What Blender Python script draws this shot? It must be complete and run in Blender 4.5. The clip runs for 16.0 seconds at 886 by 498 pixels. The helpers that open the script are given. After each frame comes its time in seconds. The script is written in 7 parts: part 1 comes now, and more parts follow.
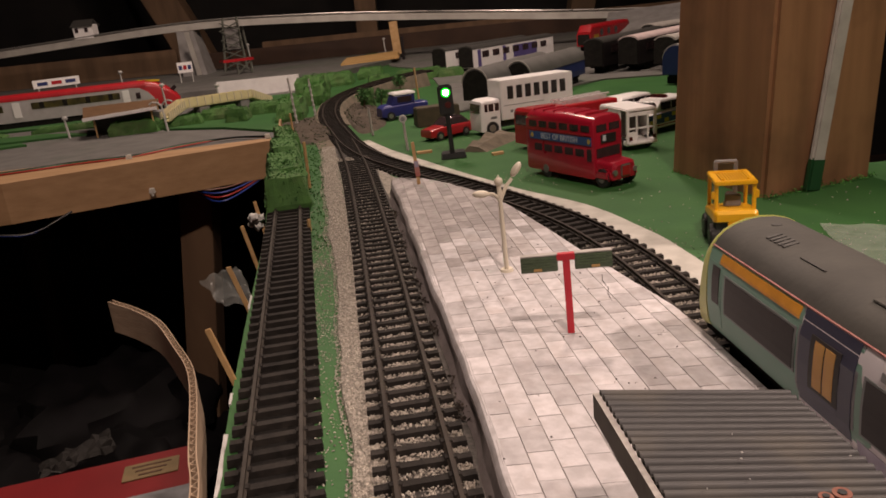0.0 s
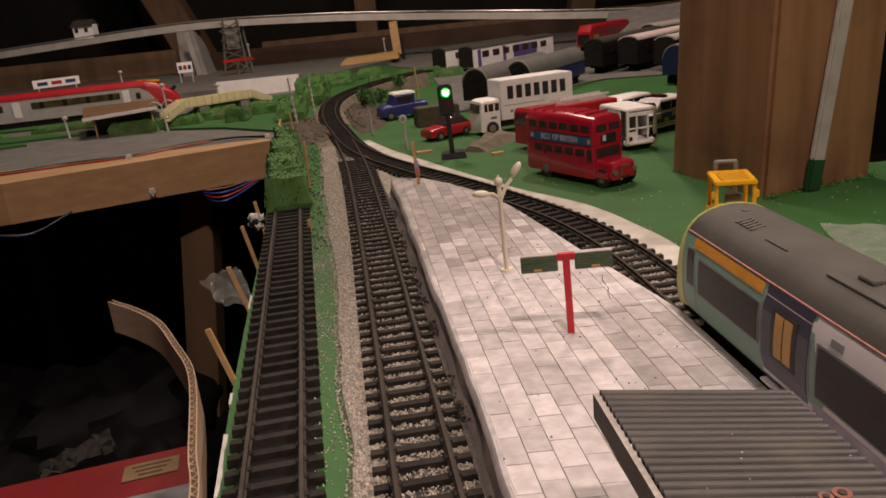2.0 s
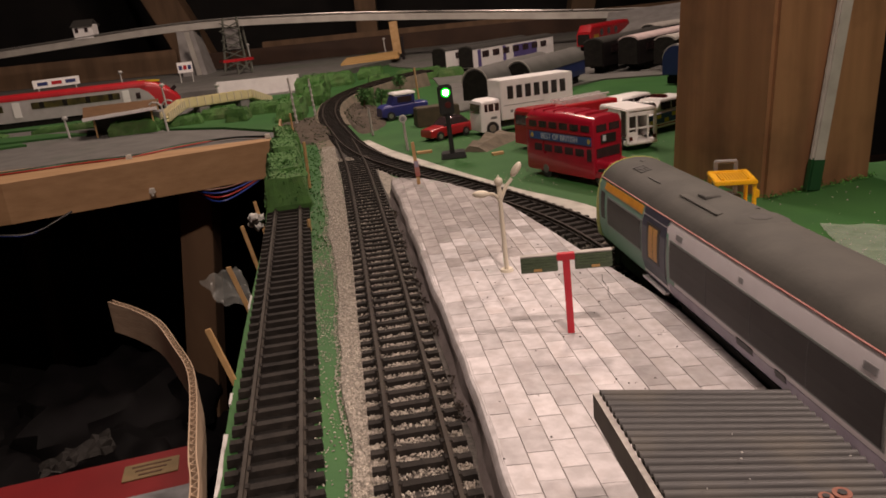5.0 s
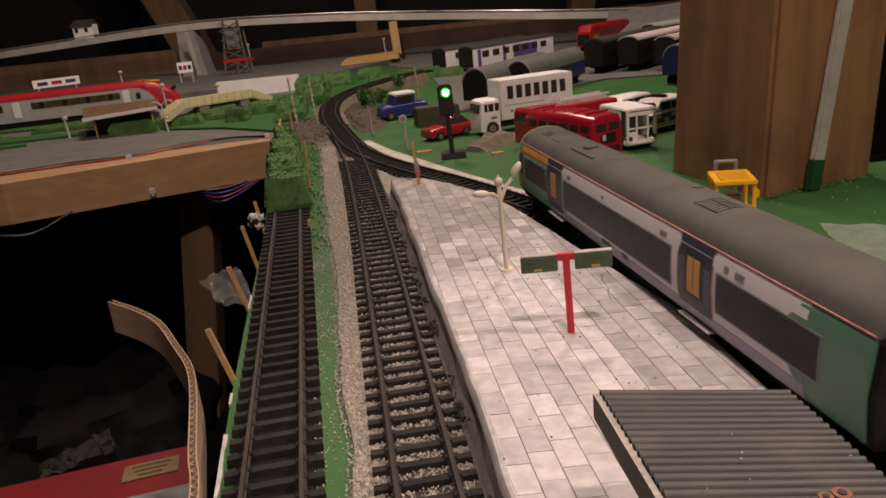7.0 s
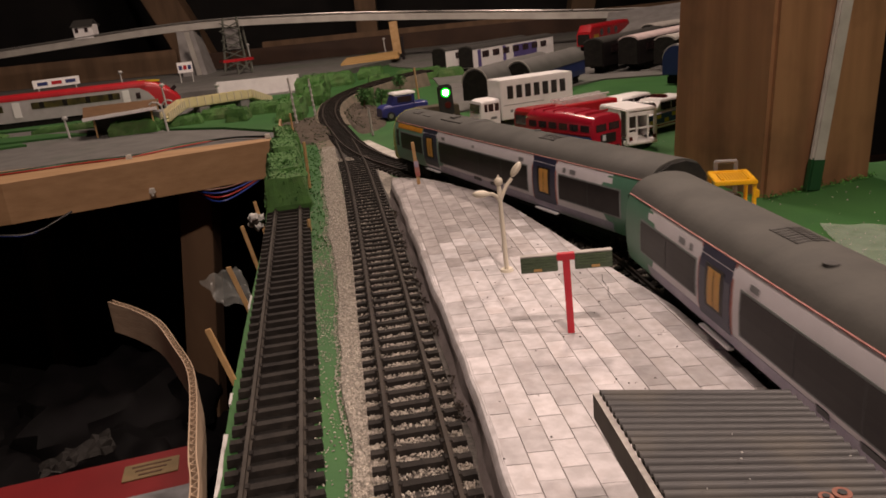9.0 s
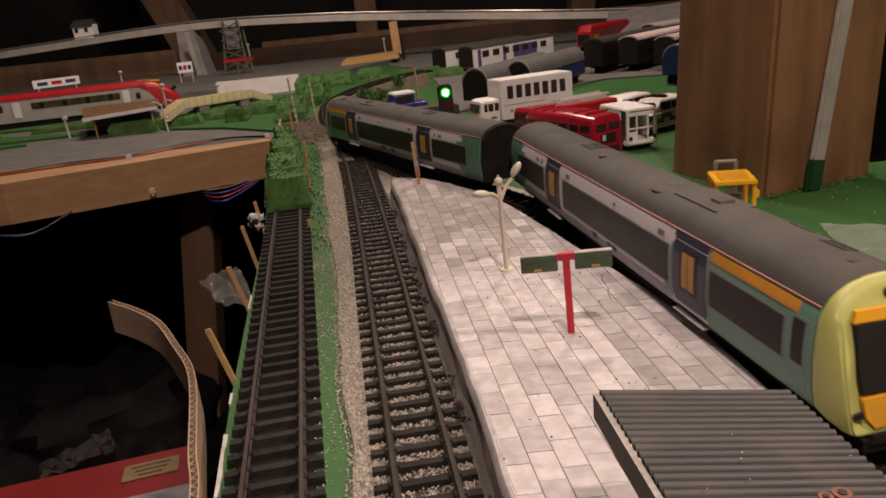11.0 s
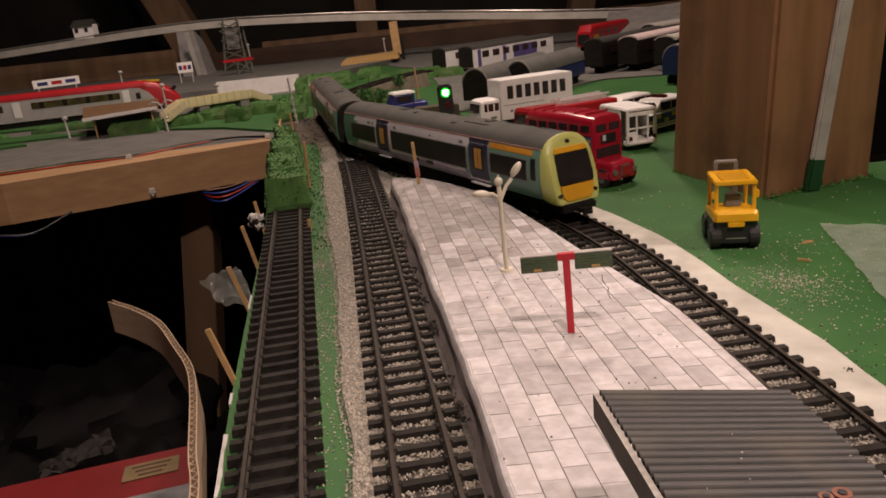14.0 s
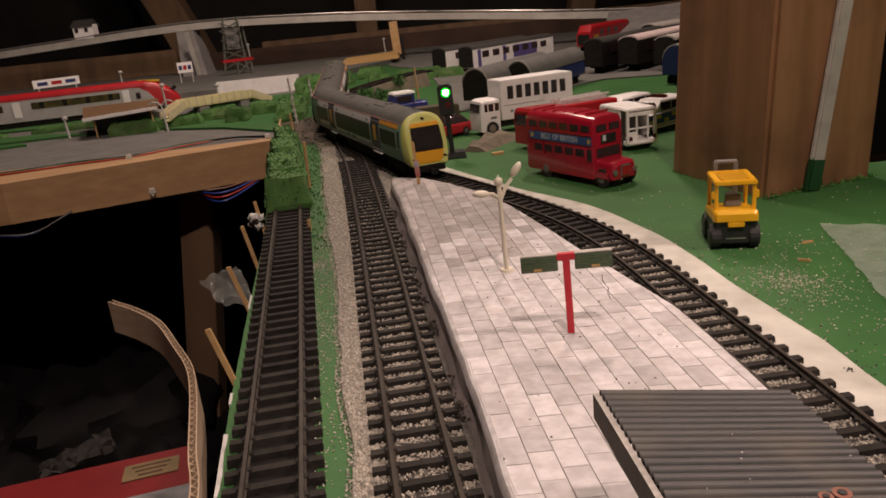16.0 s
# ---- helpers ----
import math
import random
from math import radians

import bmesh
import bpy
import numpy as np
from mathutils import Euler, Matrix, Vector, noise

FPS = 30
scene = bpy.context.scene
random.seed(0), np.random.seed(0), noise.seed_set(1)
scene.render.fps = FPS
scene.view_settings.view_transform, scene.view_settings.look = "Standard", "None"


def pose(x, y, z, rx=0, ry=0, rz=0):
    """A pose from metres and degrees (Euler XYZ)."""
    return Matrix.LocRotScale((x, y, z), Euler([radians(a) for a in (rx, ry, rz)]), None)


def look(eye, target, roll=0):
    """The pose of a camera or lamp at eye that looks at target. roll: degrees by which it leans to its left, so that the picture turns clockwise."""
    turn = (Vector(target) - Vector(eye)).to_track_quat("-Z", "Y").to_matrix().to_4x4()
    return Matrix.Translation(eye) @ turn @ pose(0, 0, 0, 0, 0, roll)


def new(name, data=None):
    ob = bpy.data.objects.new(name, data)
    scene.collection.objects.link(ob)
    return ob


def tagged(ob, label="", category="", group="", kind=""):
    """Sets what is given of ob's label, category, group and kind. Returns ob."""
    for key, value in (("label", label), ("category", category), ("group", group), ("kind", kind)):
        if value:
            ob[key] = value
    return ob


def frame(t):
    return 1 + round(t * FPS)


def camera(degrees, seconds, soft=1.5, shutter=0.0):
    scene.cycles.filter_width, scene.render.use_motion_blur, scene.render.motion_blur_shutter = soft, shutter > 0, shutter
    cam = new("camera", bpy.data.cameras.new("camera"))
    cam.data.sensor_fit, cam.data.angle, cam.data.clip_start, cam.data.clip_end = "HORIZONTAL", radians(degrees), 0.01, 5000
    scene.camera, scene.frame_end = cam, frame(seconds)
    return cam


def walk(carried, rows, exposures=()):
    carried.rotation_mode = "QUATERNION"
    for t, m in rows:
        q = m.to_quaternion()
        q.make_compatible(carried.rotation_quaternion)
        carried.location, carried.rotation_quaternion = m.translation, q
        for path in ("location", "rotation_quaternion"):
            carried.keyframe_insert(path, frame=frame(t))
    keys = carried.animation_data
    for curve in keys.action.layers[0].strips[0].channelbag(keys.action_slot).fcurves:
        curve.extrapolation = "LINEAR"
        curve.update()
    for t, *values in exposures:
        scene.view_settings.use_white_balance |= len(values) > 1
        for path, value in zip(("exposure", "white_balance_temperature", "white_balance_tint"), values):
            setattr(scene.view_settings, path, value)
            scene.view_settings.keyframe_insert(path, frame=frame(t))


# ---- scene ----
cam = camera(61.83, 16.0, soft=1.7, shutter=0.5)
EYE = Matrix.Translation((0, 0, 0.1255)) @ pose(0, 0, 0, 90 - 18.125, 0, 0) @ pose(0, 0, 0, 0, 0, -5.734)
walk(cam, [(0, EYE), (16, EYE)], [(0, 0.0), (16, 0.0)])

# ---- world and lights: a dark loft at night, warm bulb overhead and added fills ----
world = bpy.data.worlds.new("loft_air")
world.use_nodes = True
world.node_tree.nodes["Background"].inputs[0].default_value = (0.9, 0.7, 0.5, 1)
world.node_tree.nodes["Background"].inputs[1].default_value = 0.022
scene.world = world


def bulb(name, place, power, size, colour):
    lamp = bpy.data.lights.new(name, "POINT")
    lamp.energy, lamp.shadow_soft_size, lamp.color = power, size, colour
    ob = new(name, lamp)
    ob.location = place
    return ob


bulb("ceiling_bulb_light", (0.115, -0.20, 0.87), 26.5, 0.020, (1.0, 0.77, 0.66))
# unseen east spot aimed at the platform's near end; cone shaped to dim beyond
side_lamp = bpy.data.lights.new("side_spot_light", "SPOT")
side_lamp.energy, side_lamp.shadow_soft_size, side_lamp.color = 34.0, 0.025, (1.0, 0.77, 0.66)
side_lamp.spot_size, side_lamp.spot_blend = radians(43), 0.45
side_ob = new("side_spot_light", side_lamp)
side_ob.matrix_basis = look((0.80, 0.03, 0.79), (0.32, 0.06, 0.0))
# two added fill lights for the back of the layout, not known bulbs
bulb("yard_fill_light", (0.24, 0.92, 0.82), 17.0, 0.04, (1.0, 0.77, 0.64))
bulb("rear_fill_light", (-0.18, 1.28, 1.00), 26, 0.12, (1.0, 0.77, 0.64))


# ---- materials ----
def surf(name, c1, c2=None, scale=60, rough=0.6, bump=0.15, bscale=None, metal=0.0, rand=0.0, isle=0.0, dirt=None, dirt_scale=9,
         dirt_amount=0.4, stretch=None, emit=0.0, coat=0.0, trans=0.0, alpha=1.0, spec=0.5):
    """Principled surface: two colours mixed by noise, dirt at a larger scale, bump, variation by object or island."""
    c2 = c2 or tuple(v * 0.75 for v in c1)
    m = bpy.data.materials.new(name)
    m.use_nodes = True
    nt = m.node_tree
    N, L = nt.nodes, nt.links
    b = N["Principled BSDF"]
    tc = N.new("ShaderNodeTexCoord")
    mp = N.new("ShaderNodeMapping")
    L.new(tc.outputs["Object"], mp.inputs[0])
    if stretch:
        mp.inputs["Scale"].default_value = stretch
    place = tc.outputs["Object"]
    if rand:
        # every piece takes its own stretch of the grain
        shift = N.new("ShaderNodeVectorMath")
        shift.operation = "MULTIPLY_ADD"
        L.new(N.new("ShaderNodeObjectInfo").outputs["Random"], shift.inputs[0])
        shift.inputs[1].default_value = (7.0, 3.0, 5.0)
        L.new(tc.outputs["Object"], shift.inputs[2])
        place = shift.outputs[0]
        L.new(place, mp.inputs[0])
    n1 = N.new("ShaderNodeTexNoise")
    n1.inputs["Scale"].default_value, n1.inputs["Detail"].default_value = scale, 6
    L.new(mp.outputs[0], n1.inputs["Vector"])
    mix = N.new("ShaderNodeMix")
    mix.data_type = "RGBA"
    ramp = N.new("ShaderNodeMapRange")
    ramp.inputs["From Min"].default_value, ramp.inputs["From Max"].default_value = 0.35, 0.65
    L.new(n1.outputs["Fac"], ramp.inputs["Value"])
    L.new(ramp.outputs[0], mix.inputs["Factor"])
    mix.inputs["A"].default_value, mix.inputs["B"].default_value = (*c1, 1), (*c2, 1)
    out = mix.outputs["Result"]
    n2 = N.new("ShaderNodeTexNoise")
    n2.inputs["Scale"].default_value, n2.inputs["Detail"].default_value = dirt_scale, 4
    L.new(place, n2.inputs["Vector"])
    if dirt:
        r2 = N.new("ShaderNodeMapRange")
        r2.inputs["From Min"].default_value, r2.inputs["From Max"].default_value = 0.5, 0.75
        r2.inputs["To Max"].default_value = dirt_amount
        L.new(n2.outputs["Fac"], r2.inputs["Value"])
        mx = N.new("ShaderNodeMix")
        mx.data_type = "RGBA"
        L.new(r2.outputs[0], mx.inputs["Factor"])
        L.new(out, mx.inputs["A"])
        mx.inputs["B"].default_value = (*dirt, 1)
        out = mx.outputs["Result"]
    if rand or isle:
        if rand:
            info = N.new("ShaderNodeObjectInfo").outputs["Random"]
        else:
            info = N.new("ShaderNodeNewGeometry").outputs["Random Per Island"]
        r3 = N.new("ShaderNodeMapRange")
        a = rand or isle
        r3.inputs["To Min"].default_value, r3.inputs["To Max"].default_value = 1 - a, 1 + a
        L.new(info, r3.inputs["Value"])
        hs = N.new("ShaderNodeHueSaturation")
        L.new(r3.outputs[0], hs.inputs["Value"])
        L.new(out, hs.inputs["Color"])
        out = hs.outputs[0]
    L.new(out, b.inputs["Base Color"])
    rr = N.new("ShaderNodeMapRange")
    rr.inputs["To Min"].default_value, rr.inputs["To Max"].default_value = max(0.03, rough - 0.12), min(1, rough + 0.12)
    L.new(n2.outputs["Fac"], rr.inputs["Value"])
    L.new(rr.outputs[0], b.inputs["Roughness"])
    b.inputs["Metallic"].default_value = metal
    b.inputs["Specular IOR Level"].default_value = spec
    b.inputs["Coat Weight"].default_value = coat
    b.inputs["Transmission Weight"].default_value = trans
    b.inputs["Alpha"].default_value = alpha
    if bump:
        n3 = N.new("ShaderNodeTexNoise")
        n3.inputs["Scale"].default_value, n3.inputs["Detail"].default_value = bscale or scale * 3, 5
        L.new(mp.outputs[0], n3.inputs["Vector"])
        bp = N.new("ShaderNodeBump")
        bp.inputs["Strength"].default_value, bp.inputs["Distance"].default_value = bump, 0.0006
        L.new(n3.outputs["Fac"], bp.inputs["Height"])
        L.new(bp.outputs[0], b.inputs["Normal"])
    if emit:
        b.inputs["Emission Color"].default_value, b.inputs["Emission Strength"].default_value = (*c1, 1), emit
    return m


GREEN = surf("green_board_paint", (0.030, 0.100, 0.027), (0.038, 0.120, 0.030), 25, 0.62, 0.25, 300, dirt=(0.045, 0.105, 0.035), dirt_scale=12, spec=0.25)
GREY_GROUND = surf("grey_painted_board", (0.135, 0.13, 0.122), (0.10, 0.096, 0.09), 40, 0.8, 0.3, 300, dirt=(0.05, 0.1, 0.045), dirt_scale=5)
PLY = surf("plywood_edge", (0.30, 0.20, 0.11), (0.22, 0.14, 0.07), 30, 0.75, 0.3, stretch=(1, 1, 8))
PINE = surf("pine_batten", (0.40, 0.245, 0.125), (0.32, 0.19, 0.092), 14, 0.6, 0.3, 60, stretch=(1, 6, 9), dirt=(0.26, 0.14, 0.06), dirt_scale=7)
STICK = surf("match_wood", (0.50, 0.32, 0.15), (0.40, 0.24, 0.1), 150, 0.7, 0.2)
OAK = surf("brown_timber_post", (0.285, 0.145, 0.072), (0.20, 0.098, 0.048), 34, 0.5, 0.4, 90, stretch=(2.4, 2.4, 0.2), dirt=(0.055, 0.028, 0.014), dirt_scale=17, dirt_amount=0.75)
OLD = surf("old_rafter_timber", (0.155, 0.092, 0.05), (0.10, 0.058, 0.031), 14, 0.8, 0.4, stretch=(2, 2, 0.3))
DARK_WOOD = surf("dark_boarding", (0.055, 0.028, 0.016), (0.035, 0.018, 0.011), 10, 0.85, 0.4)
FELT = surf("black_roofing_felt", (0.012, 0.010, 0.009), (0.007, 0.006, 0.006), 8, 0.95, 0.3)
RAIL = surf("weathered_steel_rail", (0.048, 0.040, 0.032), (0.030, 0.024, 0.019), 120, 0.6, 0.2, metal=0.2, spec=0.3)
RAIL_TOP = surf("dull_brown_rail", (0.036, 0.027, 0.020), (0.022, 0.016, 0.012), 90, 0.65, 0.2, metal=0.1, spec=0.3)
SLEEPER = surf("black_plastic_sleeper", (0.0155, 0.0132, 0.0118), (0.026, 0.022, 0.019), 250, 0.7, 0.35, 700, rand=0.25, spec=0.15)
GRAVEL = surf("pale_ballast_stone", (0.46, 0.42, 0.36), (0.30, 0.27, 0.23), 500, 0.85, 0.3, isle=0.45)
GRAVEL_BED = surf("glued_ballast_bed", (0.34, 0.31, 0.265), (0.16, 0.145, 0.12), 420, 0.9, 0.9, 800)
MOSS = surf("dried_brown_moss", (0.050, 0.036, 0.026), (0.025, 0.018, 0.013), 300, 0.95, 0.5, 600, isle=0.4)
CORK = surf("white_underlay_strip", (0.52, 0.50, 0.45), (0.40, 0.38, 0.34), 60, 0.8, 0.4, 400, dirt=(0.22, 0.20, 0.165), dirt_scale=38, dirt_amount=0.55)
CINDER = surf("dark_ash_ballast", (0.045, 0.04, 0.036), (0.09, 0.08, 0.07), 450, 0.9, 0.9, 800)
TILE = surf("printed_paving_slab", (0.525, 0.497, 0.507), (0.40, 0.376, 0.379), 210, 0.72, 0.25, 420, rand=0.19, dirt=(0.37, 0.325, 0.31), dirt_scale=120, dirt_amount=0.6)
TILE_FAR = surf("printed_paving_slab_far", (0.525, 0.497, 0.507), (0.40, 0.376, 0.379), 210, 0.72, 0.25, 420, isle=0.19, dirt=(0.37, 0.325, 0.31), dirt_scale=120, dirt_amount=0.6)
# copies of the paving slab with the far platform's shade in their base colour
TILE_SHADED = surf("shade_tinted_paving_slab", (0.385, 0.352, 0.347), (0.29, 0.264, 0.258), 190, 0.72, 0.12, 500, isle=0.20, dirt=(0.22, 0.195, 0.185), dirt_scale=120, dirt_amount=0.6)
TILE_SHADED_LOOSE = surf("shade_tinted_single_slab", (0.385, 0.352, 0.347), (0.29, 0.264, 0.258), 190, 0.72, 0.12, 500, rand=0.20, dirt=(0.22, 0.195, 0.185), dirt_scale=120, dirt_amount=0.6)
GROUT = surf("grey_paper_joint", (0.27, 0.235, 0.22), (0.21, 0.185, 0.175), 200, 0.85, 0.1)
PLAT_SIDE = surf("grey_card_platform_side", (0.22, 0.185, 0.18), (0.155, 0.13, 0.125), 90, 0.85, 0.4, 400)
ROOF_TIN = surf("grey_corrugated_roof", (0.050, 0.048, 0.048), (0.036, 0.034, 0.034), 60, 0.58, 0.15, 600, dirt=(0.15, 0.125, 0.085), dirt_scale=55, dirt_amount=0.35, stretch=(0.25, 1, 1))
CARD_GREY = surf("pale_grey_card", (0.42, 0.39, 0.36), (0.34, 0.315, 0.29), 120, 0.8, 0.3)
BROWN_PLASTIC = surf("brown_plastic_wall", (0.10, 0.05, 0.025), (0.075, 0.036, 0.018), 150, 0.6, 0.2)
BRICK_RED = surf("terracotta_plastic", (0.22, 0.085, 0.055), (0.17, 0.06, 0.04), 200, 0.6, 0.2)
CREAM = surf("cream_plastic", (0.66, 0.60, 0.49), (0.6, 0.54, 0.43), 120, 0.42, 0.08)
SIGN_RED = surf("glossy_red_sign_paint", (0.52, 0.02, 0.035), (0.46, 0.016, 0.03), 120, 0.45, 0.08)
SIGN_GREEN = surf("dark_departure_board", (0.035, 0.06, 0.03), (0.10, 0.13, 0.08), 300, 0.4, 0.1, stretch=(1, 1, 12))
SIGN_LINE = surf("pale_green_board_line", (0.085, 0.13, 0.06), (0.06, 0.09, 0.05), 300, 0.5, 0.1)
BLACK = surf("black_plastic", (0.012, 0.012, 0.013), (0.02, 0.02, 0.021), 150, 0.45, 0.15)
MATT_BLACK = surf("matt_black_underframe", (0.010, 0.0095, 0.009), (0.018, 0.016, 0.014), 200, 0.75, 0.3, spec=0.15)
GLOW_GREEN = surf("lit_green_signal_lens", (0.004, 0.8, 0.010), (0.004, 0.8, 0.010), 10, 0.4, 0, emit=1.3)
GLOW_CORE = surf("white_hot_signal_core", (0.30, 1.0, 0.36), (0.30, 1.0, 0.36), 10, 0.4, 0, emit=45.0)
FOOT_GREEN = surf("dark_green_gloss_paint", (0.010, 0.050, 0.018), (0.014, 0.06, 0.02), 60, 0.4, 0.1)
LENS_RED = surf("unlit_red_lens", (0.09, 0.008, 0.006), None, 50, 0.3, 0)
WHITE = surf("white_model_paint", (0.82, 0.80, 0.79), (0.78, 0.76, 0.75), 90, 0.4, 0.05, dirt=(0.56, 0.53, 0.53), dirt_scale=60, dirt_amount=0.35)
TRAIN_WHITE = surf("train_white_paint", (0.70, 0.67, 0.70), (0.66, 0.63, 0.66), 120, 0.38, 0.04)
LILAC = surf("lilac_grey_lower_paint", (0.30, 0.27, 0.36), (0.38, 0.35, 0.43), 120, 0.4, 0.04)
TEAL = surf("pale_green_train_paint", (0.155, 0.30, 0.235), (0.17, 0.32, 0.25), 90, 0.4, 0.05)
MID_GREEN = surf("deep_green_train_paint", (0.085, 0.21, 0.14), (0.095, 0.225, 0.15), 90, 0.4, 0.05)
LIME = surf("lime_yellow_cab_paint", (0.50, 0.52, 0.15), (0.54, 0.55, 0.18), 80, 0.4, 0.05)
AMBER = surf("amber_yellow_paint", (0.72, 0.36, 0.02), (0.68, 0.33, 0.02), 80, 0.4, 0.05)
ORANGE_STRIPE = surf("orange_cantrail_stripe", (0.72, 0.32, 0.035), None, 90, 0.4, 0.03)
NAVY = surf("navy_door_paint", (0.025, 0.028, 0.06), (0.03, 0.033, 0.07), 120, 0.4, 0.05)
DOOR_YELLOW = surf("yellow_door_interior", (0.62, 0.33, 0.07), (0.55, 0.28, 0.05), 100, 0.45, 0.05)
ROOF_GREY = surf("grey_train_roof", (0.060, 0.057, 0.049), (0.050, 0.048, 0.042), 110, 0.78, 0.15, 500, dirt=(0.035, 0.033, 0.03), dirt_scale=40, dirt_amount=0.4)
ROOF_LINE = surf("faded_red_cantrail_line", (0.36, 0.12, 0.10), (0.42, 0.2, 0.17), 200, 0.5, 0.05)
TINT = surf("smoked_window", (0.026, 0.022, 0.021), (0.019, 0.016, 0.016), 90, 0.32, 0.02, spec=0.15)
WIN_FRAME = surf("grey_window_surround", (0.22, 0.24, 0.24), None, 120, 0.5, 0.05)
GREY_PART = surf("mid_grey_moulding", (0.24, 0.24, 0.25), None, 120, 0.5, 0.1)
RED_BUS = surf("glossy_red_diecast_paint", (0.36, 0.008, 0.026), (0.31, 0.006, 0.022), 80, 0.3, 0.06, coat=0.35)
RED_FIRE = surf("red_fire_engine_paint", (0.36, 0.013, 0.018), (0.31, 0.010, 0.014), 80, 0.3, 0.04, coat=0.3)
BLUE_BAND = surf("blue_advert_band", (0.035, 0.075, 0.22), (0.03, 0.065, 0.19), 90, 0.35, 0.03)
LETTER = surf("pale_lettering", (0.60, 0.62, 0.66), None, 90, 0.5, 0)
LETTER_BLACK = surf("black_lettering", (0.02, 0.018, 0.018), None, 90, 0.5, 0)
GOLD = surf("gold_badge", (0.5, 0.36, 0.1), None, 90, 0.4, 0)
CHROME = surf("dull_chrome", (0.5, 0.48, 0.46), (0.4, 0.38, 0.36), 120, 0.3, 0.1, metal=0.8)
TYRE = surf("black_rubber_tyre", (0.016, 0.015, 0.015), (0.024, 0.022, 0.021), 200, 0.7, 0.2)
GLASS_DARK = surf("dark_toy_window", (0.03, 0.022, 0.024), (0.05, 0.03, 0.032), 120, 0.15, 0.02, coat=0.3)
CLEAR = surf("clear_plastic", (0.75, 0.72, 0.70), (0.65, 0.6, 0.6), 200, 0.18, 0.15, alpha=0.45)
YELLOW = surf("yellow_forklift_plastic", (0.78, 0.42, 0.012), (0.74, 0.38, 0.01), 90, 0.32, 0.06, coat=0.2)
GREY_TOY = surf("grey_toy_seat", (0.18, 0.165, 0.16), None, 120, 0.5, 0.1)
BLUE = surf("dark_blue_wagon_paint", (0.018, 0.03, 0.12), (0.022, 0.035, 0.14), 90, 0.4, 0.06)
POLICE_BLUE = surf("blue_police_panel", (0.025, 0.03, 0.18), None, 90, 0.35, 0.03)
POLICE_YELLOW = surf("yellow_police_panel", (0.62, 0.42, 0.02), None, 90, 0.35, 0.03)
PURPLE = surf("violet_coach_paint", (0.09, 0.07, 0.22), (0.11, 0.085, 0.26), 90, 0.45, 0.05)
EXPRESS_RED = surf("red_express_paint", (0.40, 0.013, 0.02), (0.35, 0.011, 0.017), 90, 0.35, 0.04)
SILVER = surf("silver_express_paint", (0.42, 0.40, 0.40), (0.37, 0.35, 0.35), 90, 0.4, 0.04)
LIT_WIN = surf("yellowish_coach_window", (0.10, 0.085, 0.02), (0.03, 0.025, 0.012), 60, 0.3, 0.02)
ROOF_DARK = surf("dark_coach_roof", (0.045, 0.043, 0.04), (0.035, 0.033, 0.03), 90, 0.6, 0.1)
TANK = surf("grey_rounded_roof", (0.15, 0.147, 0.14), (0.12, 0.118, 0.113), 60, 0.38, 0.1, dirt=(0.07, 0.068, 0.064), dirt_scale=25)
MAROON_DARK = surf("dark_maroon_coach", (0.016, 0.012, 0.013), (0.012, 0.009, 0.010), 60, 0.5, 0.1)
WAGON_BROWN = surf("olive_brown_wagon", (0.075, 0.055, 0.030), (0.05, 0.037, 0.02), 90, 0.65, 0.2)
PALE_CARD = surf("pale_card_wall", (0.50, 0.49, 0.47), (0.42, 0.41, 0.39), 60, 0.8, 0.2, dirt=(0.3, 0.28, 0.26), dirt_scale=30)
TAN = surf("tan_card_roof", (0.50, 0.31, 0.12), (0.44, 0.27, 0.1), 40, 0.7, 0.2)
BROWN_CARD = surf("corrugated_cardboard", (0.42, 0.31, 0.215), (0.36, 0.26, 0.175), 60, 0.85, 0.3, stretch=(1, 1, 6), dirt=(0.24, 0.16, 0.1), dirt_scale=14)
BRIDGE_CREAM = surf("pale_yellow_bridge_plastic", (0.70, 0.63, 0.36), (0.64, 0.57, 0.31), 100, 0.5, 0.06)
PLAT_BROWN = surf("brown_canopy_roof", (0.16, 0.088, 0.04), (0.12, 0.065, 0.03), 90, 0.6, 0.1)
CONCRETE = surf("pale_painted_viaduct", (0.38, 0.36, 0.33), (0.3, 0.285, 0.26), 30, 0.55, 0.2, dirt=(0.22, 0.2, 0.18), dirt_scale=14)
PYLON = surf("grey_card_pylon", (0.22, 0.21, 0.205), (0.17, 0.16, 0.155), 40, 0.8, 0.2)
TRELLIS = surf("grey_green_trellis_plastic", (0.10, 0.105, 0.085), None, 90, 0.6, 0.1)
FLOCK = surf("green_flock", (0.055, 0.15, 0.035), (0.03, 0.095, 0.022), 220, 0.9, 0.9, 500, isle=0.5)
SOIL = surf("dark_brown_soil", (0.075, 0.055, 0.038), (0.040, 0.030, 0.021), 110, 0.95, 0.9, 350, dirt=(0.13, 0.11, 0.085), dirt_scale=45, dirt_amount=0.5)
FLOCK_DARK = surf("dark_dried_flock", (0.030, 0.055, 0.018), (0.035, 0.028, 0.016), 200, 0.95, 0.6, 500, isle=0.5)
FLOCK_BRIGHT = surf("bright_green_flock", (0.06, 0.20, 0.03), (0.035, 0.13, 0.022), 160, 0.9, 0.9, 500, isle=0.5)
FLOCK_BODY = surf("green_foam_block", (0.065, 0.16, 0.035), (0.05, 0.12, 0.03), 120, 0.95, 1.0, 400, dirt=(0.13, 0.12, 0.07), dirt_scale=25)
ROCK = surf("grey_brown_plaster_rock", (0.16, 0.13, 0.095), (0.10, 0.085, 0.06), 80, 0.9, 0.8, 300)
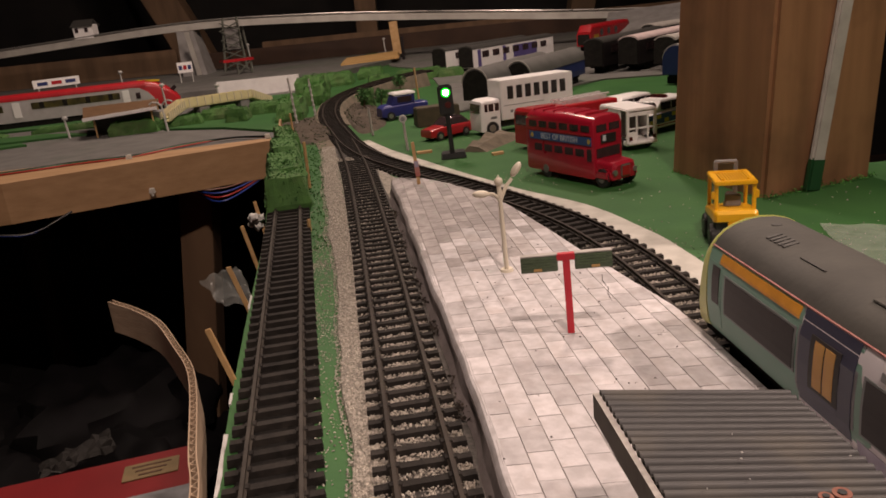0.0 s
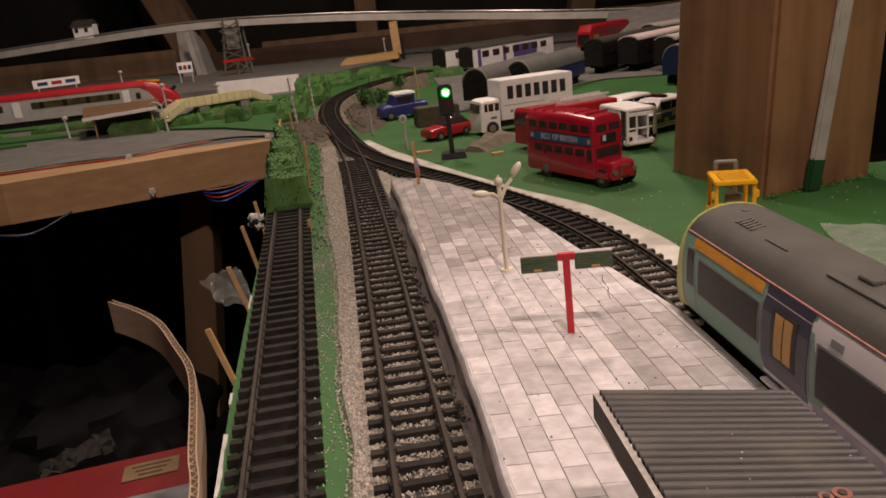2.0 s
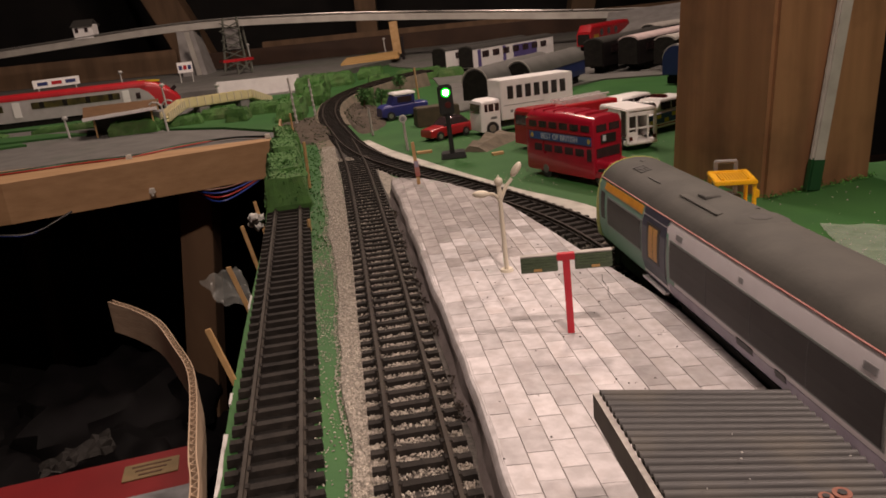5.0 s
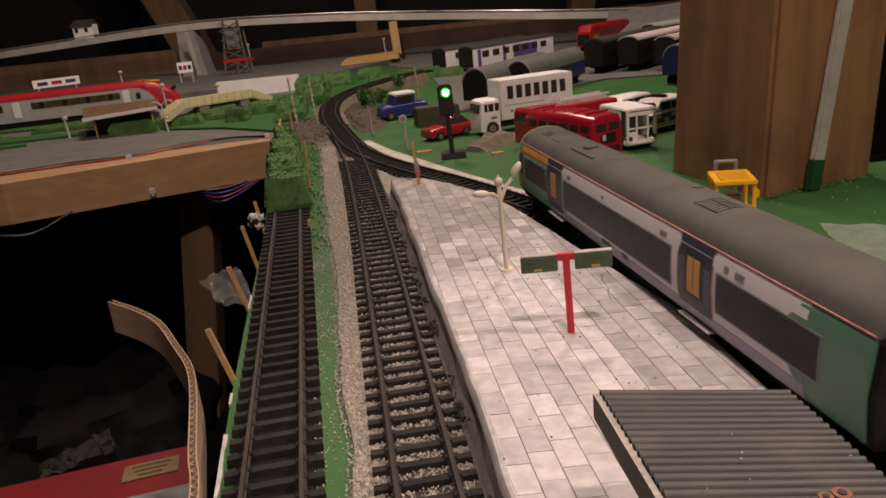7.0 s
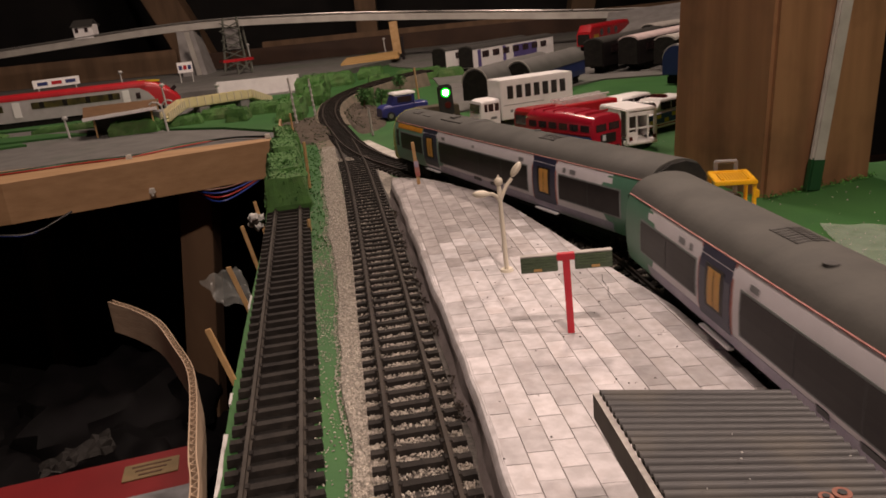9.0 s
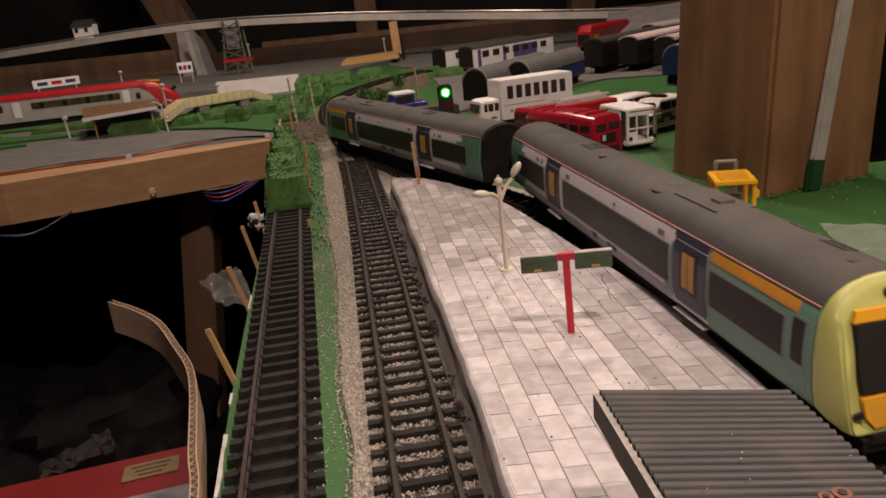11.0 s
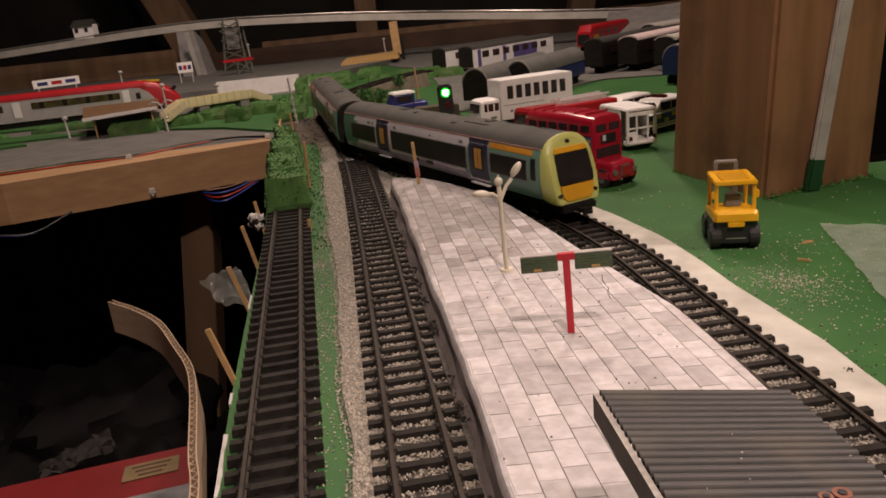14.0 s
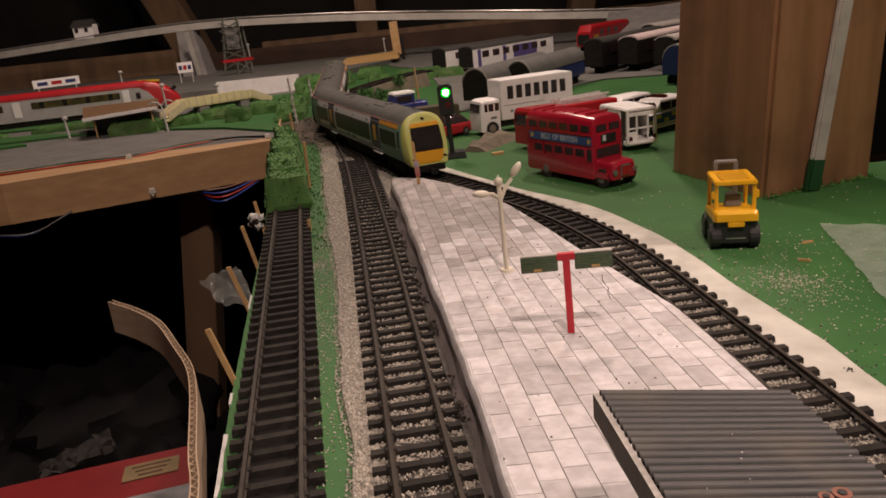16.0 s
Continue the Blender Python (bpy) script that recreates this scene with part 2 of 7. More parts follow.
CONDUIT = surf("grey_white_plastic_trunking", (0.42, 0.39, 0.36), (0.36, 0.335, 0.31), 60, 0.5, 0.2, 300, dirt=(0.2, 0.185, 0.16), dirt_scale=60)
BAG_FILM = surf("crumpled_clear_bag", (0.62, 0.64, 0.60), (0.5, 0.52, 0.49), 120, 0.2, 0.5, 90, alpha=0.27, spec=0.8)
WIRE_RED = surf("red_wire", (0.40, 0.03, 0.02), None, 90, 0.4, 0)
WIRE_BLACK = surf("black_wire", (0.015, 0.014, 0.014), None, 90, 0.4, 0)
WIRE_BLUE = surf("blue_wire", (0.02, 0.05, 0.3), None, 90, 0.4, 0)
WIRE_GREEN = surf("green_wire", (0.02, 0.13, 0.05), None, 90, 0.4, 0)
WIRE_BROWN = surf("brown_wire", (0.16, 0.06, 0.03), None, 90, 0.4, 0)
CLIP_WHITE = surf("white_cable_clip", (0.62, 0.58, 0.52), None, 90, 0.5, 0.1)
RED_BOX = surf("red_printed_box", (0.21, 0.014, 0.016), (0.18, 0.012, 0.014), 30, 0.45, 0.05)
BOX_LABEL = surf("tan_printed_label", (0.22, 0.15, 0.07), (0.17, 0.12, 0.055), 80, 0.6, 0.05)
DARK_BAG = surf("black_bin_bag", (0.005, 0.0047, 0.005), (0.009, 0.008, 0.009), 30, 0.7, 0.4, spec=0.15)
# paper set near black: the shade under the boards is in its colour
PAPER_SHADED = surf("crumpled_paper_shaded", (0.022, 0.019, 0.017), (0.015, 0.013, 0.011), 40, 0.8, 0.4)
DEBRIS = surf("wood_splinter", (0.42, 0.24, 0.1), None, 90, 0.7, 0.1)
PINK = surf("faded_pink_roof", (0.62, 0.50, 0.49), (0.54, 0.43, 0.43), 60, 0.6, 0.1)


# ---- mesh helpers ----
def put(bm, verts, faces):
    vs = [bm.verts.new(v) for v in verts]
    for f in faces:
        try:
            bm.faces.new([vs[i] for i in f])
        except ValueError:
            pass
    return vs


def box(bm, cx, cy, cz, sx, sy, sz, rz=0.0, rx=0.0, ry=0.0, top=1.0, topy=None):
    """A box by its centre and size; top narrows its upper face."""
    m = pose(cx, cy, cz, rx, ry, rz)
    ty = top if topy is None else topy
    c = [(x * sx / 2 * (top if z > 0 else 1), y * sy / 2 * (ty if z > 0 else 1), z * sz / 2) for z in (-1, 1) for y in (-1, 1) for x in (-1, 1)]
    return put(bm, [m @ Vector(v) for v in c], [(0, 2, 3, 1), (4, 5, 7, 6), (0, 1, 5, 4), (2, 6, 7, 3), (0, 4, 6, 2), (1, 3, 7, 5)])


def tube(bm, p0, p1, r0, r1=None, n=10, caps=True):
    r1 = r0 if r1 is None else r1
    p0, p1 = Vector(p0), Vector(p1)
    q = (p1 - p0).to_track_quat("Z", "Y")
    ring = [[p + q @ Vector((math.cos(a) * r, math.sin(a) * r, 0)) for a in [2 * math.pi * k / n for k in range(n)]] for p, r in ((p0, r0), (p1, r1))]
    faces = [(k, (k + 1) % n, n + (k + 1) % n, n + k) for k in range(n)]
    if caps:
        faces += [tuple(range(n - 1, -1, -1)), tuple(range(n, 2 * n))]
    put(bm, ring[0] + ring[1], faces)


def loft(bm, rings, caps=True, closed=True):
    n = len(rings[0])
    faces = []
    for j in range(len(rings) - 1):
        for k in range(n if closed else n - 1):
            a, b = j * n + k, j * n + (k + 1) % n
            faces.append((a, b, b + n, a + n))
    if caps:
        faces += [tuple(range(n - 1, -1, -1)), tuple(range((len(rings) - 1) * n, len(rings) * n))]
    put(bm, [v for r in rings for v in r], faces)


def prism(bm, outline, z0, z1):
    n = len(outline)
    put(bm, [(x, y, z0) for x, y in outline] + [(x, y, z1) for x, y in outline],
        [tuple(range(n - 1, -1, -1)), tuple(range(n, 2 * n))] + [(k, (k + 1) % n, n + (k + 1) % n, n + k) for k in range(n)])


def wire_run(bm, pts, r, n=6):
    pts = [Vector(p) for p in pts]
    rings = []
    for i, p in enumerate(pts):
        d = (pts[min(i + 1, len(pts) - 1)] - pts[max(i - 1, 0)]).normalized()
        side = d.cross(Vector((0, 0, 1)))
        side = side.normalized() if side.length > 1e-4 else Vector((1, 0, 0))
        up = side.cross(d)
        rings.append([p + side * math.cos(a) * r + up * math.sin(a) * r for a in [2 * math.pi * k / n for k in range(n)]])
    loft(bm, rings)


def ball(bm, c, r, sx=1.0, sy=1.0, sz=1.0, n=10, m=6):
    rings = []
    for j in range(1, m):
        a = math.pi * j / m
        rings.append([(c[0] + r * sx * math.sin(a) * math.cos(b), c[1] + r * sy * math.sin(a) * math.sin(b), c[2] - r * sz * math.cos(a)) for b in [2 * math.pi * k / n for k in range(n)]])
    loft(bm, rings)


def finish(bm, name, mat, bevel=0.0, smooth=False):
    bmesh.ops.recalc_face_normals(bm, faces=bm.faces)
    if bevel:
        bmesh.ops.bevel(bm, geom=[e for e in bm.edges if len(e.link_faces) == 2 and e.calc_face_angle(0) > 0.6], offset=bevel, segments=2, affect="EDGES")
    me = bpy.data.meshes.new(name)
    bm.to_mesh(me)
    bm.free()
    me.materials.append(mat)
    if smooth:
        for p in me.polygons:
            p.use_smooth = True
        me.set_sharp_from_angle(angle=radians(38))
    return me


def part(name, bm, mat, parent, label="", bevel=0.0, smooth=False, at=None):
    ob = new(name, finish(bm, name, mat, bevel, smooth))
    ob.parent = parent
    if at is not None:
        ob.matrix_basis = at
    return tagged(ob, label)


def solo(name, bm, mat, label, category, at=None, group="", kind="", bevel=0.0, smooth=False):
    ob = new(name, finish(bm, name, mat, bevel, smooth))
    if at is not None:
        ob.matrix_basis = at
    return tagged(ob, label, category, group, kind)


def thing(name, at, label, category, group="", kind=""):
    ob = new(name)
    ob.empty_display_size = 0.01
    ob.matrix_basis = at
    return tagged(ob, label, category, group, kind)


def B():
    return bmesh.new()


def spline(pts, n=12):
    """Catmull-Rom curve through points, densely sampled."""
    C = np.array(pts, float)
    E = np.vstack([2 * C[0] - C[1], C, 2 * C[-1] - C[-2]])
    out = []
    for i in range(1, len(E) - 2):
        p0, p1, p2, p3 = E[i - 1:i + 3]
        t = np.arange(n)[:, None] / n
        out.append(0.5 * (2 * p1 + (p2 - p0) * t + (2 * p0 - 5 * p1 + 4 * p2 - p3) * t * t + (3 * p1 - p0 - 3 * p2 + p3) * t ** 3))
    return np.vstack(out + [C[-1:]])


class Path:
    def __init__(self, pts, n=14):
        self.p = spline(pts, n)
        self.s = np.r_[0, np.cumsum(np.hypot(*np.diff(self.p, axis=0).T))]
        self.length = self.s[-1]

    def at(self, s):
        return np.array([np.interp(s, self.s, self.p[:, 0]), np.interp(s, self.s, self.p[:, 1])])

    def dir(self, s):
        d = self.at(s + 0.004) - self.at(s - 0.004)
        return d / np.linalg.norm(d)

    def shifted(self, off, s0=None, s1=None, step=0.01):
        """Points beside the path, off metres to its right."""
        ss = np.arange(self.s[0] if s0 is None else s0, self.length if s1 is None else s1, step)
        return [self.at(s) + off * np.array([self.dir(s)[1], -self.dir(s)[0]]) for s in ss]


def lettering(name, words, size, mat, parent, at, label=""):
    cu = bpy.data.curves.new(name, "FONT")
    cu.body, cu.size, cu.align_x, cu.align_y, cu.extrude = words, size, "CENTER", "CENTER", 0.00008
    tmp = new("lettering_source", cu)
    bpy.context.view_layer.update()
    me = bpy.data.meshes.new_from_object(tmp.evaluated_get(bpy.context.evaluated_depsgraph_get()))
    bpy.data.objects.remove(tmp)
    me.materials.clear()
    me.materials.append(mat)
    ob = new(name, me)
    ob.parent, ob.matrix_basis = parent, at
    return tagged(ob, label)


def stones(bm, place, n, lo, hi, rng):
    """n little irregular stones; place(rng) gives x, y, z or None."""
    made = 0
    while made < n:
        p = place(rng)
        made += 1
        if p is None:
            continue
        r = rng.uniform(lo, hi)
        a = rng.uniform(0, 6.28)
        v = []
        for dx, dy, dz in ((1, 0, 0), (0, 1, 0), (-1, 0, 0), (0, -1, 0), (0, 0, 0.9), (0, 0, -0.9)):
            k = r * rng.uniform(0.6, 1.15)
            v.append((p[0] + k * (dx * math.cos(a) - dy * math.sin(a)), p[1] + k * (dx * math.sin(a) + dy * math.cos(a)), p[2] + k * dz))
        put(bm, v, [(0, 1, 4), (1, 2, 4), (2, 3, 4), (3, 0, 4), (1, 0, 5), (2, 1, 5), (3, 2, 5), (0, 3, 5)])


def flakes(bm, place, n, lo, hi, rng):
    for _ in range(n):
        p = Vector(place(rng))
        r = rng.uniform(lo, hi)
        a = Vector((rng.uniform(-1, 1), rng.uniform(-1, 1), rng.uniform(-1, 1))).normalized()
        b = a.cross(Vector((rng.uniform(-1, 1), rng.uniform(-1, 1), 0.3))).normalized()
        put(bm, [p - a * r, p + b * r * 0.7, p + a * r, p - b * r * 0.7], [(0, 1, 2, 3)])


def foam(bm, cx, cy, sx, sy, h, rng, rz=0.0, nx=8, ny=8, rough=0.18, z0=0.0):
    """A lumpy block of scenic foam with an uneven top and flanks."""
    m = pose(cx, cy, z0, 0, 0, rz)
    nz = 4
    rings = []
    for k in range(nz + 1):
        ring = []
        f = k / nz
        for i in range(nx * 4):
            t = i / (nx * 4) * 4
            e = int(t)
            u = t - e
            x, y = ((-1 + 2 * u, -1), (1, -1 + 2 * u), (1 - 2 * u, 1), (-1, 1 - 2 * u))[e]
            g = 1 - 0.22 * f * f
            v = Vector((x * sx / 2 * g, y * sy / 2 * g, f * h))
            d = noise.noise(Vector((v.x * 90 + cx * 50, v.y * 90 + cy * 31, v.z * 90))) * rough * h
            v += Vector((x, y, 0.6 * f)) * d
            ring.append(m @ v)
        rings.append(ring)
    loft(bm, rings)


# ---- loft shell ----
def shell(name, label, cx, cy, cz, sx, sy, sz, mat, category):
    bm = B()
    box(bm, cx, cy, cz, sx, sy, sz)
    return solo(name, bm, mat, label, category, kind="structure")


shell("floor", "dark dusty boarded loft floor", 0, 0.8, -0.83, 6.4, 6.4, 0.05, DARK_WOOD, "floor")
shell("wall_north", "black felt-lined loft wall behind the layout", 0, 3.7, 0.6, 6.4, 0.05, 2.9, FELT, "wall")
shell("wall_south", "black felt-lined loft wall", 0, -2.2, 0.6, 6.4, 0.05, 2.9, FELT, "wall")
shell("wall_east", "black felt-lined loft wall", 3.1, 0.75, 0.6, 0.05, 5.8, 2.9, FELT, "wall")
shell("wall_west", "black felt-lined loft wall", -3.1, 0.75, 0.6, 0.05, 5.8, 2.9, FELT, "wall")
shell("ceiling", "dark felted underside of the loft roof", 0, 0.75, 2.05, 6.4, 6.0, 0.05, FELT, "ceiling")

# main board: its west edge runs beside the branch track
WEST_EDGE = [(-0.034, -0.10), (-0.056, 0.08), (-0.071, 0.179), (-0.081, 0.239), (-0.090, 0.300), (-0.100, 0.372), (-0.108, 0.430), (-0.118, 0.490), (-0.140, 0.62), (-0.183, 0.85)]
bm = B()
prism(bm, [(1.3, -0.9), (1.3, 0.476), (0.288, 0.476), (0.40, 0.80), (0.56, 1.05), (0.90, 1.65), (0.90, 3.2), (-0.186, 3.2)] + WEST_EDGE[::-1] + [(-0.04, -0.9)], -0.014, 0.0)
ground = solo("ground", bm, GREEN, "dark green painted plywood baseboard, worn along its edge", "baseboard", kind="structure")
# bare ply showing where the paint has worn off the near edge
for k, (y0, y1, w) in enumerate(((0.178, 0.212, 0.0011), (0.232, 0.240, 0.0007), (0.322, 0.340, 0.0006), (0.140, 0.172, 0.0024))):
    bm = B()
    xs = [np.interp(y, [p[1] for p in WEST_EDGE], [p[0] for p in WEST_EDGE]) for y in np.linspace(y0, y1, 7)]
    ys = np.linspace(y0, y1, 7)
    prism(bm, [(x - 0.0004, y) for x, y in zip(xs, ys)] + [(x + w * (0.4 + 0.6 * abs(math.sin(i * 2.3 + k))), y) for i, (x, y) in reversed(list(enumerate(zip(xs, ys))))], -0.010, 0.0005)
    part("bare_patch", bm, PALE_CARD, ground, "chipped bare white edge of the board")

for x, y in ((0.02, -0.80), (1.22, -0.80), (1.22, 0.40), (0.82, 3.1), (-0.10, 3.1), (0.10, 1.3)):
    bm = B()
    box(bm, x, y, -0.4095, 0.045, 0.045, 0.791)
    solo("board_leg", bm, OLD, "rough timber leg under the main board", "leg", kind="structure")
for x, y in ((-1.68, 0.66), (-1.68, 3.1), (-0.9, 1.6)):
    bm = B()
    box(bm, x, y, -0.4095, 0.045, 0.045, 0.791)
    solo("board_leg", bm, OLD, "rough timber leg under the far board", "leg", kind="structure")

# western board with its pine fascia
FRONT = [(-1.75, 0.585), (-0.471, 0.803), (-0.324, 0.828), (-0.184, 0.852)]
bm = B()
prism(bm, FRONT + [(-0.187, 3.2), (-1.75, 3.2)], -0.014, 0.0)
solo("ground_west", bm, GREY_GROUND, "grey painted baseboard of the far station", "baseboard", kind="structure")
bm = B()
FACE = [(-1.75, 0.480), (-0.425, 0.722), (-0.300, 0.778), (-0.178, 0.832)]
loft(bm, [[(*q, -0.040), (*p, -0.040), (*p, 0.001), (*q, 0.001)] for p, q in zip(FRONT, FACE)])
solo("fascia_beam", bm, PINE, "bare pine batten along the front of the far board", "beam", kind="structure")
# green patches on the western board
for outline in ([(-1.2, 1.03), (-0.60, 1.04), (-0.47, 1.055), (-0.56, 1.10), (-0.75, 1.11), (-1.2, 1.09)],
                [(-1.2, 1.17), (-0.60, 1.185), (-0.42, 1.11), (-0.36, 1.02), (-0.27, 0.975), (-0.19, 0.90), (-0.19, 1.35), (-0.30, 1.36), (-0.60, 1.26), (-1.2, 1.24)],
                [(-0.60, 0.98), (-0.54, 1.0), (-0.56, 1.022), (-0.62, 1.015)]):
    bm = B()
    prism(bm, outline, 0.0, 0.003)
    solo("painted_grass_area", bm, GREEN, "dark green painted grass area on the grey board", "grass", kind="structure")

# raised grey yard ground on the main board, far side
bm = B()
prism(bm, [(0.03, 0.90), (0.16, 1.02), (0.26, 1.10), (0.42, 1.06), (0.555, 1.06), (0.89, 1.66), (0.89, 2.6), (-0.16, 2.6), (-0.08, 1.80), (0.0, 1.62), (0.02, 1.25)], 0.0, 0.002)
solo("grey_yard", bm, GREY_GROUND, "grey painted yard under the stored trains", "yard", kind="structure")

# ---- tracks ----
MAIN = Path([(0.125, -0.75), (0.125, -0.45), (0.123, -0.2), (0.119, 0.0), (0.1082, 0.1499), (0.0978, 0.2583), (0.0892, 0.3370), (0.0735, 0.4014),
             (0.0475, 0.4611), (0.0150, 0.5257), (-0.0225, 0.593), (-0.0570, 0.6645), (-0.0832, 0.7463), (-0.105, 0.8443), (-0.1222, 0.925),
             (-0.1325, 1.0), (-0.1325, 1.075), (-0.1150, 1.145), (-0.083, 1.205), (-0.040, 1.26), (0.012, 1.31)])
LOOP = Path([(0.037, -0.25), (0.0085, 0.0), (-0.0107, 0.170), (-0.0160, 0.2175), (-0.0246, 0.2915), (-0.0403, 0.4255), (-0.0630, 0.601), (-0.0775, 0.690), (-0.092, 0.772)])
BRANCH = Path([(0.012, -0.25), (-0.0265, 0.0), (-0.0540, 0.1775), (-0.0615, 0.2265), (-0.0735, 0.304), (-0.0955, 0.4455), (-0.1040, 0.500), (-0.112, 0.548)])

bm = B()
box(bm, 0, 0, 0.0016, 0.0290, 0.0033, 0.0026, top=0.985, topy=0.82)
for sx in (-0.00825, 0.00825):
    box(bm, sx, 0, 0.0031, 0.0042, 0.0026, 0.0009, top=0.8)
SLEEPER_MESH = finish(bm, "sleeper", SLEEPER)


def grade(y):
    """The main line climbs gently past the junction."""
    return max(0.0, y - 0.88) * 0.048


def lay_track(name, path, s0, s1, label, rail_mat, z=0.0, pitch=0.0086, skip=None):
    track = thing(name, Matrix.Translation((0, 0, z)), label, "railway track", "model railway tracks")
    for off, part_name in ((-0.00825, "rail"), (0.00825, "rail")):
        pts = path.shifted(off, s0, s1, 0.008)
        bm = B()
        rings = []
        for i, p in enumerate(pts):
            g = grade(p[1]) if path is MAIN else 0.0
            d = Vector((*(pts[min(i + 1, len(pts) - 1)] - pts[max(i - 1, 0)]), 0)).normalized()
            n = Vector((d.y, -d.x, 0))
            o = Vector((*p, g))
            rings.append([o + n * a + Vector((0, 0, b)) for a, b in ((-0.0012, 0.0030), (0.0012, 0.0030), (0.0005, 0.0035), (0.00065, 0.0044), (0.0006, 0.0050), (-0.0006, 0.0050), (-0.00065, 0.0044), (-0.0005, 0.0035))])
        loft(bm, rings)
        part("rail", bm, rail_mat, track)
    s = s0 + pitch / 2
    rng = random.Random(5)
    while s < s1:
        if not (skip and skip(s)):
            c, d = path.at(s), path.dir(s)
            ob = new("sleeper", SLEEPER_MESH)
            ob.parent = track
            ob.matrix_basis = pose(c[0], c[1], grade(c[1]) if path is MAIN else 0.0, 0, 0, math.degrees(math.atan2(-d[0], d[1])) + rng.uniform(-0.6, 0.6))
        s += pitch
    return track


S0 = float(np.interp(-0.30, MAIN.p[:, 1], MAIN.s))
lay_track("railway_track", MAIN, S0, MAIN.length - 0.01, "curved main line track with black sleepers beside the platform", RAIL_TOP)
lay_track("railway_track", LOOP, 0.0, LOOP.length, "straight ballasted track along the platform edge", RAIL_TOP, z=0.0004, skip=lambda s: LOOP.at(s)[1] > 0.655)
lay_track("railway_track", BRANCH, 0.0, BRANCH.length, "straight unballasted track along the edge of the board", RAIL)


# ---- ballast and underlay ----
def strip(name, left, right, z, mat, label, category="ballast"):
    bm = B()
    a, b = spline(left, 8), spline(right, 8)
    t = np.linspace(0, 1, 90)

    def along(c):
        s = np.r_[0, np.cumsum(np.hypot(*np.diff(c, axis=0).T))]
        s /= s[-1]
        return np.stack([np.interp(t, s, c[:, 0]), np.interp(t, s, c[:, 1])], 1)
    a, b = along(a), along(b)
    for k in range(90):
        w = noise.noise(Vector((k * 0.31, z * 900, 0.5))) * 0.0022
        a[k, 0] -= w
        b[k, 0] += noise.noise(Vector((k * 0.37, z * 700, 4.5))) * 0.0012
    loft(bm, [[(*p, -0.001), (*q, -0.001), (*(q - (q - p) * 0.06), z), (*(p + (q - p) * 0.06), z)] for p, q in zip(a, b)])
    return solo(name, bm, mat, label, category, kind="stuff"), a, b


LB_L = [(-0.022, 0.0), (-0.0320, 0.173), (-0.0400, 0.231), (-0.0470, 0.279), (-0.0550, 0.347), (-0.0715, 0.455), (-0.098, 0.643), (-0.112, 0.745)]
LB_R = [(-0.012, 0.0), (-0.0220, 0.171), (-0.0285, 0.229), (-0.0355, 0.277), (-0.0435, 0.345), (-0.0565, 0.450), (-0.0765, 0.587), (-0.0975, 0.745)]
_, la, lb = strip("ballast_strip", LB_L, LB_R, 0.0014, GRAVEL_BED, "pale gravel strip between the two straight tracks")
# underlay east of the curved track
right_edge = [(0.150, -0.3), (0.143, 0.0), (0.137, 0.15), (0.133, 0.202), (0.1325, 0.232), (0.129, 0.255), (0.124, 0.297), (0.118, 0.355), (0.107, 0.396), (0.095, 0.438), (0.076, 0.468), (0.051, 0.511), (0.014, 0.586), (-0.035, 0.692), (-0.064, 0.767)]
_, ra, rb = strip("underlay_strip", [tuple(p) for p in MAIN.shifted(0.004, S0, float(np.interp(0.79, MAIN.p[:, 1], MAIN.s)), 0.05)], right_edge, 0.0009, CORK, "off-white painted underlay beside the curved track", "underlay")
strip("ash_bed", [tuple(p) for p in LOOP.shifted(-0.0135, 0, LOOP.length, 0.04)], [tuple(p) for p in LOOP.shifted(0.0175, 0, LOOP.length, 0.04)], 0.0011, CINDER, "dark glued ash between the sleepers")
bm = B()
far_s = float(np.interp(0.89, MAIN.p[:, 1], MAIN.s))
rings = []
for a, b in zip(MAIN.shifted(-0.0165, far_s, MAIN.length - 0.015, 0.02), MAIN.shifted(0.0165, far_s, MAIN.length - 0.015, 0.02)):
    g = grade((a[1] + b[1]) / 2) + 0.0014
    e = (b - a) * 0.25
    rings.append([(*(a - e), -0.001), (*(b + e), -0.001), (*b, g), (*a, g)])
loft(bm, rings)
solo("embankment", bm, ROCK, "grey-brown embankment under the climbing main line", "embankment", kind="stuff")
strip("ash_bed", [tuple(p) for p in MAIN.shifted(-0.0150, S0, MAIN.length - 0.02, 0.05)], [tuple(p) for p in MAIN.shifted(0.0135, S0, MAIN.length - 0.02, 0.05)], 0.0012, CINDER, "dark ash under the curved track")
strip("ash_bed", [tuple(p) for p in BRANCH.shifted(-0.0130, 0, BRANCH.length, 0.04)], [tuple(p) for p in BRANCH.shifted(0.0132, 0, BRANCH.length, 0.04)], 0.0007, MATT_BLACK, "black painted bed under the edge track")


def between(a, b, z):
    def place(rng):
        k = rng.randrange(len(a) - 1)
        u = rng.random()
        p, q = a[k] + (a[k + 1] - a[k]) * u, b[k] + (b[k + 1] - b[k]) * u
        f = min(1.06, max(-0.12, rng.gauss(0.5, 0.33)))
        c = p + (q - p) * f
        return (c[0], c[1], z * (1 if 0.05 < f < 0.95 else 0.3) + rng.uniform(-0.0002, 0.0004))
    return place


rng = random.Random(11)
bm = B()
stones(bm, between(la[15:], lb[15:], 0.0014), 24000, 0.00022, 0.00060, rng)
solo("loose_ballast", bm, GRAVEL, "loose pale gravel on the strip between the tracks", "gravel", kind="stuff")


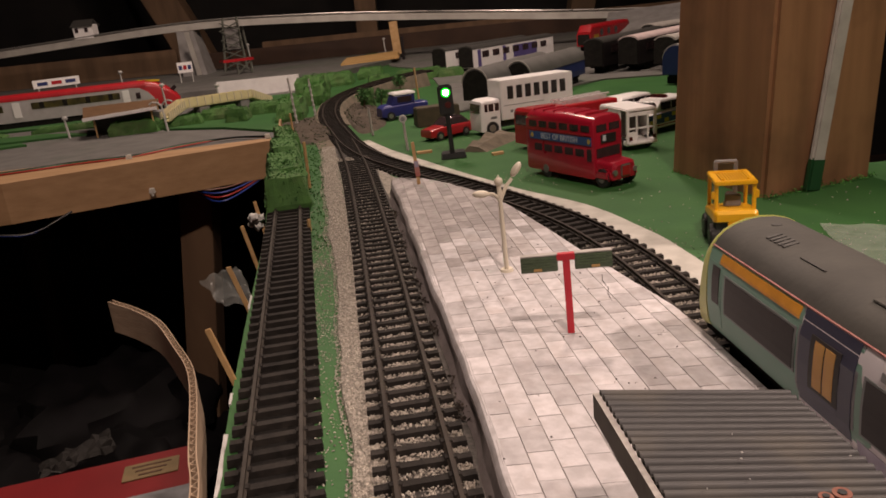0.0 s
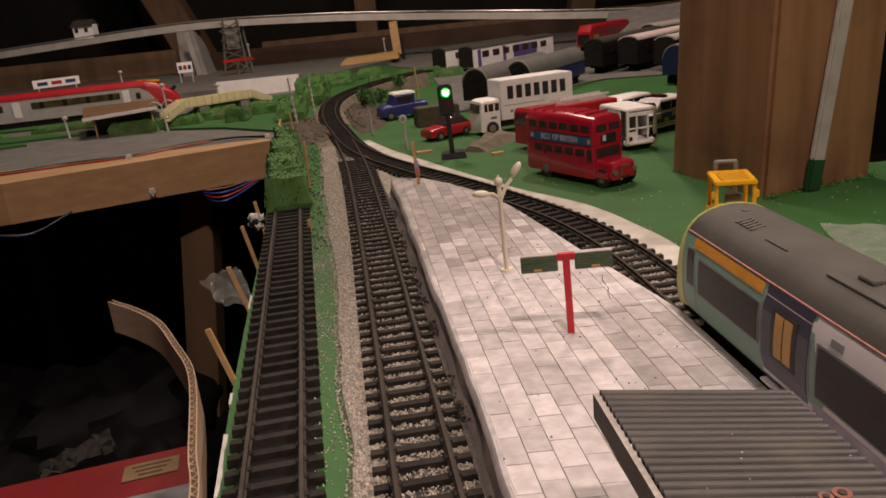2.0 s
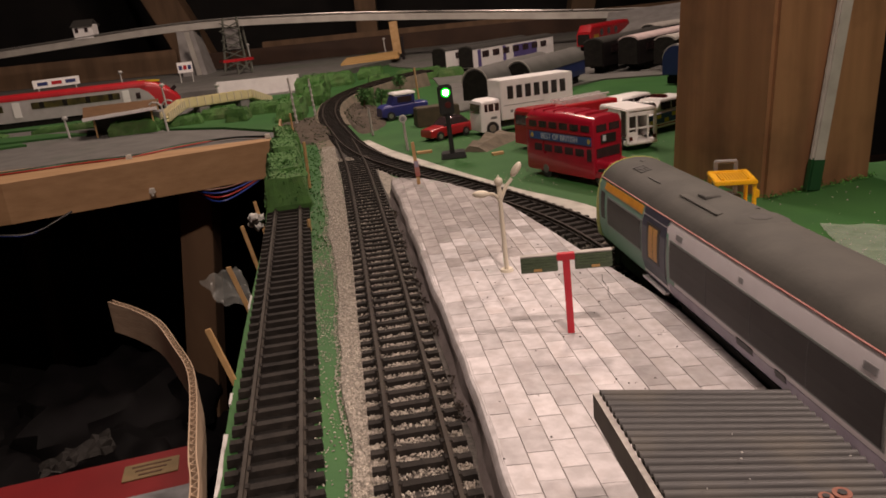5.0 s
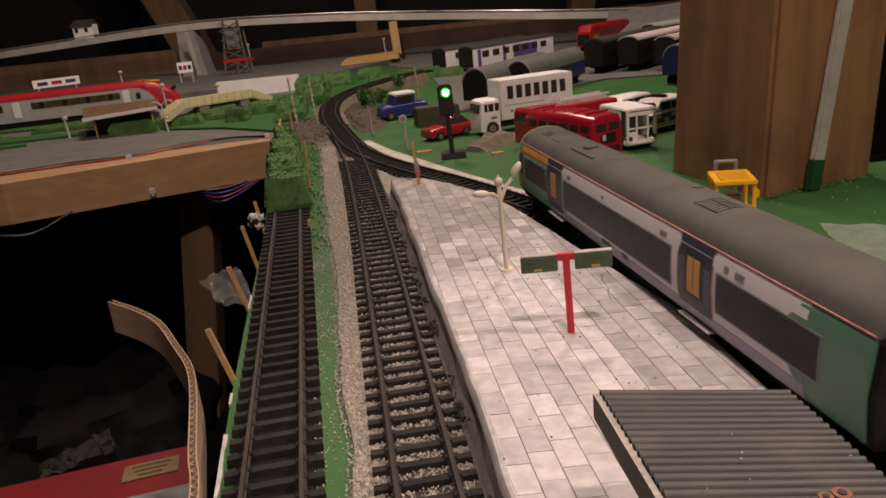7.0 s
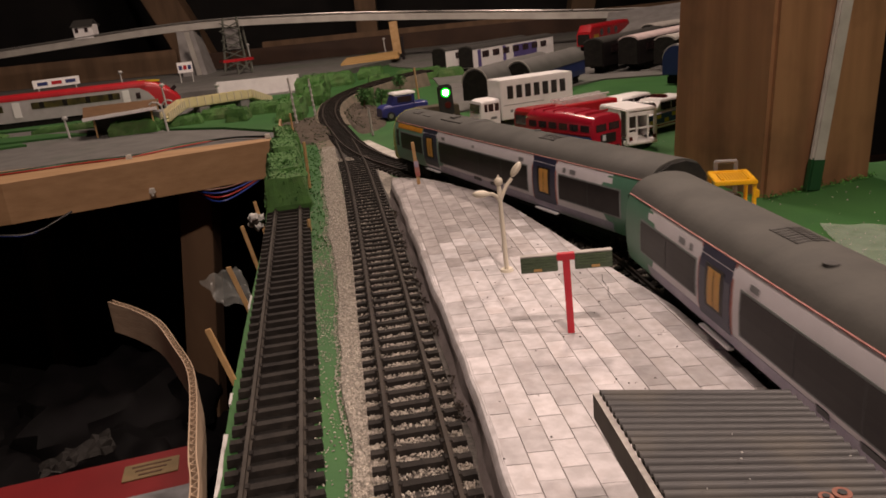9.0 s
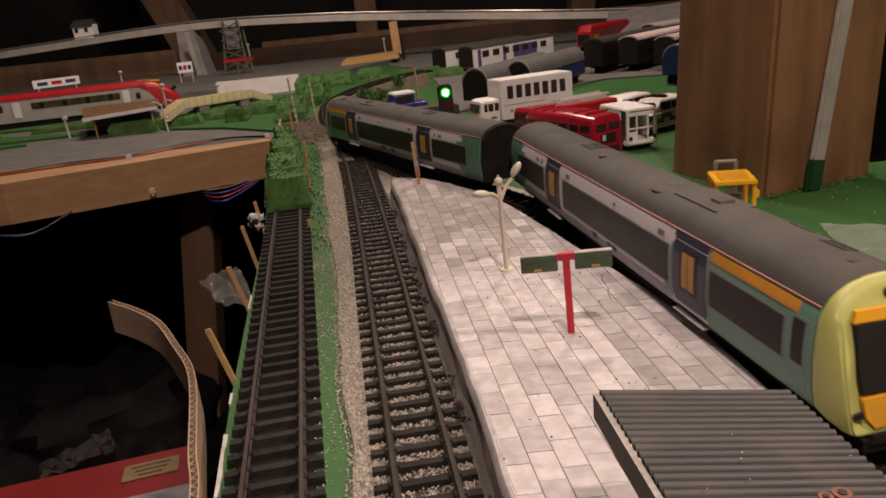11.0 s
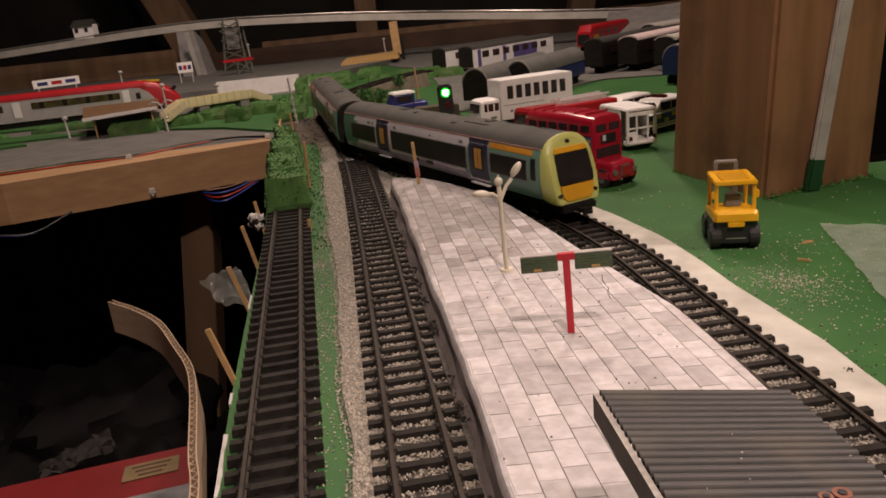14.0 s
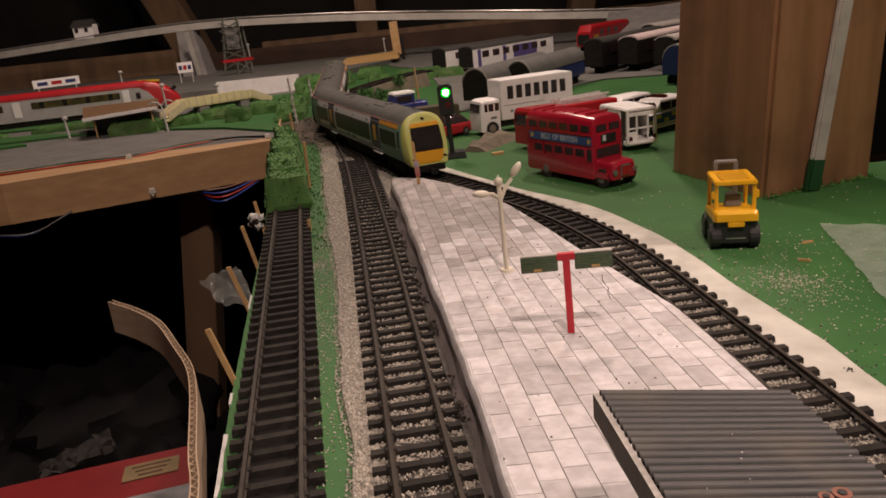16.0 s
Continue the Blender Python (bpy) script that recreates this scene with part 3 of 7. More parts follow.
def in_track(path, s0, s1, w, z, thin=0.0):
    def place(rng):
        s = rng.uniform(s0, s1)
        ph = ((s - path_start[path]) / 0.0086) % 1.0
        if 0.27 < ph < 0.73:
            return None
        c, d = path.at(s), path.dir(s)
        o = rng.uniform(-w, w)
        if thin and noise.noise(Vector((c[0] * 40, c[1] * 22, 3))) < thin:
            return None
        return (c[0] + o * d[1], c[1] - o * d[0], z + rng.uniform(-0.0003, 0.0004))
    return place


path_start = {LOOP: 0.0, MAIN: S0}
bm = B()
stones(bm, in_track(LOOP, 0.38, LOOP.length - 0.1, 0.0140, 0.0019), 36000, 0.00022, 0.00055, rng)
solo("loose_ballast", bm, GRAVEL, "pale gravel packed between the black sleepers", "gravel", kind="stuff")
bm = B()
s_a, s_c = [float(np.interp(y, MAIN.p[:, 1], MAIN.s)) for y in (0.12, 0.365)]
stones(bm, in_track(MAIN, s_a, s_c, 0.0125, 0.0017), 11000, 0.00024, 0.0006, rng)
solo("loose_ballast", bm, GRAVEL, "pale gravel between the sleepers of the curve", "gravel", kind="stuff")


def scatter(regions):
    def place(rng):
        cx, cy, rx, ry = rng.choice(regions)
        return (rng.gauss(cx, rx), rng.gauss(cy, ry), 0.0003)
    return place


bm = B()
stones(bm, scatter([(0.147, 0.285, 0.012, 0.012), (0.143, 0.295, 0.006, 0.008), (0.17, 0.33, 0.03, 0.02), (0.15, 0.25, 0.02, 0.03), (0.147, 0.285, 0.010, 0.010), (0.155, 0.31, 0.03, 0.04)]), 1100, 0.0002, 0.0006, rng)
stones(bm, scatter([(-0.044, 0.19, 0.004, 0.02), (-0.050, 0.26, 0.004, 0.03), (-0.072, 0.40, 0.006, 0.04), (-0.085, 0.46, 0.008, 0.05), (-0.066, 0.375, 0.004, 0.006), (-0.060, 0.33, 0.003, 0.03), (-0.0555, 0.30, 0.003, 0.04), (-0.068, 0.41, 0.004, 0.03)]), 1900, 0.0002, 0.00055, rng)
stones(bm, scatter([(0.125, 0.235, 0.004, 0.03), (0.112, 0.33, 0.004, 0.03), (0.06, 0.53, 0.03, 0.02), (0.1, 0.6, 0.1, 0.1)]), 260, 0.0003, 0.0008, rng)
solo("spilt_gravel", bm, GRAVEL, "gravel spilt over the green painted board", "gravel", kind="stuff")
bm = B()
stones(bm, scatter([(0.128, 0.213, 0.0007, 0.0007)]), 40, 0.0006, 0.0013, rng)
stones(bm, scatter([(0.126, 0.20, 0.004, 0.02), (0.134, 0.22, 0.006, 0.03), (0.045, 0.24, 0.02, 0.03), (0.122, 0.285, 0.003, 0.03), (0.129, 0.225, 0.003, 0.02)]), 160, 0.0002, 0.0006, rng)
solo("dark_crumbs", bm, CINDER, "dark ash crumbs on the pale underlay", "crumbs", kind="stuff")
for x, y, a, l in ((0.176, 0.336, 10, 0.0062), (0.163, 0.313, -30, 0.0055)):
    bm = B()
    box(bm, 0, 0, 0.0006, l, 0.0010, 0.0010, top=0.8)
    solo("wood_splinter", bm, DEBRIS, "small brown wood splinter on the green board", "splinter", pose(x, y, 0, 0, 0, a), group="splinters")

bm = B()
prism(bm, [(-0.0340, 0.455), (-0.0300, 0.525), (-0.0100, 0.528), (-0.0340, 0.578), (-0.0540, 0.640), (-0.0500, 0.58), (-0.0400, 0.50)], -0.0004, 0.0008)
solo("gravel_wedge", bm, GRAVEL_BED, "grey dirt wedge between the two tracks at the platform end", "gravel", kind="stuff")
bm = B()
prism(bm, [(-0.150, 0.86), (-0.128, 0.80), (-0.112, 0.735), (-0.096, 0.74), (-0.100, 0.80), (-0.120, 0.87), (-0.140, 0.96), (-0.165, 0.97)], -0.0004, 0.0009)
solo("dirt_patch", bm, ROCK, "brown dirt beside the junction", "dirt", kind="stuff")

for outline in ([(-0.118, 1.165), (-0.088, 1.135), (-0.060, 0.960), (-0.052, 0.865), (-0.075, 0.815), (-0.098, 0.905), (-0.118, 1.0), (-0.116, 1.08)],
                [(-0.196, 0.990), (-0.150, 1.000), (-0.128, 0.930), (-0.104, 0.820), (-0.118, 0.775), (-0.150, 0.800), (-0.178, 0.865)]):
    bm = B()
    n = len(outline)
    cx, cy = sum(p[0] for p in outline) / n, sum(p[1] for p in outline) / n
    rings = []
    for f, z in ((1.0, -0.0004), (0.9, 0.0022), (0.55, 0.0038), (0.2, 0.0042)):
        rings.append([(cx + (x - cx) * f, cy + (y - cy) * f, z + (0.0016 * noise.noise(Vector((x * 60, y * 60, f * 3))) if z > 0 else 0)) for x, y in spline(outline + outline[:1], 6)[:-1]])
    loft(bm, rings)
    solo("dirt_patch", bm, SOIL, "dark brown soil bank beside the junction", "dirt", kind="stuff", smooth=True)
    bm = B()

    def litter(r):
        k = r.randrange(n)
        p = Vector(outline[k]).lerp(Vector(outline[(k + 1) % n]), r.random())
        q = Vector((cx, cy)).lerp(p, 0.88 * r.random() ** 0.5)
        return (q.x, q.y, r.uniform(0.0025, 0.0045))

    flakes(bm, litter, 700, 0.0005, 0.0014, random.Random(int(cy * 1000)))
    solo("dead_scatter", bm, FLOCK_DARK, "dark green and brown scatter on the soil", "scatter", kind="stuff")

# ---- platform ----
PY = [-0.02, 0.06, 0.15, 0.176, 0.204, 0.247, 0.287, 0.333, 0.382, 0.460, 0.505, 0.522]
PXL = [0.020, 0.0165, 0.0112, 0.0086, 0.0062, 0.0018, -0.0034, -0.0090, -0.0152, -0.0235, -0.0300, -0.0315]
RY = [-0.02, 0.10, 0.193, 0.227, 0.25, 0.275, 0.297, 0.328, 0.369, 0.418, 0.45, 0.486, 0.512, 0.522]
RX = [0.0985, 0.0935, 0.0890, 0.0862, 0.0838, 0.0775, 0.0715, 0.0632, 0.0535, 0.0408, 0.0295, 0.0095, -0.0085, -0.0300]


def xl(y):
    return float(np.interp(y, PY, PXL)) + 0.0010 * noise.noise(Vector((y * 45, 1.3, 0)))


def xr(y):
    return float(np.interp(y, RY, RX))


platform = thing("station_platform", Matrix(), "pale stone-paved island platform with dark grey sides", "platform", kind="structure")
bm = B()
rings = []
for y in np.linspace(-0.02, 0.522, 110):
    w = 0.0016 * noise.noise(Vector((y * 60, 7.7, 0)))
    a, b = xl(y), xr(y)
    low = 0.0050 + 0.0012 * noise.noise(Vector((y * 30, 2, 2)))
    rings.append([(a - low + w, y, 0), (a - 0.0026 + w, y, 0.0045), (a - 0.0018, y, 0.0092), (b + 0.0003, y, 0.0092), (b + 0.0003, y, 0)])
loft(bm, rings)
part("side_wall", bm, PLAT_SIDE, platform, "dark grey card sides with a ragged foot")
bm = B()
rings = []
for y in np.linspace(-0.02, 0.522, 110):
    a, b = xl(y), xr(y)
    rings.append([(a - 0.0014, y, 0.0085), (a - 0.0009, y, 0.0108), (a + 0.0004, y, 0.01165), (b - 0.0002, y, 0.01165), (b + 0.0006, y, 0.0105), (b + 0.0006, y, 0.0085)])
loft(bm, rings)
part("paper_covering", bm, GROUT, platform, "grey printed paper with the slab joints")

for y0, y1, mat in ((0.0, 0.335, TILE_FAR), (0.335, 0.515, TILE_SHADED)):
    bm = B()
    rings = []
    for y in np.linspace(y0, y1, 70):
        a = xl(y)
        rings.append([(a - 0.0019, y, 0.0078), (a - 0.0015, y, 0.0103), (a - 0.0005, y, 0.0117), (a + 0.0010, y, 0.01212), (a + 0.0010, y, 0.0112)])
    loft(bm, rings)
    part("paper_lip", bm, mat, platform, "paper paving folded over the platform edge", smooth=True)
TW, TL = 0.00715, 0.0126
full_tile, tile_count = None, 0
rng = random.Random(3)
far_bm, dark_bm = B(), B()
for col in range(-9, 21):
    x0 = col * TW + 0.004
    shift = (col * 0.37) % 1.0 * TL
    row = 0
    y = 0.02 + shift - TL
    while y < 0.522:
        lo, hi = max(y + 0.00012, -0.018), min(y + TL - 0.00012, 0.521)
        y += TL
        if hi - lo < 0.001:
            continue
        lean = -0.098

        def X(xx, yy):
            return xx + lean * (yy - 0.15)
        a0, a1 = X(x0 + 0.00010, lo), X(x0 + 0.00010, hi)
        b0, b1 = X(x0 + TW - 0.00010, lo), X(x0 + TW - 0.00010, hi)
        l0, l1, r0, r1 = xl(lo) + 0.0002, xl(hi) + 0.0002, xr(lo) - 0.0001, xr(hi) - 0.0001
        quad = [(min(max(a0, l0), r0), lo), (min(max(b0, l0), r0), lo), (min(max(b1, l1), r1), hi), (min(max(a1, l1), r1), hi)]
        wide = max(quad[1][0] - quad[0][0], quad[2][0] - quad[3][0])
        if wide < 0.0007:
            continue
        whole = a0 >= l0 and a1 >= l1 and b0 <= r0 and b1 <= r1 and hi - lo > TL * 0.9
        # slabs beyond this ragged diagonal are shaded by colour
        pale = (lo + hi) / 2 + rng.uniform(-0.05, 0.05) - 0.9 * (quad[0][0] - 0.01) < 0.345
        near = 0.12 < lo < 0.40 and tile_count < 298
        cx, cy = (quad[0][0] + quad[2][0]) / 2, (lo + hi) / 2
        z = 0.01165
        ring = [(px - cx, py - cy) for px, py in quad]
        if near:
            tile_count += 1
            if whole and full_tile and pale:
                ob = new("paving_slab", full_tile)
            else:
                b = B()
                loft(b, [[(px, py, 0.0) for px, py in ring], [(px, py, 0.00022) for px, py in ring], [(px * 0.978, py * 0.985, 0.00030) for px, py in ring]])
                me = finish(b, "paving_slab", TILE if pale else TILE_SHADED_LOOSE)
                if whole and pale:
                    full_tile = me
                ob = new("paving_slab", me)
            ob.parent = platform
            ob.matrix_basis = pose(cx, cy, z + rng.uniform(0, 0.00012), rng.uniform(-0.5, 0.5), rng.uniform(-0.6, 0.6), 0)
        else:
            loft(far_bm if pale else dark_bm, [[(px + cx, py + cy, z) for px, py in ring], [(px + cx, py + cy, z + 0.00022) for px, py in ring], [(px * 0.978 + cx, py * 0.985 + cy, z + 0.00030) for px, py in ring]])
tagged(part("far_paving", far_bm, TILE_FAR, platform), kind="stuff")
tagged(part("shade_tinted_paving", dark_bm, TILE_SHADED, platform, "far paving with shade put into its colour"), kind="stuff")
# black crumbs and twiggy scatter along the platform foot
rng = random.Random(21)
bm = B()


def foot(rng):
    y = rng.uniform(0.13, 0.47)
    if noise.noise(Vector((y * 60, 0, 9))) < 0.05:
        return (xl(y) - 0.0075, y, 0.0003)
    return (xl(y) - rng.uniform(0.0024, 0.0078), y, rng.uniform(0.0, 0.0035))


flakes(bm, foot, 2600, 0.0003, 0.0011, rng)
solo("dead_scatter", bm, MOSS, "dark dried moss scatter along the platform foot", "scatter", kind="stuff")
bm = B()
stones(bm, lambda r: (lambda y: (xl(y) - r.uniform(0.0068, 0.0095), y, 0.0012))(r.uniform(0.13, 0.50)), 4500, 0.0002, 0.0005, rng)
solo("loose_ballast", bm, GRAVEL, "thin line of gravel between track and platform", "gravel", kind="stuff")
# tiny dark specks and a stray hair on the paving
bm = B()
stones(bm, lambda r: (r.uniform(0.01, 0.08), r.uniform(0.16, 0.34), 0.0121), 60, 0.00025, 0.0005, rng)
solo("paving_specks", bm, CINDER, "dark specks on the platform paving", "specks", kind="stuff")
bm = B()
wire_run(bm, [(0.0625, 0.262, 0.0123), (0.0628, 0.269, 0.0124), (0.0645, 0.275, 0.0123), (0.0640, 0.283, 0.0124), (0.0655, 0.290, 0.0123)], 0.00010, 4)
solo("stray_thread", bm, WIRE_BLACK, "thin dark thread lying on the paving", "thread")


# ---- the moving two-car train ----
HALF = 0.0172
PROFILE = [(0.0150, 0.0163), (0.0160, 0.0180), (0.0169, 0.0235), (0.0172, 0.0300), (0.0170, 0.0370), (0.0163, 0.0418), (0.0152, 0.0447)]
ROOF = [(0.0152, 0.0447), (0.0138, 0.0470), (0.0115, 0.0491), (0.0085, 0.0507), (0.0045, 0.0518), (0.0, 0.0522)]


def wide(z):
    return float(np.interp(z, [p[1] for p in PROFILE], [p[0] for p in PROFILE]))


def skin(bm, y0, y1, z0, z1, side, lift, slant=0.0):
    """A panel that follows the curve of the body side between y0, y1 and z0, z1, standing lift proud of it."""
    zs = np.linspace(z0, z1, 5)
    rings = []
    for k, z in enumerate(zs):
        x = side * (wide(z) + lift)
        xi = side * (wide(z) - 0.0004)
        f = slant * k / 4
        rings.append([(x, y0 + f, z), (x, y1 + f, z), (xi, y1 + f, z), (xi, y0 + f, z)])
    loft(bm, rings)


def section(bm, y0, y1):
    ring = [(-x, z) for x, z in PROFILE] + [(x, z) for x, z in reversed(PROFILE)]
    loft(bm, [[(x, y, z) for x, z in ring] for y in (y0, y1)])


def coach(label):
    """One car, its cab towards +y, standing on z = 0 with rail tops at 0.005."""
    car = thing("train_carriage", Matrix(), label, "train carriage", "two-car train")
    for name, y0, y1, mat, lab in (("cab_side", 0.0775, 0.1285, TEAL, "pale green body behind the cab"), ("saloon_side", -0.1270, 0.0775, TRAIN_WHITE, "white saloon body"),
                                   ("end_side", -0.1490, -0.1270, MID_GREEN, "deep green inner end")):
        bm = B()
        section(bm, y0, y1)
        part(name, bm, mat, car, lab, smooth=True)
    bm = B()
    ring = [(-x, z) for x, z in ROOF] + [(x, z) for x, z in reversed(ROOF[:-1])]
    loft(bm, [[(x, y, z) for x, z in ring] for y in (-0.1495, -0.10, 0.0, 0.10, 0.1284)])
    roof = part("roof", bm, ROOF_GREY, car, "matt dark grey roof", smooth=True)
    bm = B()
    loft(bm, [[(-0.0085, y, z0), (0.0065, y, z0 + 0.0004), (0.0065, y, z0 + 0.0010), (-0.0085, y, z0 + 0.0006)] for y, z0 in ((0.036, 0.0508), (0.064, 0.0508))])
    plate = part("roof_panel", bm, ROOF_GREY, roof, "flat raised roof plate", bevel=0.0002)
    bm = B()
    box(bm, -0.0015, 0.055, 0.0524, 0.0062, 0.0060, 0.0008, top=0.9)
    part("roof_hatch", bm, ROOF_GREY, plate, bevel=0.0002)
    for y, x, r in ((0.026, 0.001, 0.0036), (-0.036, 0.004, 0.0022), (0.1195, 0.0, 0.0016)):
        bm = B()
        tube(bm, (x, y, 0.0512), (x, y, 0.05235), r, r * 0.92, n=20)
        part("roof_fan", bm, ROOF_DARK, roof, "flush dark round vent")
    bm = B()
    tube(bm, (0.001, 0.026, 0.0508), (0.001, 0.026, 0.0522), 0.0088, 0.0062, n=32)
    part("fan_dome", bm, ROOF_GREY, roof, "low domed fan housing", smooth=True)
    for y0, n, x in ((0.103, 5, -0.0052), (-0.066, 7, -0.0042), (-0.066, 7, 0.0010)):
        zz = float(np.interp(abs(x), [0, 0.0045, 0.0085], [0.0522, 0.0518, 0.0507]))
        tilt = -math.degrees(math.atan2(x, 0.03)) * -1
        for k in range(n):
            bm = B()
            box(bm, x, y0 + k * 0.0021, zz, 0.0046, 0.0011, 0.0005, ry=tilt)
            part("roof_slot", bm, ROOF_DARK, roof)
    for x, y in ((-0.0075, 0.0885), (0.006, 0.095)):
        bm = B()
        box(bm, x, y, 0.0508, 0.0006, 0.011, 0.0010)
        part("roof_strip", bm, ROOF_DARK, roof)
    for side in (-1, 1):
        bm = B()
        skin(bm, -0.1270, 0.0540, 0.0163, 0.0215, side, 0.00012)
        part("lower_band", bm, LILAC, car, "lilac grey lower band")
        bm = B()
        box(bm, side * 0.0153, -0.010, 0.0449, 0.0005, 0.277, 0.0004)
        part("cantrail_line", bm, ROOF_LINE, car, "thin faded red line under the roof")
        bm = B()
        skin(bm, 0.0790, 0.1215, 0.0408, 0.0440, side, 0.00015)
        part("cantrail_stripe", bm, ORANGE_STRIPE, car, "orange stripe over the first class windows")
        for y0, y1, z0, z1 in ((0.0800, 0.1165, 0.0262, 0.0378), (-0.0560, 0.0520, 0.0242, 0.0378), (-0.1325, -0.0860, 0.0255, 0.0378)):
            bm = B()
            skin(bm, y0 - 0.0009, y1 + 0.0009, z0 - 0.0007, z1 + 0.0007, side, 0.00018)
            surround = part("window_surround", bm, WIN_FRAME, car)
            bm = B()
            skin(bm, y0, y1, z0, z1, side, 0.00032)
            part("window", bm, TINT, surround, "long smoked black window")
            n = max(1, round((y1 - y0) / 0.026))
            for k in range(1, n):
                bm = B()
                yy = y0 + (y1 - y0) * k / n
                skin(bm, yy - 0.0002, yy + 0.0002, z0, z1, side, 0.00038)
                part("window_bar", bm, BLACK, surround)
        # curved edge of the deep green inner end, and the pale green tail behind the first door
        for ys, mat in (([-0.1275, -0.1225, -0.1190, -0.1180, -0.1195, -0.1240], MID_GREEN), ([0.0555, 0.0490, 0.0505, 0.0525, 0.0540, 0.0553], TEAL)):
            zs = np.linspace(0.0172, 0.0436, 6)
            back = -0.1275 if mat is MID_GREEN else 0.0560
            rings = [[(side * (wide(z) + 0.00014), back, z), (side * (wide(z) + 0.00014), y, z), (side * (wide(z) - 0.0004), y, z), (side * (wide(z) - 0.0004), back, z)] for y, z in zip(ys, zs)]
            bm = B()
            loft(bm, rings)
            part("livery_sweep", bm, mat, car, "green livery sweep")
        # cab door window
        bm = B()
        skin(bm, 0.1195, 0.1262, 0.0195, 0.0405, side, 0.00015)
        cab_door = part("cab_door", bm, TEAL, car, "narrow pale green cab door")
        bm = B()
        skin(bm, 0.1205, 0.1250, 0.0272, 0.0395, side, 0.0003)
        part("cab_door_window", bm, TINT, cab_door)
        for y0, y1, trim in ((0.0560, 0.0772, GREY_PART), (-0.0825, -0.0622, EXPRESS_RED)):
            bm = B()
            skin(bm, y0 - 0.0010, y1 + 0.0010, 0.0168, 0.0446, side, 0.0002)
            surround = part("door_surround", bm, GREY_PART if trim is GREY_PART else ROOF_LINE, car)
            bm = B()
            skin(bm, y0, y1, 0.0166, 0.0446, side, 0.00038)
            door = part("door", bm, NAVY, car, "navy double sliding door")
            bm = B()
            skin(bm, (y0 + y1) / 2 - 0.0058, (y0 + y1) / 2 + 0.0058, 0.0252, 0.0398, side, 0.00045)
            part("door_glass", bm, TINT, door)
            for dy in (-0.0021, 0.0021):
                bm = B()
                skin(bm, (y0 + y1) / 2 + dy - 0.0018, (y0 + y1) / 2 + dy + 0.0018, 0.0262, 0.0388, side, 0.00055)
                part("door_pane", bm, DOOR_YELLOW, door, "door window with a yellow interior behind")
            bm = B()
            box(bm, side * 0.0163, (y0 + y1) / 2, 0.0160, 0.0022, y1 - y0 - 0.001, 0.0007)
            part("door_step", bm, TRAIN_WHITE, car, "pale door step")
        # small grilles and notices
        for y, z, w, h in ((0.0460, 0.0408, 0.0045, 0.0020), (0.005, 0.0408, 0.0022, 0.0016), (-0.050, 0.0408, 0.0045, 0.0020), (-0.097, 0.0408, 0.0045, 0.0022), (-0.090, 0.0408, 0.0022, 0.0024)):
            bm = B()
            skin(bm, y - w / 2, y + w / 2, z - h / 2, z + h / 2, side, 0.0002)
            part("side_notice", bm, GREY_PART, car)
        for y, w in ((0.0015, 0.009), (-0.017, 0.005)):
            bm = B()
            skin(bm, y - w / 2, y + w / 2, 0.0200, 0.0222, side, 0.0003)
            part("side_badge", bm, BLACK, car)
    # curved front: the lime mask with its windscreen
    rings = []
    for y, fx, dz, base in ((0.1285, 1.006, 0.0003, 0.0163), (0.1325, 0.985, 0.0002, 0.0150), (0.1372, 0.935, -0.0006, 0.0142), (0.1403, 0.865, -0.0030, 0.0142)):
        ring = []
        for x, z in [(-x, z) for x, z in PROFILE] + [(-x, z) for x, z in ROOF[1:]] + [(x, z) for x, z in reversed(ROOF[1:-1])] + [(x, z) for x, z in reversed(PROFILE)]:
            f = (z - 0.0163) / (0.0522 - 0.0163)
            ring.append((x * fx, y - max(0.0, f) ** 1.6 * 0.0112 * ((y - 0.1285) / 0.014), base + f * (0.0522 + dz - base)))
        rings.append(ring)
    bm = B()
    loft(bm, rings)
    mask = part("cab_front", bm, LIME, car, "lime yellow moulded cab front", bevel=0.0006, smooth=True)

    def face(z, lift):
        f = (z - 0.0163) / (0.0522 - 0.0163)
        return 0.1403 - max(0.0, f) ** 1.6 * 0.0094 + lift

    def front_plate(bm, pts, lift):
        loft(bm, [[(x, face(z, lift - 0.0012), z) for x, z in pts], [(x, face(z, lift), z) for x, z in pts]])
    bm = B()
    front_plate(bm, [(-0.0113, 0.0252), (0.0113, 0.0252), (0.0119, 0.0300), (0.0112, 0.0422), (-0.0112, 0.0422), (-0.0119, 0.0300)], 0.0004)
    part("windscreen", bm, TINT, mask, "large dark windscreen", bevel=0.0003)
    bm = B()
    front_plate(bm, [(-0.0080, 0.0158), (0.0080, 0.0158), (0.0104, 0.0190), (0.0116, 0.0248), (-0.0116, 0.0248), (-0.0104, 0.0190)], 0.0003)
    part("nose_panel", bm, AMBER, mask, "amber warning panel", bevel=0.0003)
    bm = B()
    front_plate(bm, [(-0.0114, 0.0425), (0.0114, 0.0425), (0.0102, 0.0452), (-0.0102, 0.0452)], 0.0003)
    part("destination_panel", bm, AMBER, mask, "amber panel over the windscreen")
    for x in (-0.0122, 0.0122):
        bm = B()
        box(bm, x, face(0.0198, -0.0006), 0.0198, 0.0030, 0.0016, 0.0016, rz=-24 if x > 0 else 24, ry=18 if x > 0 else -18)
        part("headlight", bm, BLACK, mask, "dark headlight cluster", bevel=0.0003)
    bm = B()
    box(bm, 0, 0.1390, 0.0132, 0.0200, 0.0050, 0.0030, top=0.9)
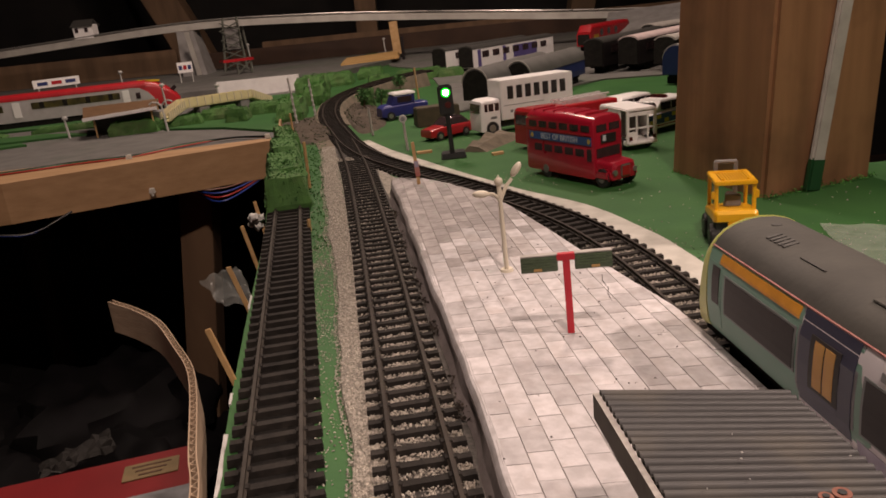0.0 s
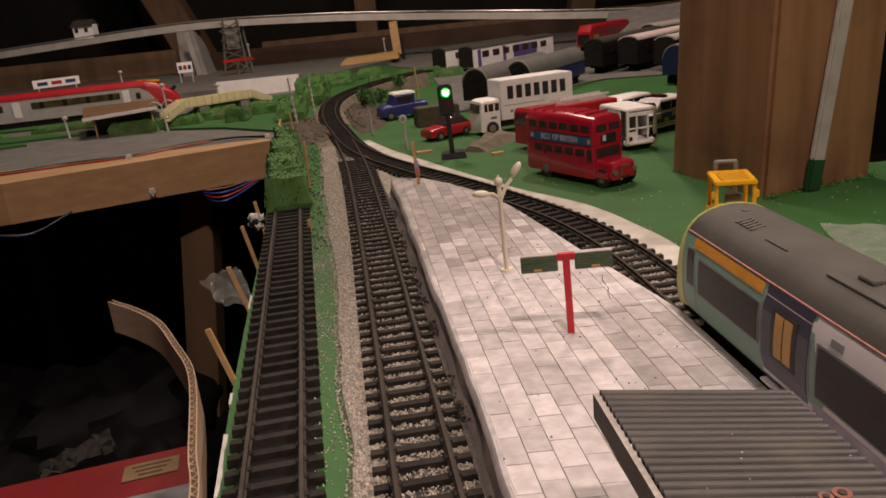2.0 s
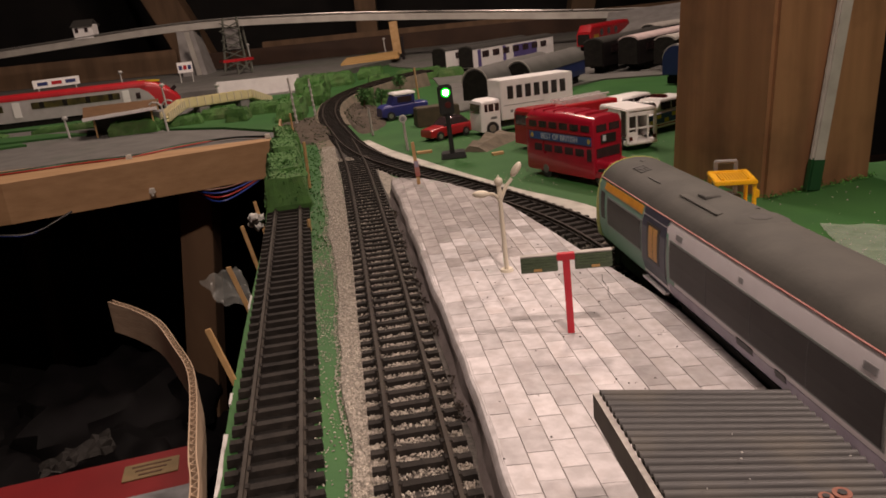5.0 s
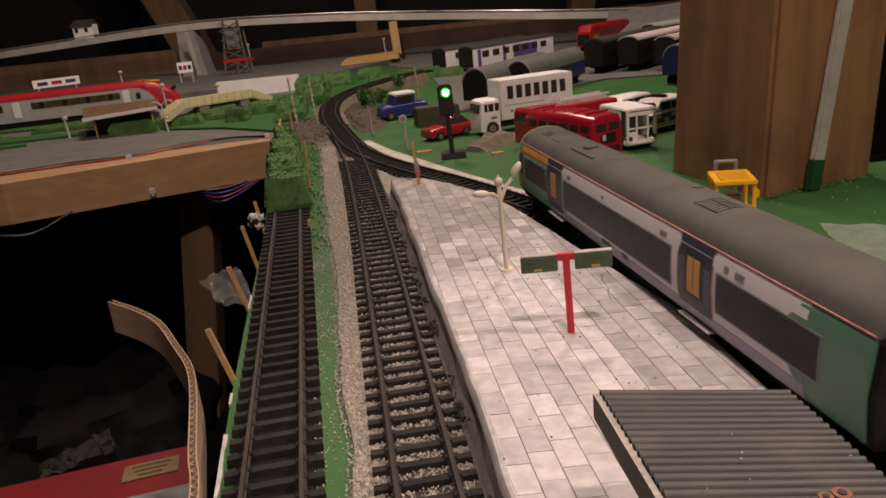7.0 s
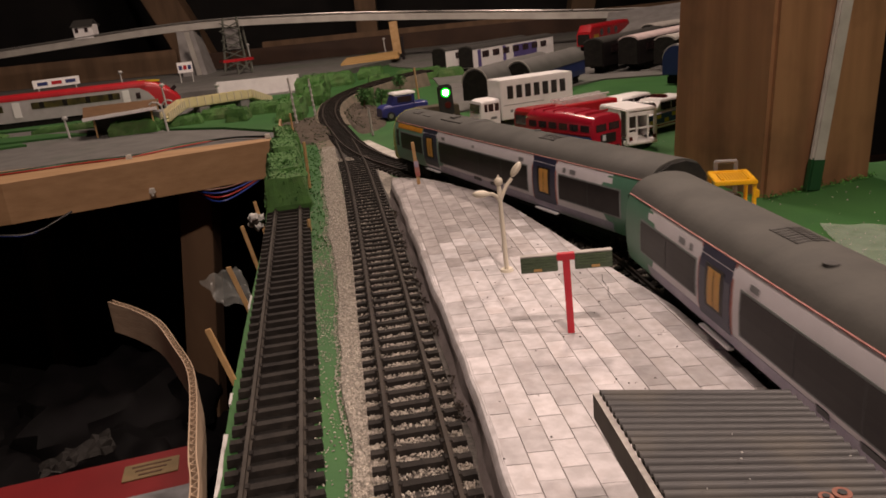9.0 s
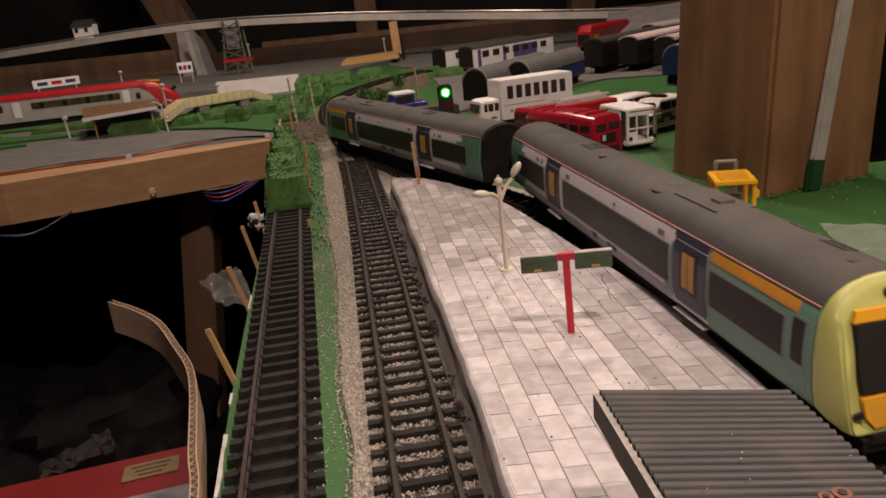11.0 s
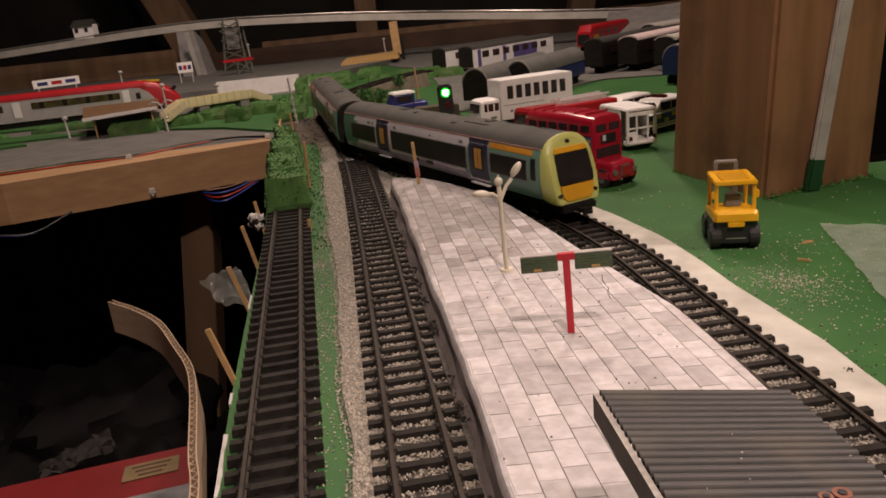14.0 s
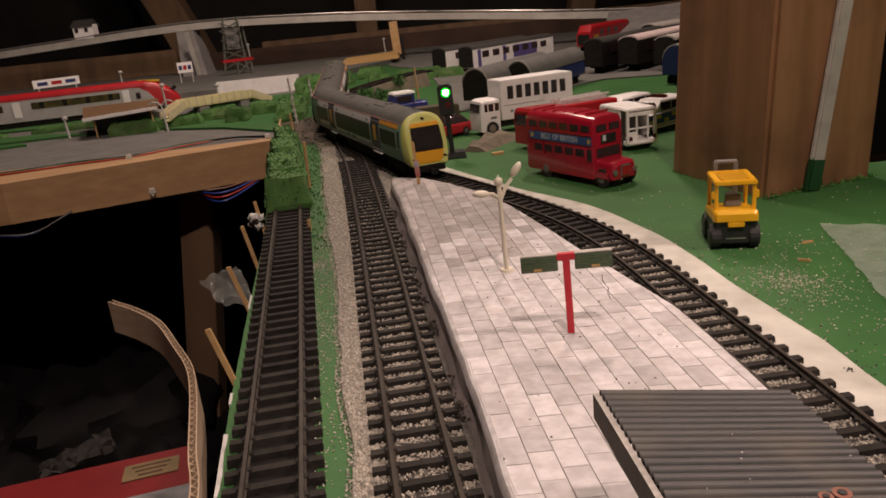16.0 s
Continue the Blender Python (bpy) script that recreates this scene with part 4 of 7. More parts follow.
    part("bumper", bm, MATT_BLACK, car, "black bumper under the cab", bevel=0.0004)
    bm = B()
    tube(bm, (0, face(0.0478, -0.0035), 0.0478), (0, face(0.0478, -0.0005), 0.0478), 0.0012, n=10)
    part("marker_light", bm, BLACK, mask)
    # inner end with the dark gangway
    bm = B()
    ring = [(-0.0155, 0.0165), (-0.0166, 0.030), (-0.0150, 0.0435), (-0.0110, 0.0485), (-0.004, 0.0510), (0.004, 0.0510), (0.0110, 0.0485), (0.0150, 0.0435), (0.0166, 0.030), (0.0155, 0.0165)]
    loft(bm, [[(x, y, z) for x, z in ring] for y in (-0.1480, -0.1515)])
    part("gangway_end", bm, MATT_BLACK, car, "black gangway end")
    # underframe, bogies, coupling
    bm = B()
    box(bm, 0, 0, 0.0148, 0.026, 0.276, 0.0034)
    box(bm, 0, 0.005, 0.0110, 0.027, 0.085, 0.0075, top=1.05)
    box(bm, 0, 0.136, 0.0115, 0.022, 0.010, 0.0035)
    part("underframe", bm, MATT_BLACK, car, "black underframe with equipment boxes")
    for yb in (-0.1, 0.1):
        bm = B()
        box(bm, 0, yb, 0.0118, 0.016, 0.036, 0.004)
        for sx in (-0.0118, 0.0118):
            box(bm, sx, yb, 0.0105, 0.0022, 0.042, 0.0045)
            for dy in (-0.0165, 0.0165):
                box(bm, sx, yb + dy, 0.0095, 0.0034, 0.0065, 0.0055, top=0.8)
        part("bogie", bm, MATT_BLACK, car, "black bogie frame")
    bm = B()
    box(bm, 0, 0.1425, 0.0105, 0.0045, 0.008, 0.0022)
    box(bm, 0, 0.1470, 0.0105, 0.0060, 0.0012, 0.0038)
    part("coupling", bm, MATT_BLACK, car, "black plastic coupling")
    wheels = []
    for yw in (-0.1209, -0.0867, 0.0867, 0.1209):
        bm = B()
        tube(bm, (-0.0085, 0, 0), (0.0085, 0, 0), 0.001, n=8)
        for sx in (-1, 1):
            tube(bm, (sx * 0.0068, 0, 0), (sx * 0.0096, 0, 0), 0.0056, n=20)
            tube(bm, (sx * 0.0064, 0, 0), (sx * 0.0070, 0, 0), 0.0064, n=20)
            for k in range(3):
                box(bm, sx * 0.0098, 0, 0, 0.0005, 0.0095, 0.0008, rx=k * 60)
        wheels.append(part("wheelset", bm, RAIL, car, "dark metal wheelset", at=pose(0, yw, 0.0106)))
    for piece in car.children_recursive:
        if piece not in wheels:
            piece.data.transform(Matrix.Diagonal((1.02, 1.038, 1.0, 1)))
    return car, wheels


FRONT_CAR, FRONT_WHEELS = coach("leading carriage in white, green and navy livery on the curved track")
REAR_CAR, REAR_WHEELS = coach("trailing carriage in white and green with lime yellow cab front")

TRAVEL = [(0, 0.8418), (0.5, 0.8445), (1, 0.8492), (1.5, 0.8537), (2, 0.8597), (2.5, 0.8694), (3, 0.8806), (3.5, 0.8935), (4, 0.9088), (5, 0.9481),
          (5.75, 0.9839), (6.5, 1.0266), (7, 1.0571), (7.5, 1.0934), (8, 1.1340), (8.5, 1.1783), (9, 1.2200), (9.6, 1.2680), (10.3, 1.3246), (11, 1.3816),
          (11.5, 1.4226), (12, 1.4618), (12.5, 1.5008), (13, 1.5433), (13.5, 1.5824), (14, 1.6234), (14.5, 1.6639), (15, 1.7068), (15.5, 1.7477), (16, 1.7886)]
GAP = 0.3268


def travelled(t):
    """Metres along the main line of the leading carriage's middle at t seconds, smoothly between the known times."""
    ts, ss = [r[0] for r in TRAVEL], [r[1] for r in TRAVEL]
    i = min(max(int(np.searchsorted(ts, t, side="right")) - 1, 0), len(ts) - 2)

    def slope(k):
        a, b = max(k - 1, 0), min(k + 1, len(ts) - 1)
        return (ss[b] - ss[a]) / (ts[b] - ts[a])
    h = ts[i + 1] - ts[i]
    u = (t - ts[i]) / h
    return ((2 * u ** 3 - 3 * u ** 2 + 1) * ss[i] + (u ** 3 - 2 * u ** 2 + u) * h * slope(i) + (3 * u ** 2 - 2 * u ** 3) * ss[i + 1] + (u ** 3 - u ** 2) * h * slope(i + 1))


def car_pose(s, turned):
    a, b = MAIN.at(s + 0.1), MAIN.at(s - 0.1)
    c, d = (a + b) / 2, a - b
    za, zb = grade(a[1]), grade(b[1])
    tilt = math.degrees(math.atan2(za - zb, 0.2)) * (-1 if turned else 1)
    return pose(c[0], c[1], (za + zb) / 2, 0, 0, math.degrees(math.atan2(-d[0], d[1])) + (180 if turned else 0)) @ pose(0, 0, 0, tilt)


def motions():
    times = [k * 0.25 for k in range(65)]
    walk(FRONT_CAR, [(t, car_pose(travelled(t), False)) for t in times])
    walk(REAR_CAR, [(t, car_pose(travelled(t) - GAP, True)) for t in times])
    ticks = [k * 0.1 for k in range(161)]
    for wheels, sign in ((FRONT_WHEELS, -1), (REAR_WHEELS, 1)):
        for w in wheels:
            y = w.location.y
            walk(w, [(t, pose(0, y, 0.0106, sign * math.degrees((travelled(t) - travelled(0)) / 0.0056))) for t in ticks])


# ---- timber post and trunking beside the curve ----
def leaning_post(name, base, height, lean, mat, label, category):
    bm = B()
    loft(bm, [[(x + lean[0] * z, y + lean[1] * z, z) for x, y in base] for z in (-0.006, height * 0.25, height * 0.5, height * 0.75, height)])
    return solo(name, bm, mat, label, category, bevel=0.0025)


leaning_post("timber_post", [(0.1656, 0.5075), (0.1900, 0.4172), (0.2690, 0.4430), (0.2450, 0.5330)], 1.3, (0.04, 0.0), OAK, "rough brown square timber post rising from the board", "post")
trunk = thing("plastic_trunking", pose(0.2222, 0.4236, 0, 0, 8.6, 18), "grey-white plastic trunking leaning on the timber post, foot painted green", "trunking")
bm = B()
box(bm, 0, 0, 0.27, 0.0098, 0.004, 0.54)
part("channel", bm, CONDUIT, trunk, bevel=0.0012)
bm = B()
box(bm, 0, 0, 0.0100, 0.0104, 0.0046, 0.020)
part("painted_foot", bm, FOOT_GREEN, trunk, "dark green painted foot", bevel=0.001)

rng = random.Random(77)
bm = B()
foot_line = [Vector((0.1656, 0.5075, 0)), Vector((0.1900, 0.4172, 0)), Vector((0.2690, 0.4430, 0)), Vector((0.2450, 0.5330, 0))]


def fringe(r):
    k = r.choice((0, 1, 1, 1, 2))
    p = foot_line[k].lerp(foot_line[k + 1], r.random())
    return (p.x + r.gauss(0.0, 0.0016), p.y - abs(r.gauss(0.0, 0.0028)), abs(r.gauss(0, 0.0014)))


flakes(bm, fringe, 900, 0.0003, 0.0009, rng)
solo("verge_grass", bm, FLOCK_BRIGHT, "green flock fringe round the foot of the timber post", "grass", kind="stuff")
bm = B()
stones(bm, lambda r: (r.uniform(0.10, 0.26), r.uniform(0.30, 0.56), 0.0003), 150, 0.0003, 0.0008, rng)
solo("spilt_gravel", bm, GRAVEL, "pale crumbs scattered over the green board", "gravel", kind="stuff")

# ---- waiting shelter with a corrugated roof ----
shelter = thing("waiting_shelter", pose(0.0353, 0.0579, 0.012, 0, 0, 4), "platform shelter with a grey corrugated roof and brown walls", "shelter")
bm = B()
rows = []
n = 35 * 8
for k in range(n + 1):
    y = 0.080 * k / n
    z = 0.0330 + 0.0015 * abs(math.sin(math.pi * k / 8)) ** 0.6
    rows.append([(0.0, y, z), (0.0415, y, z - 0.0062), (0.0415, y, z - 0.0068), (0.0, y, z - 0.0006)])
loft(bm, rows)
part("corrugated_roof", bm, ROOF_TIN, shelter, "dark grey corrugated roof sheet", smooth=True)
bm = B()
box(bm, -0.0007, 0.040, 0.0302, 0.0012, 0.0805, 0.0060)
part("fascia", bm, CARD_GREY, shelter, "pale grey fascia under the roof edge")
for x, y, sx, sy in ((0.0225, 0.003, 0.036, 0.002), (0.0062, 0.033, 0.002, 0.060), (0.0395, 0.033, 0.002, 0.060)):
    bm = B()
    box(bm, x, y, 0.0128, sx, sy, 0.0256)
    part("wall", bm, BROWN_PLASTIC, shelter)
for y in (0.0655, 0.030):
    bm = B()
    box(bm, 0.0055, y, 0.0155, 0.0026, 0.0026, 0.031)
    part("post", bm, BROWN_PLASTIC, shelter, "brown corner post")
for x, y, r in ((0.0252, 0.0360, 0.0014), (0.0224, 0.0357, 0.0011)):
    bm = B()
    tube(bm, (x, y, 0.0290), (x, y, 0.0355), r, r * 0.85, n=14)
    tube(bm, (x, y, 0.0350), (x, y, 0.0361), r * 1.05, n=14)
    pot = part("chimney_pot", bm, BRICK_RED, shelter, "terracotta chimney pot")
    bm = B()
    tube(bm, (x, y, 0.0355), (x, y, 0.0363), r * 0.5, n=10)
    part("pot_mouth", bm, BLACK, pot)

bm = B()
stones(bm, lambda r: (lambda x: (x, r.uniform(0.07, 0.136), 0.0466 - (x - 0.036) * 0.149))(r.uniform(0.038, 0.073)), 18, 0.00015, 0.00035, random.Random(4))
solo("paint_flecks", bm, PALE_CARD, "pale paint flecks on the corrugated roof", "flecks", kind="stuff")

# ---- platform lamp ----
lamp = thing("platform_lamp", pose(0.0272, 0.3070, 0.01195, 2, -1.5, 0), "cream plastic twin-arm platform lamp, unlit", "lamp post")
bm = B()
tube(bm, (0, 0, 0), (0, 0, 0.0012), 0.0032, 0.0026, n=14)
tube(bm, (0, 0, 0.001), (0, 0, 0.036), 0.0011, 0.0009, n=12)
part("post", bm, CREAM, lamp, smooth=True)
bm = B()
tube(bm, (0, 0, 0.034), (0, 0, 0.0395), 0.0012, 0.0009, n=10)
ball(bm, (0, 0, 0.0410), 0.0019, n=12, m=8)
tube(bm, (0, 0, 0.0423), (0, 0, 0.0440), 0.0007, 0.0002, n=8)
part("finial", bm, CREAM, lamp, smooth=True)
for sgn, dz, yy in ((-1, 0.0, -0.002), (1, 0.0062, 0.002)):
    bm = B()
    pts = [(0, 0, 0.0320), (sgn * 0.0012, yy * 0.2, 0.0345), (sgn * 0.0032, yy * 0.6, 0.0362 + dz * 0.35), (sgn * 0.0060, yy, 0.0368 + dz * 0.7)]
    wire_run(bm, pts, 0.0008, 8)
    arm = part("arm", bm, CREAM, lamp, smooth=True)
    bm = B()
    ball(bm, (0, 0, 0), 0.0026, 1.45, 0.85, 0.62, n=12, m=8)
    part("lantern", bm, CREAM, arm, smooth=True, at=pose(sgn * 0.0080, yy, 0.0370 + dz + (0.0016 if sgn > 0 else 0), 0, -52 if sgn > 0 else 4, 0))

# ---- red departure sign ----
sign = thing("departure_sign", pose(0.0422, 0.2380, 0.01195, 0, -1.5, -6), "red T-shaped platform sign with two dark departure boards", "sign")
bm = B()
box(bm, 0, 0, 0.0140, 0.0024, 0.0018, 0.0280)
part("post", bm, SIGN_RED, sign, bevel=0.0002)
bm = B()
box(bm, -0.0002, 0, 0.0287, 0.0066, 0.0022, 0.0024)
part("crossbar", bm, SIGN_RED, sign, bevel=0.0002)
for sgn in (-1, 1):
    bm = B()
    box(bm, sgn * 0.0092, 0, 0.0268, 0.0126, 0.0022, 0.0058)
    board = part("departure_board", bm, SIGN_GREEN, sign, "dark green departure board with faint lines", bevel=0.0002)
    bm = B()
    box(bm, sgn * 0.0092, 0, 0.02985, 0.0126, 0.0024, 0.0004)
    part("board_edge", bm, CARD_GREY, board)
    for k in range(4):
        bm = B()
        box(bm, sgn * 0.0092 - 0.0008, -0.00115, 0.0288 - k * 0.0010, 0.0098, 0.0002, 0.0004)
        part("text_bar", bm, SIGN_LINE, board)
    bm = B()
    box(bm, sgn * 0.0098, -0.00115, 0.0248, 0.0028, 0.0002, 0.0009)
    part("text_bar", bm, TAN, board)

# ---- small poster on a stick at the platform's end ----
post = thing("notice_post", pose(-0.0118, 0.4945, 0.01195, 0, -3, 0), "wooden stick with a small faded notice at the platform end", "notice")
bm = B()
box(bm, 0, 0, 0.0145, 0.0022, 0.0016, 0.029)
part("stick", bm, STICK, post)
bm = B()
box(bm, 0.0003, -0.0012, 0.0110, 0.0032, 0.0006, 0.0105)
part("notice_board", bm, ROOF_LINE, post, "faded red and violet notice")
bm = B()
box(bm, 0.0003, -0.0016, 0.0140, 0.0026, 0.0003, 0.0040)
part("notice_panel", bm, LILAC, post)

# ---- colour light signal ----
signal = thing("colour_light_signal", pose(0.0165, 0.6320, 0, 0, -2, 0), "black model colour-light signal showing green", "signal")
bm = B()
box(bm, 0.001, 0.004, 0.0025, 0.022, 0.018, 0.005, top=0.9)
part("base", bm, BLACK, signal, bevel=0.0005)
bm = B()
tube(bm, (0, 0, 0.004), (0, 0, 0.038), 0.0022, 0.002, n=10)
part("mast", bm, BLACK, signal)
bm = B()
box(bm, 0, 0, 0.0500, 0.0125, 0.006, 0.026)
head = part("head", bm, BLACK, signal, "black signal head", bevel=0.0015)
bm = B()
tube(bm, (0.0005, -0.0028, 0.0565), (0.0005, -0.0040, 0.0565), 0.0040, n=20)
lens = part("green_lens", bm, GLOW_GREEN, head, "glowing green lens")
bm = B()
tube(bm, (0.0005, -0.0039, 0.0567), (0.0005, -0.0042, 0.0567), 0.0025, n=16)
part("bulb_core", bm, GLOW_CORE, lens)
bm = B()
tube(bm, (0.0015, -0.0028, 0.0462), (0.0015, -0.0038, 0.0462), 0.0027, n=16)
part("red_lens", bm, LENS_RED, head, "unlit red lens")


# ---- toy road vehicles ----
def wheel_set(car, spots, r, w, hub=None):
    for x, y in spots:
        bm = B()
        tube(bm, (x - w / 2, y, r), (x + w / 2, y, r), r, n=18)
        tyre = part("wheel", bm, TYRE, car, "black toy wheel", bevel=0.0005)
        bm = B()
        s = 1 if x > 0 else -1
        tube(bm, (x + s * w * 0.3, y, r), (x + s * (w / 2 + 0.0003), y, r), r * 0.5, n=12)
        part("hub", bm, hub or CHROME, tyre)


def body_loft(bm, stations):
    """Stations (y, half width, z0, z1, rounding): a body with rounded upper edges, lofted along y."""
    rings = []
    for y, w, z0, z1, r in stations:
        ring = [(-w, z0), (-w, z1 - r)]
        for k in range(1, 5):
            a = math.pi / 2 * k / 4
            ring.append((-w + r * (1 - math.cos(a)), z1 - r + r * math.sin(a)))
        ring += [(-x, z) for x, z in reversed(ring)]
        rings.append([(x, y, z) for x, z in ring])
    loft(bm, rings)


# double-decker: origin at its middle, front towards -y
d = Vector((0.105 - 0.081, 0.482 - 0.538))
bus = thing("double_decker_bus", pose(0.1025, 0.5170, 0, 0, 0, math.degrees(math.atan2(d.x, -d.y)) + 8) @ Matrix.Diagonal((0.91, 0.89, 0.975, 1)), "glossy red die-cast double-decker bus with a blue advert band", "toy bus")
HW = 0.0148
bm = B()
body_loft(bm, [(-0.0330, HW * 0.93, 0.0055, 0.0445, 0.004), (-0.0315, HW, 0.0050, 0.0475, 0.006), (0.0, HW, 0.0050, 0.0495, 0.0065), (0.0435, HW, 0.0050, 0.0485, 0.0065), (0.0465, HW * 0.95, 0.0060, 0.0455, 0.005)])
body = part("body", bm, RED_BUS, bus, smooth=True)
bm = B()
body_loft(bm, [(-0.0500, 0.0095, 0.0060, 0.0155, 0.003), (-0.0480, 0.0115, 0.0055, 0.0175, 0.004), (-0.0325, 0.0125, 0.0055, 0.0185, 0.003)])
bonnet = part("bonnet", bm, RED_BUS, bus, "red bonnet", smooth=True)
bm = B()
box(bm, 0, -0.0503, 0.0115, 0.0098, 0.0012, 0.0085)
grille = part("grille", bm, CHROME, bonnet, "dull chrome radiator surround", bevel=0.0006)
bm = B()
box(bm, 0, -0.0510, 0.0112, 0.0074, 0.0006, 0.0064)
part("grille_mesh", bm, RED_FIRE, grille)
for x in (-0.0098, 0.0098):
    bm = B()
    tube(bm, (x, -0.0485, 0.0108), (x, -0.0505, 0.0108), 0.0020, n=12)
    part("headlight", bm, CHROME, bonnet)
    bm = B()
    box(bm, x * 1.28, -0.0405, 0.0090, 0.0060, 0.0170, 0.0080, top=0.8)
    part("mudguard", bm, RED_BUS, bus, bevel=0.0018)
for side in (-1, 1):
    for k in range(6):
        bm = B()
        box(bm, side * HW, -0.0245 + k * 0.0122, 0.0395, 0.0008, 0.0095, 0.0046)
        part("upper_window", bm, GLASS_DARK, body, bevel=0.0003)
    for k in range(5):
        bm = B()
        box(bm, side * HW, -0.0180 + k * 0.0122, 0.0225, 0.0008, 0.0095, 0.0052)
        part("lower_window", bm, GLASS_DARK, body, bevel=0.0003)
    bm = B()
    box(bm, side * (HW + 0.0001), -0.0285, 0.0215, 0.0008, 0.0045, 0.0085)
    part("cab_window", bm, GLASS_DARK, body)
    bm = B()
    box(bm, side * (HW + 0.0001), 0.0050, 0.0310, 0.0008, 0.0720, 0.0058)
    band = part("advert_band", bm, BLUE_BAND, body, "blue advert band with pale letters")
    lettering("advert_words", "BEST OF BRITISH", 0.0058, LETTER, band, pose(side * (HW + 0.0006), 0.0050, 0.0310, 90, 0, 90 * side))
    for yy in (-0.0285, 0.0375):
        bm = B()
        tube(bm, (side * HW, yy, 0.0310), (side * (HW + 0.0007), yy, 0.0310), 0.0018, n=12)
        part("badge", bm, GOLD, band)
    bm = B()
    box(bm, side * HW, 0.007, 0.0352, 0.0010, 0.0760, 0.0007)
    part("trim_strip", bm, RED_FIRE, body)
for x in (-0.0065, 0.0065):
    bm = B()
    box(bm, x, -0.0328, 0.0395, 0.0105, 0.0010, 0.0052)
    part("front_window", bm, GLASS_DARK, body, bevel=0.0003)
bm = B()
box(bm, 0.0, -0.0332, 0.0320, 0.0150, 0.0010, 0.0062)
part("destination_blind", bm, LETTER_BLACK, body, "black destination blind")
bm = B()
box(bm, -0.0045, -0.0338, 0.0325, 0.0030, 0.0004, 0.0040)
part("route_bar", bm, LETTER, body)
bm = B()
box(bm, 0.0, -0.0328, 0.0225, 0.0240, 0.0010, 0.0070)
part("windscreen", bm, GLASS_DARK, body, bevel=0.0003)
for k in range(6):
    bm = B()
    box(bm, 0, -0.022 + k * 0.0122, 0.0490, 0.0225, 0.0012, 0.0012)
    part("roof_rib", bm, RED_BUS, body, bevel=0.0003)
wheel_set(bus, [(sx * 0.0125, y) for sx in (-1, 1) for y in (-0.0405, 0.0225)], 0.0066, 0.0045, GREY_TOY)

# delivery lorry, front towards -y; body side with large bold letters drawn as bars
d = Vector((0.141 - 0.056, 0.800 - 0.738))
lorry = thing("delivery_lorry", pose(0.0885, 0.7500, 0, 0, 0, math.degrees(math.atan2(d.y, d.x)) - 90 - 16) @ Matrix.Diagonal((1.06, 1.06, 1.04, 1)), "white die-cast delivery lorry with black lettering on its box body", "toy lorry")
bm = B()
box(bm, 0, 0.0150, 0.0310, 0.0290, 0.0760, 0.0370)
cargo = part("box_body", bm, WHITE, lorry, "white box body", bevel=0.0008)
for side in (-1, 1):
    # seven bold letters as plain bars
    for k in range(7):
        bm = B()
        box(bm, side * 0.01465, -0.0135 + k * 0.0092, 0.0378, 0.0005, 0.0058, 0.0118)
        part("lettering_bar", bm, LETTER_BLACK, cargo)
    bm = B()
    box(bm, side * 0.01465, 0.0, 0.0262, 0.0004, 0.042, 0.0004)
    part("trim_line", bm, GREY_PART, cargo)
    for k in range(7):
        bm = B()
        box(bm, side * 0.01465, -0.0130 + k * 0.0042, 0.0205, 0.0004, 0.0026, 0.0026)
        part("small_letter_bar", bm, GREY_PART, cargo)
bm = B()
body_loft(bm, [(-0.0440, 0.0120, 0.0045, 0.0240, 0.002), (-0.0425, 0.0130, 0.0040, 0.0320, 0.003), (-0.0380, 0.0132, 0.0040, 0.0335, 0.003), (-0.0245, 0.0132, 0.0040, 0.0335, 0.003)])
cab = part("cab", bm, WHITE, lorry, "white forward-control cab", smooth=True)
for side in (-1, 1):
    for y, w in ((-0.0385, 0.0030), (-0.0335, 0.0050), (-0.0275, 0.0042)):
        bm = B()
        box(bm, side * 0.0131, y, 0.0262, 0.0008, w, 0.0070)
        part("side_window", bm, GLASS_DARK, cab)
    bm = B()
    box(bm, side * 0.0133, -0.031, 0.0165, 0.0004, 0.0060, 0.0022)
    part("cab_badge", bm, GREY_PART, cab)
bm = B()
box(bm, 0, -0.0436, 0.0262, 0.0200, 0.0012, 0.0070, rx=-8)
part("windscreen", bm, GLASS_DARK, cab)
bm = B()
box(bm, 0, 0.0100, 0.0090, 0.018, 0.080, 0.0060)
part("chassis", bm, BLACK, lorry)
wheel_set(lorry, [(sx * 0.0110, y) for sx in (-1, 1) for y in (-0.0330, 0.0330)], 0.0068, 0.0050)

# fire engine behind the bus
fire = thing("fire_engine", pose(0.1190, 0.6560, 0, 0, 0, -62), "red die-cast fire engine with a clear ladder rack", "toy fire engine")
bm = B()
body_loft(bm, [(-0.0440, 0.0145, 0.005, 0.0330, 0.003), (-0.0420, 0.0150, 0.005, 0.0355, 0.004), (-0.0150, 0.0150, 0.005, 0.0345, 0.003), (0.0480, 0.0150, 0.005, 0.0330, 0.002)])
body = part("body", bm, RED_FIRE, fire, smooth=True)
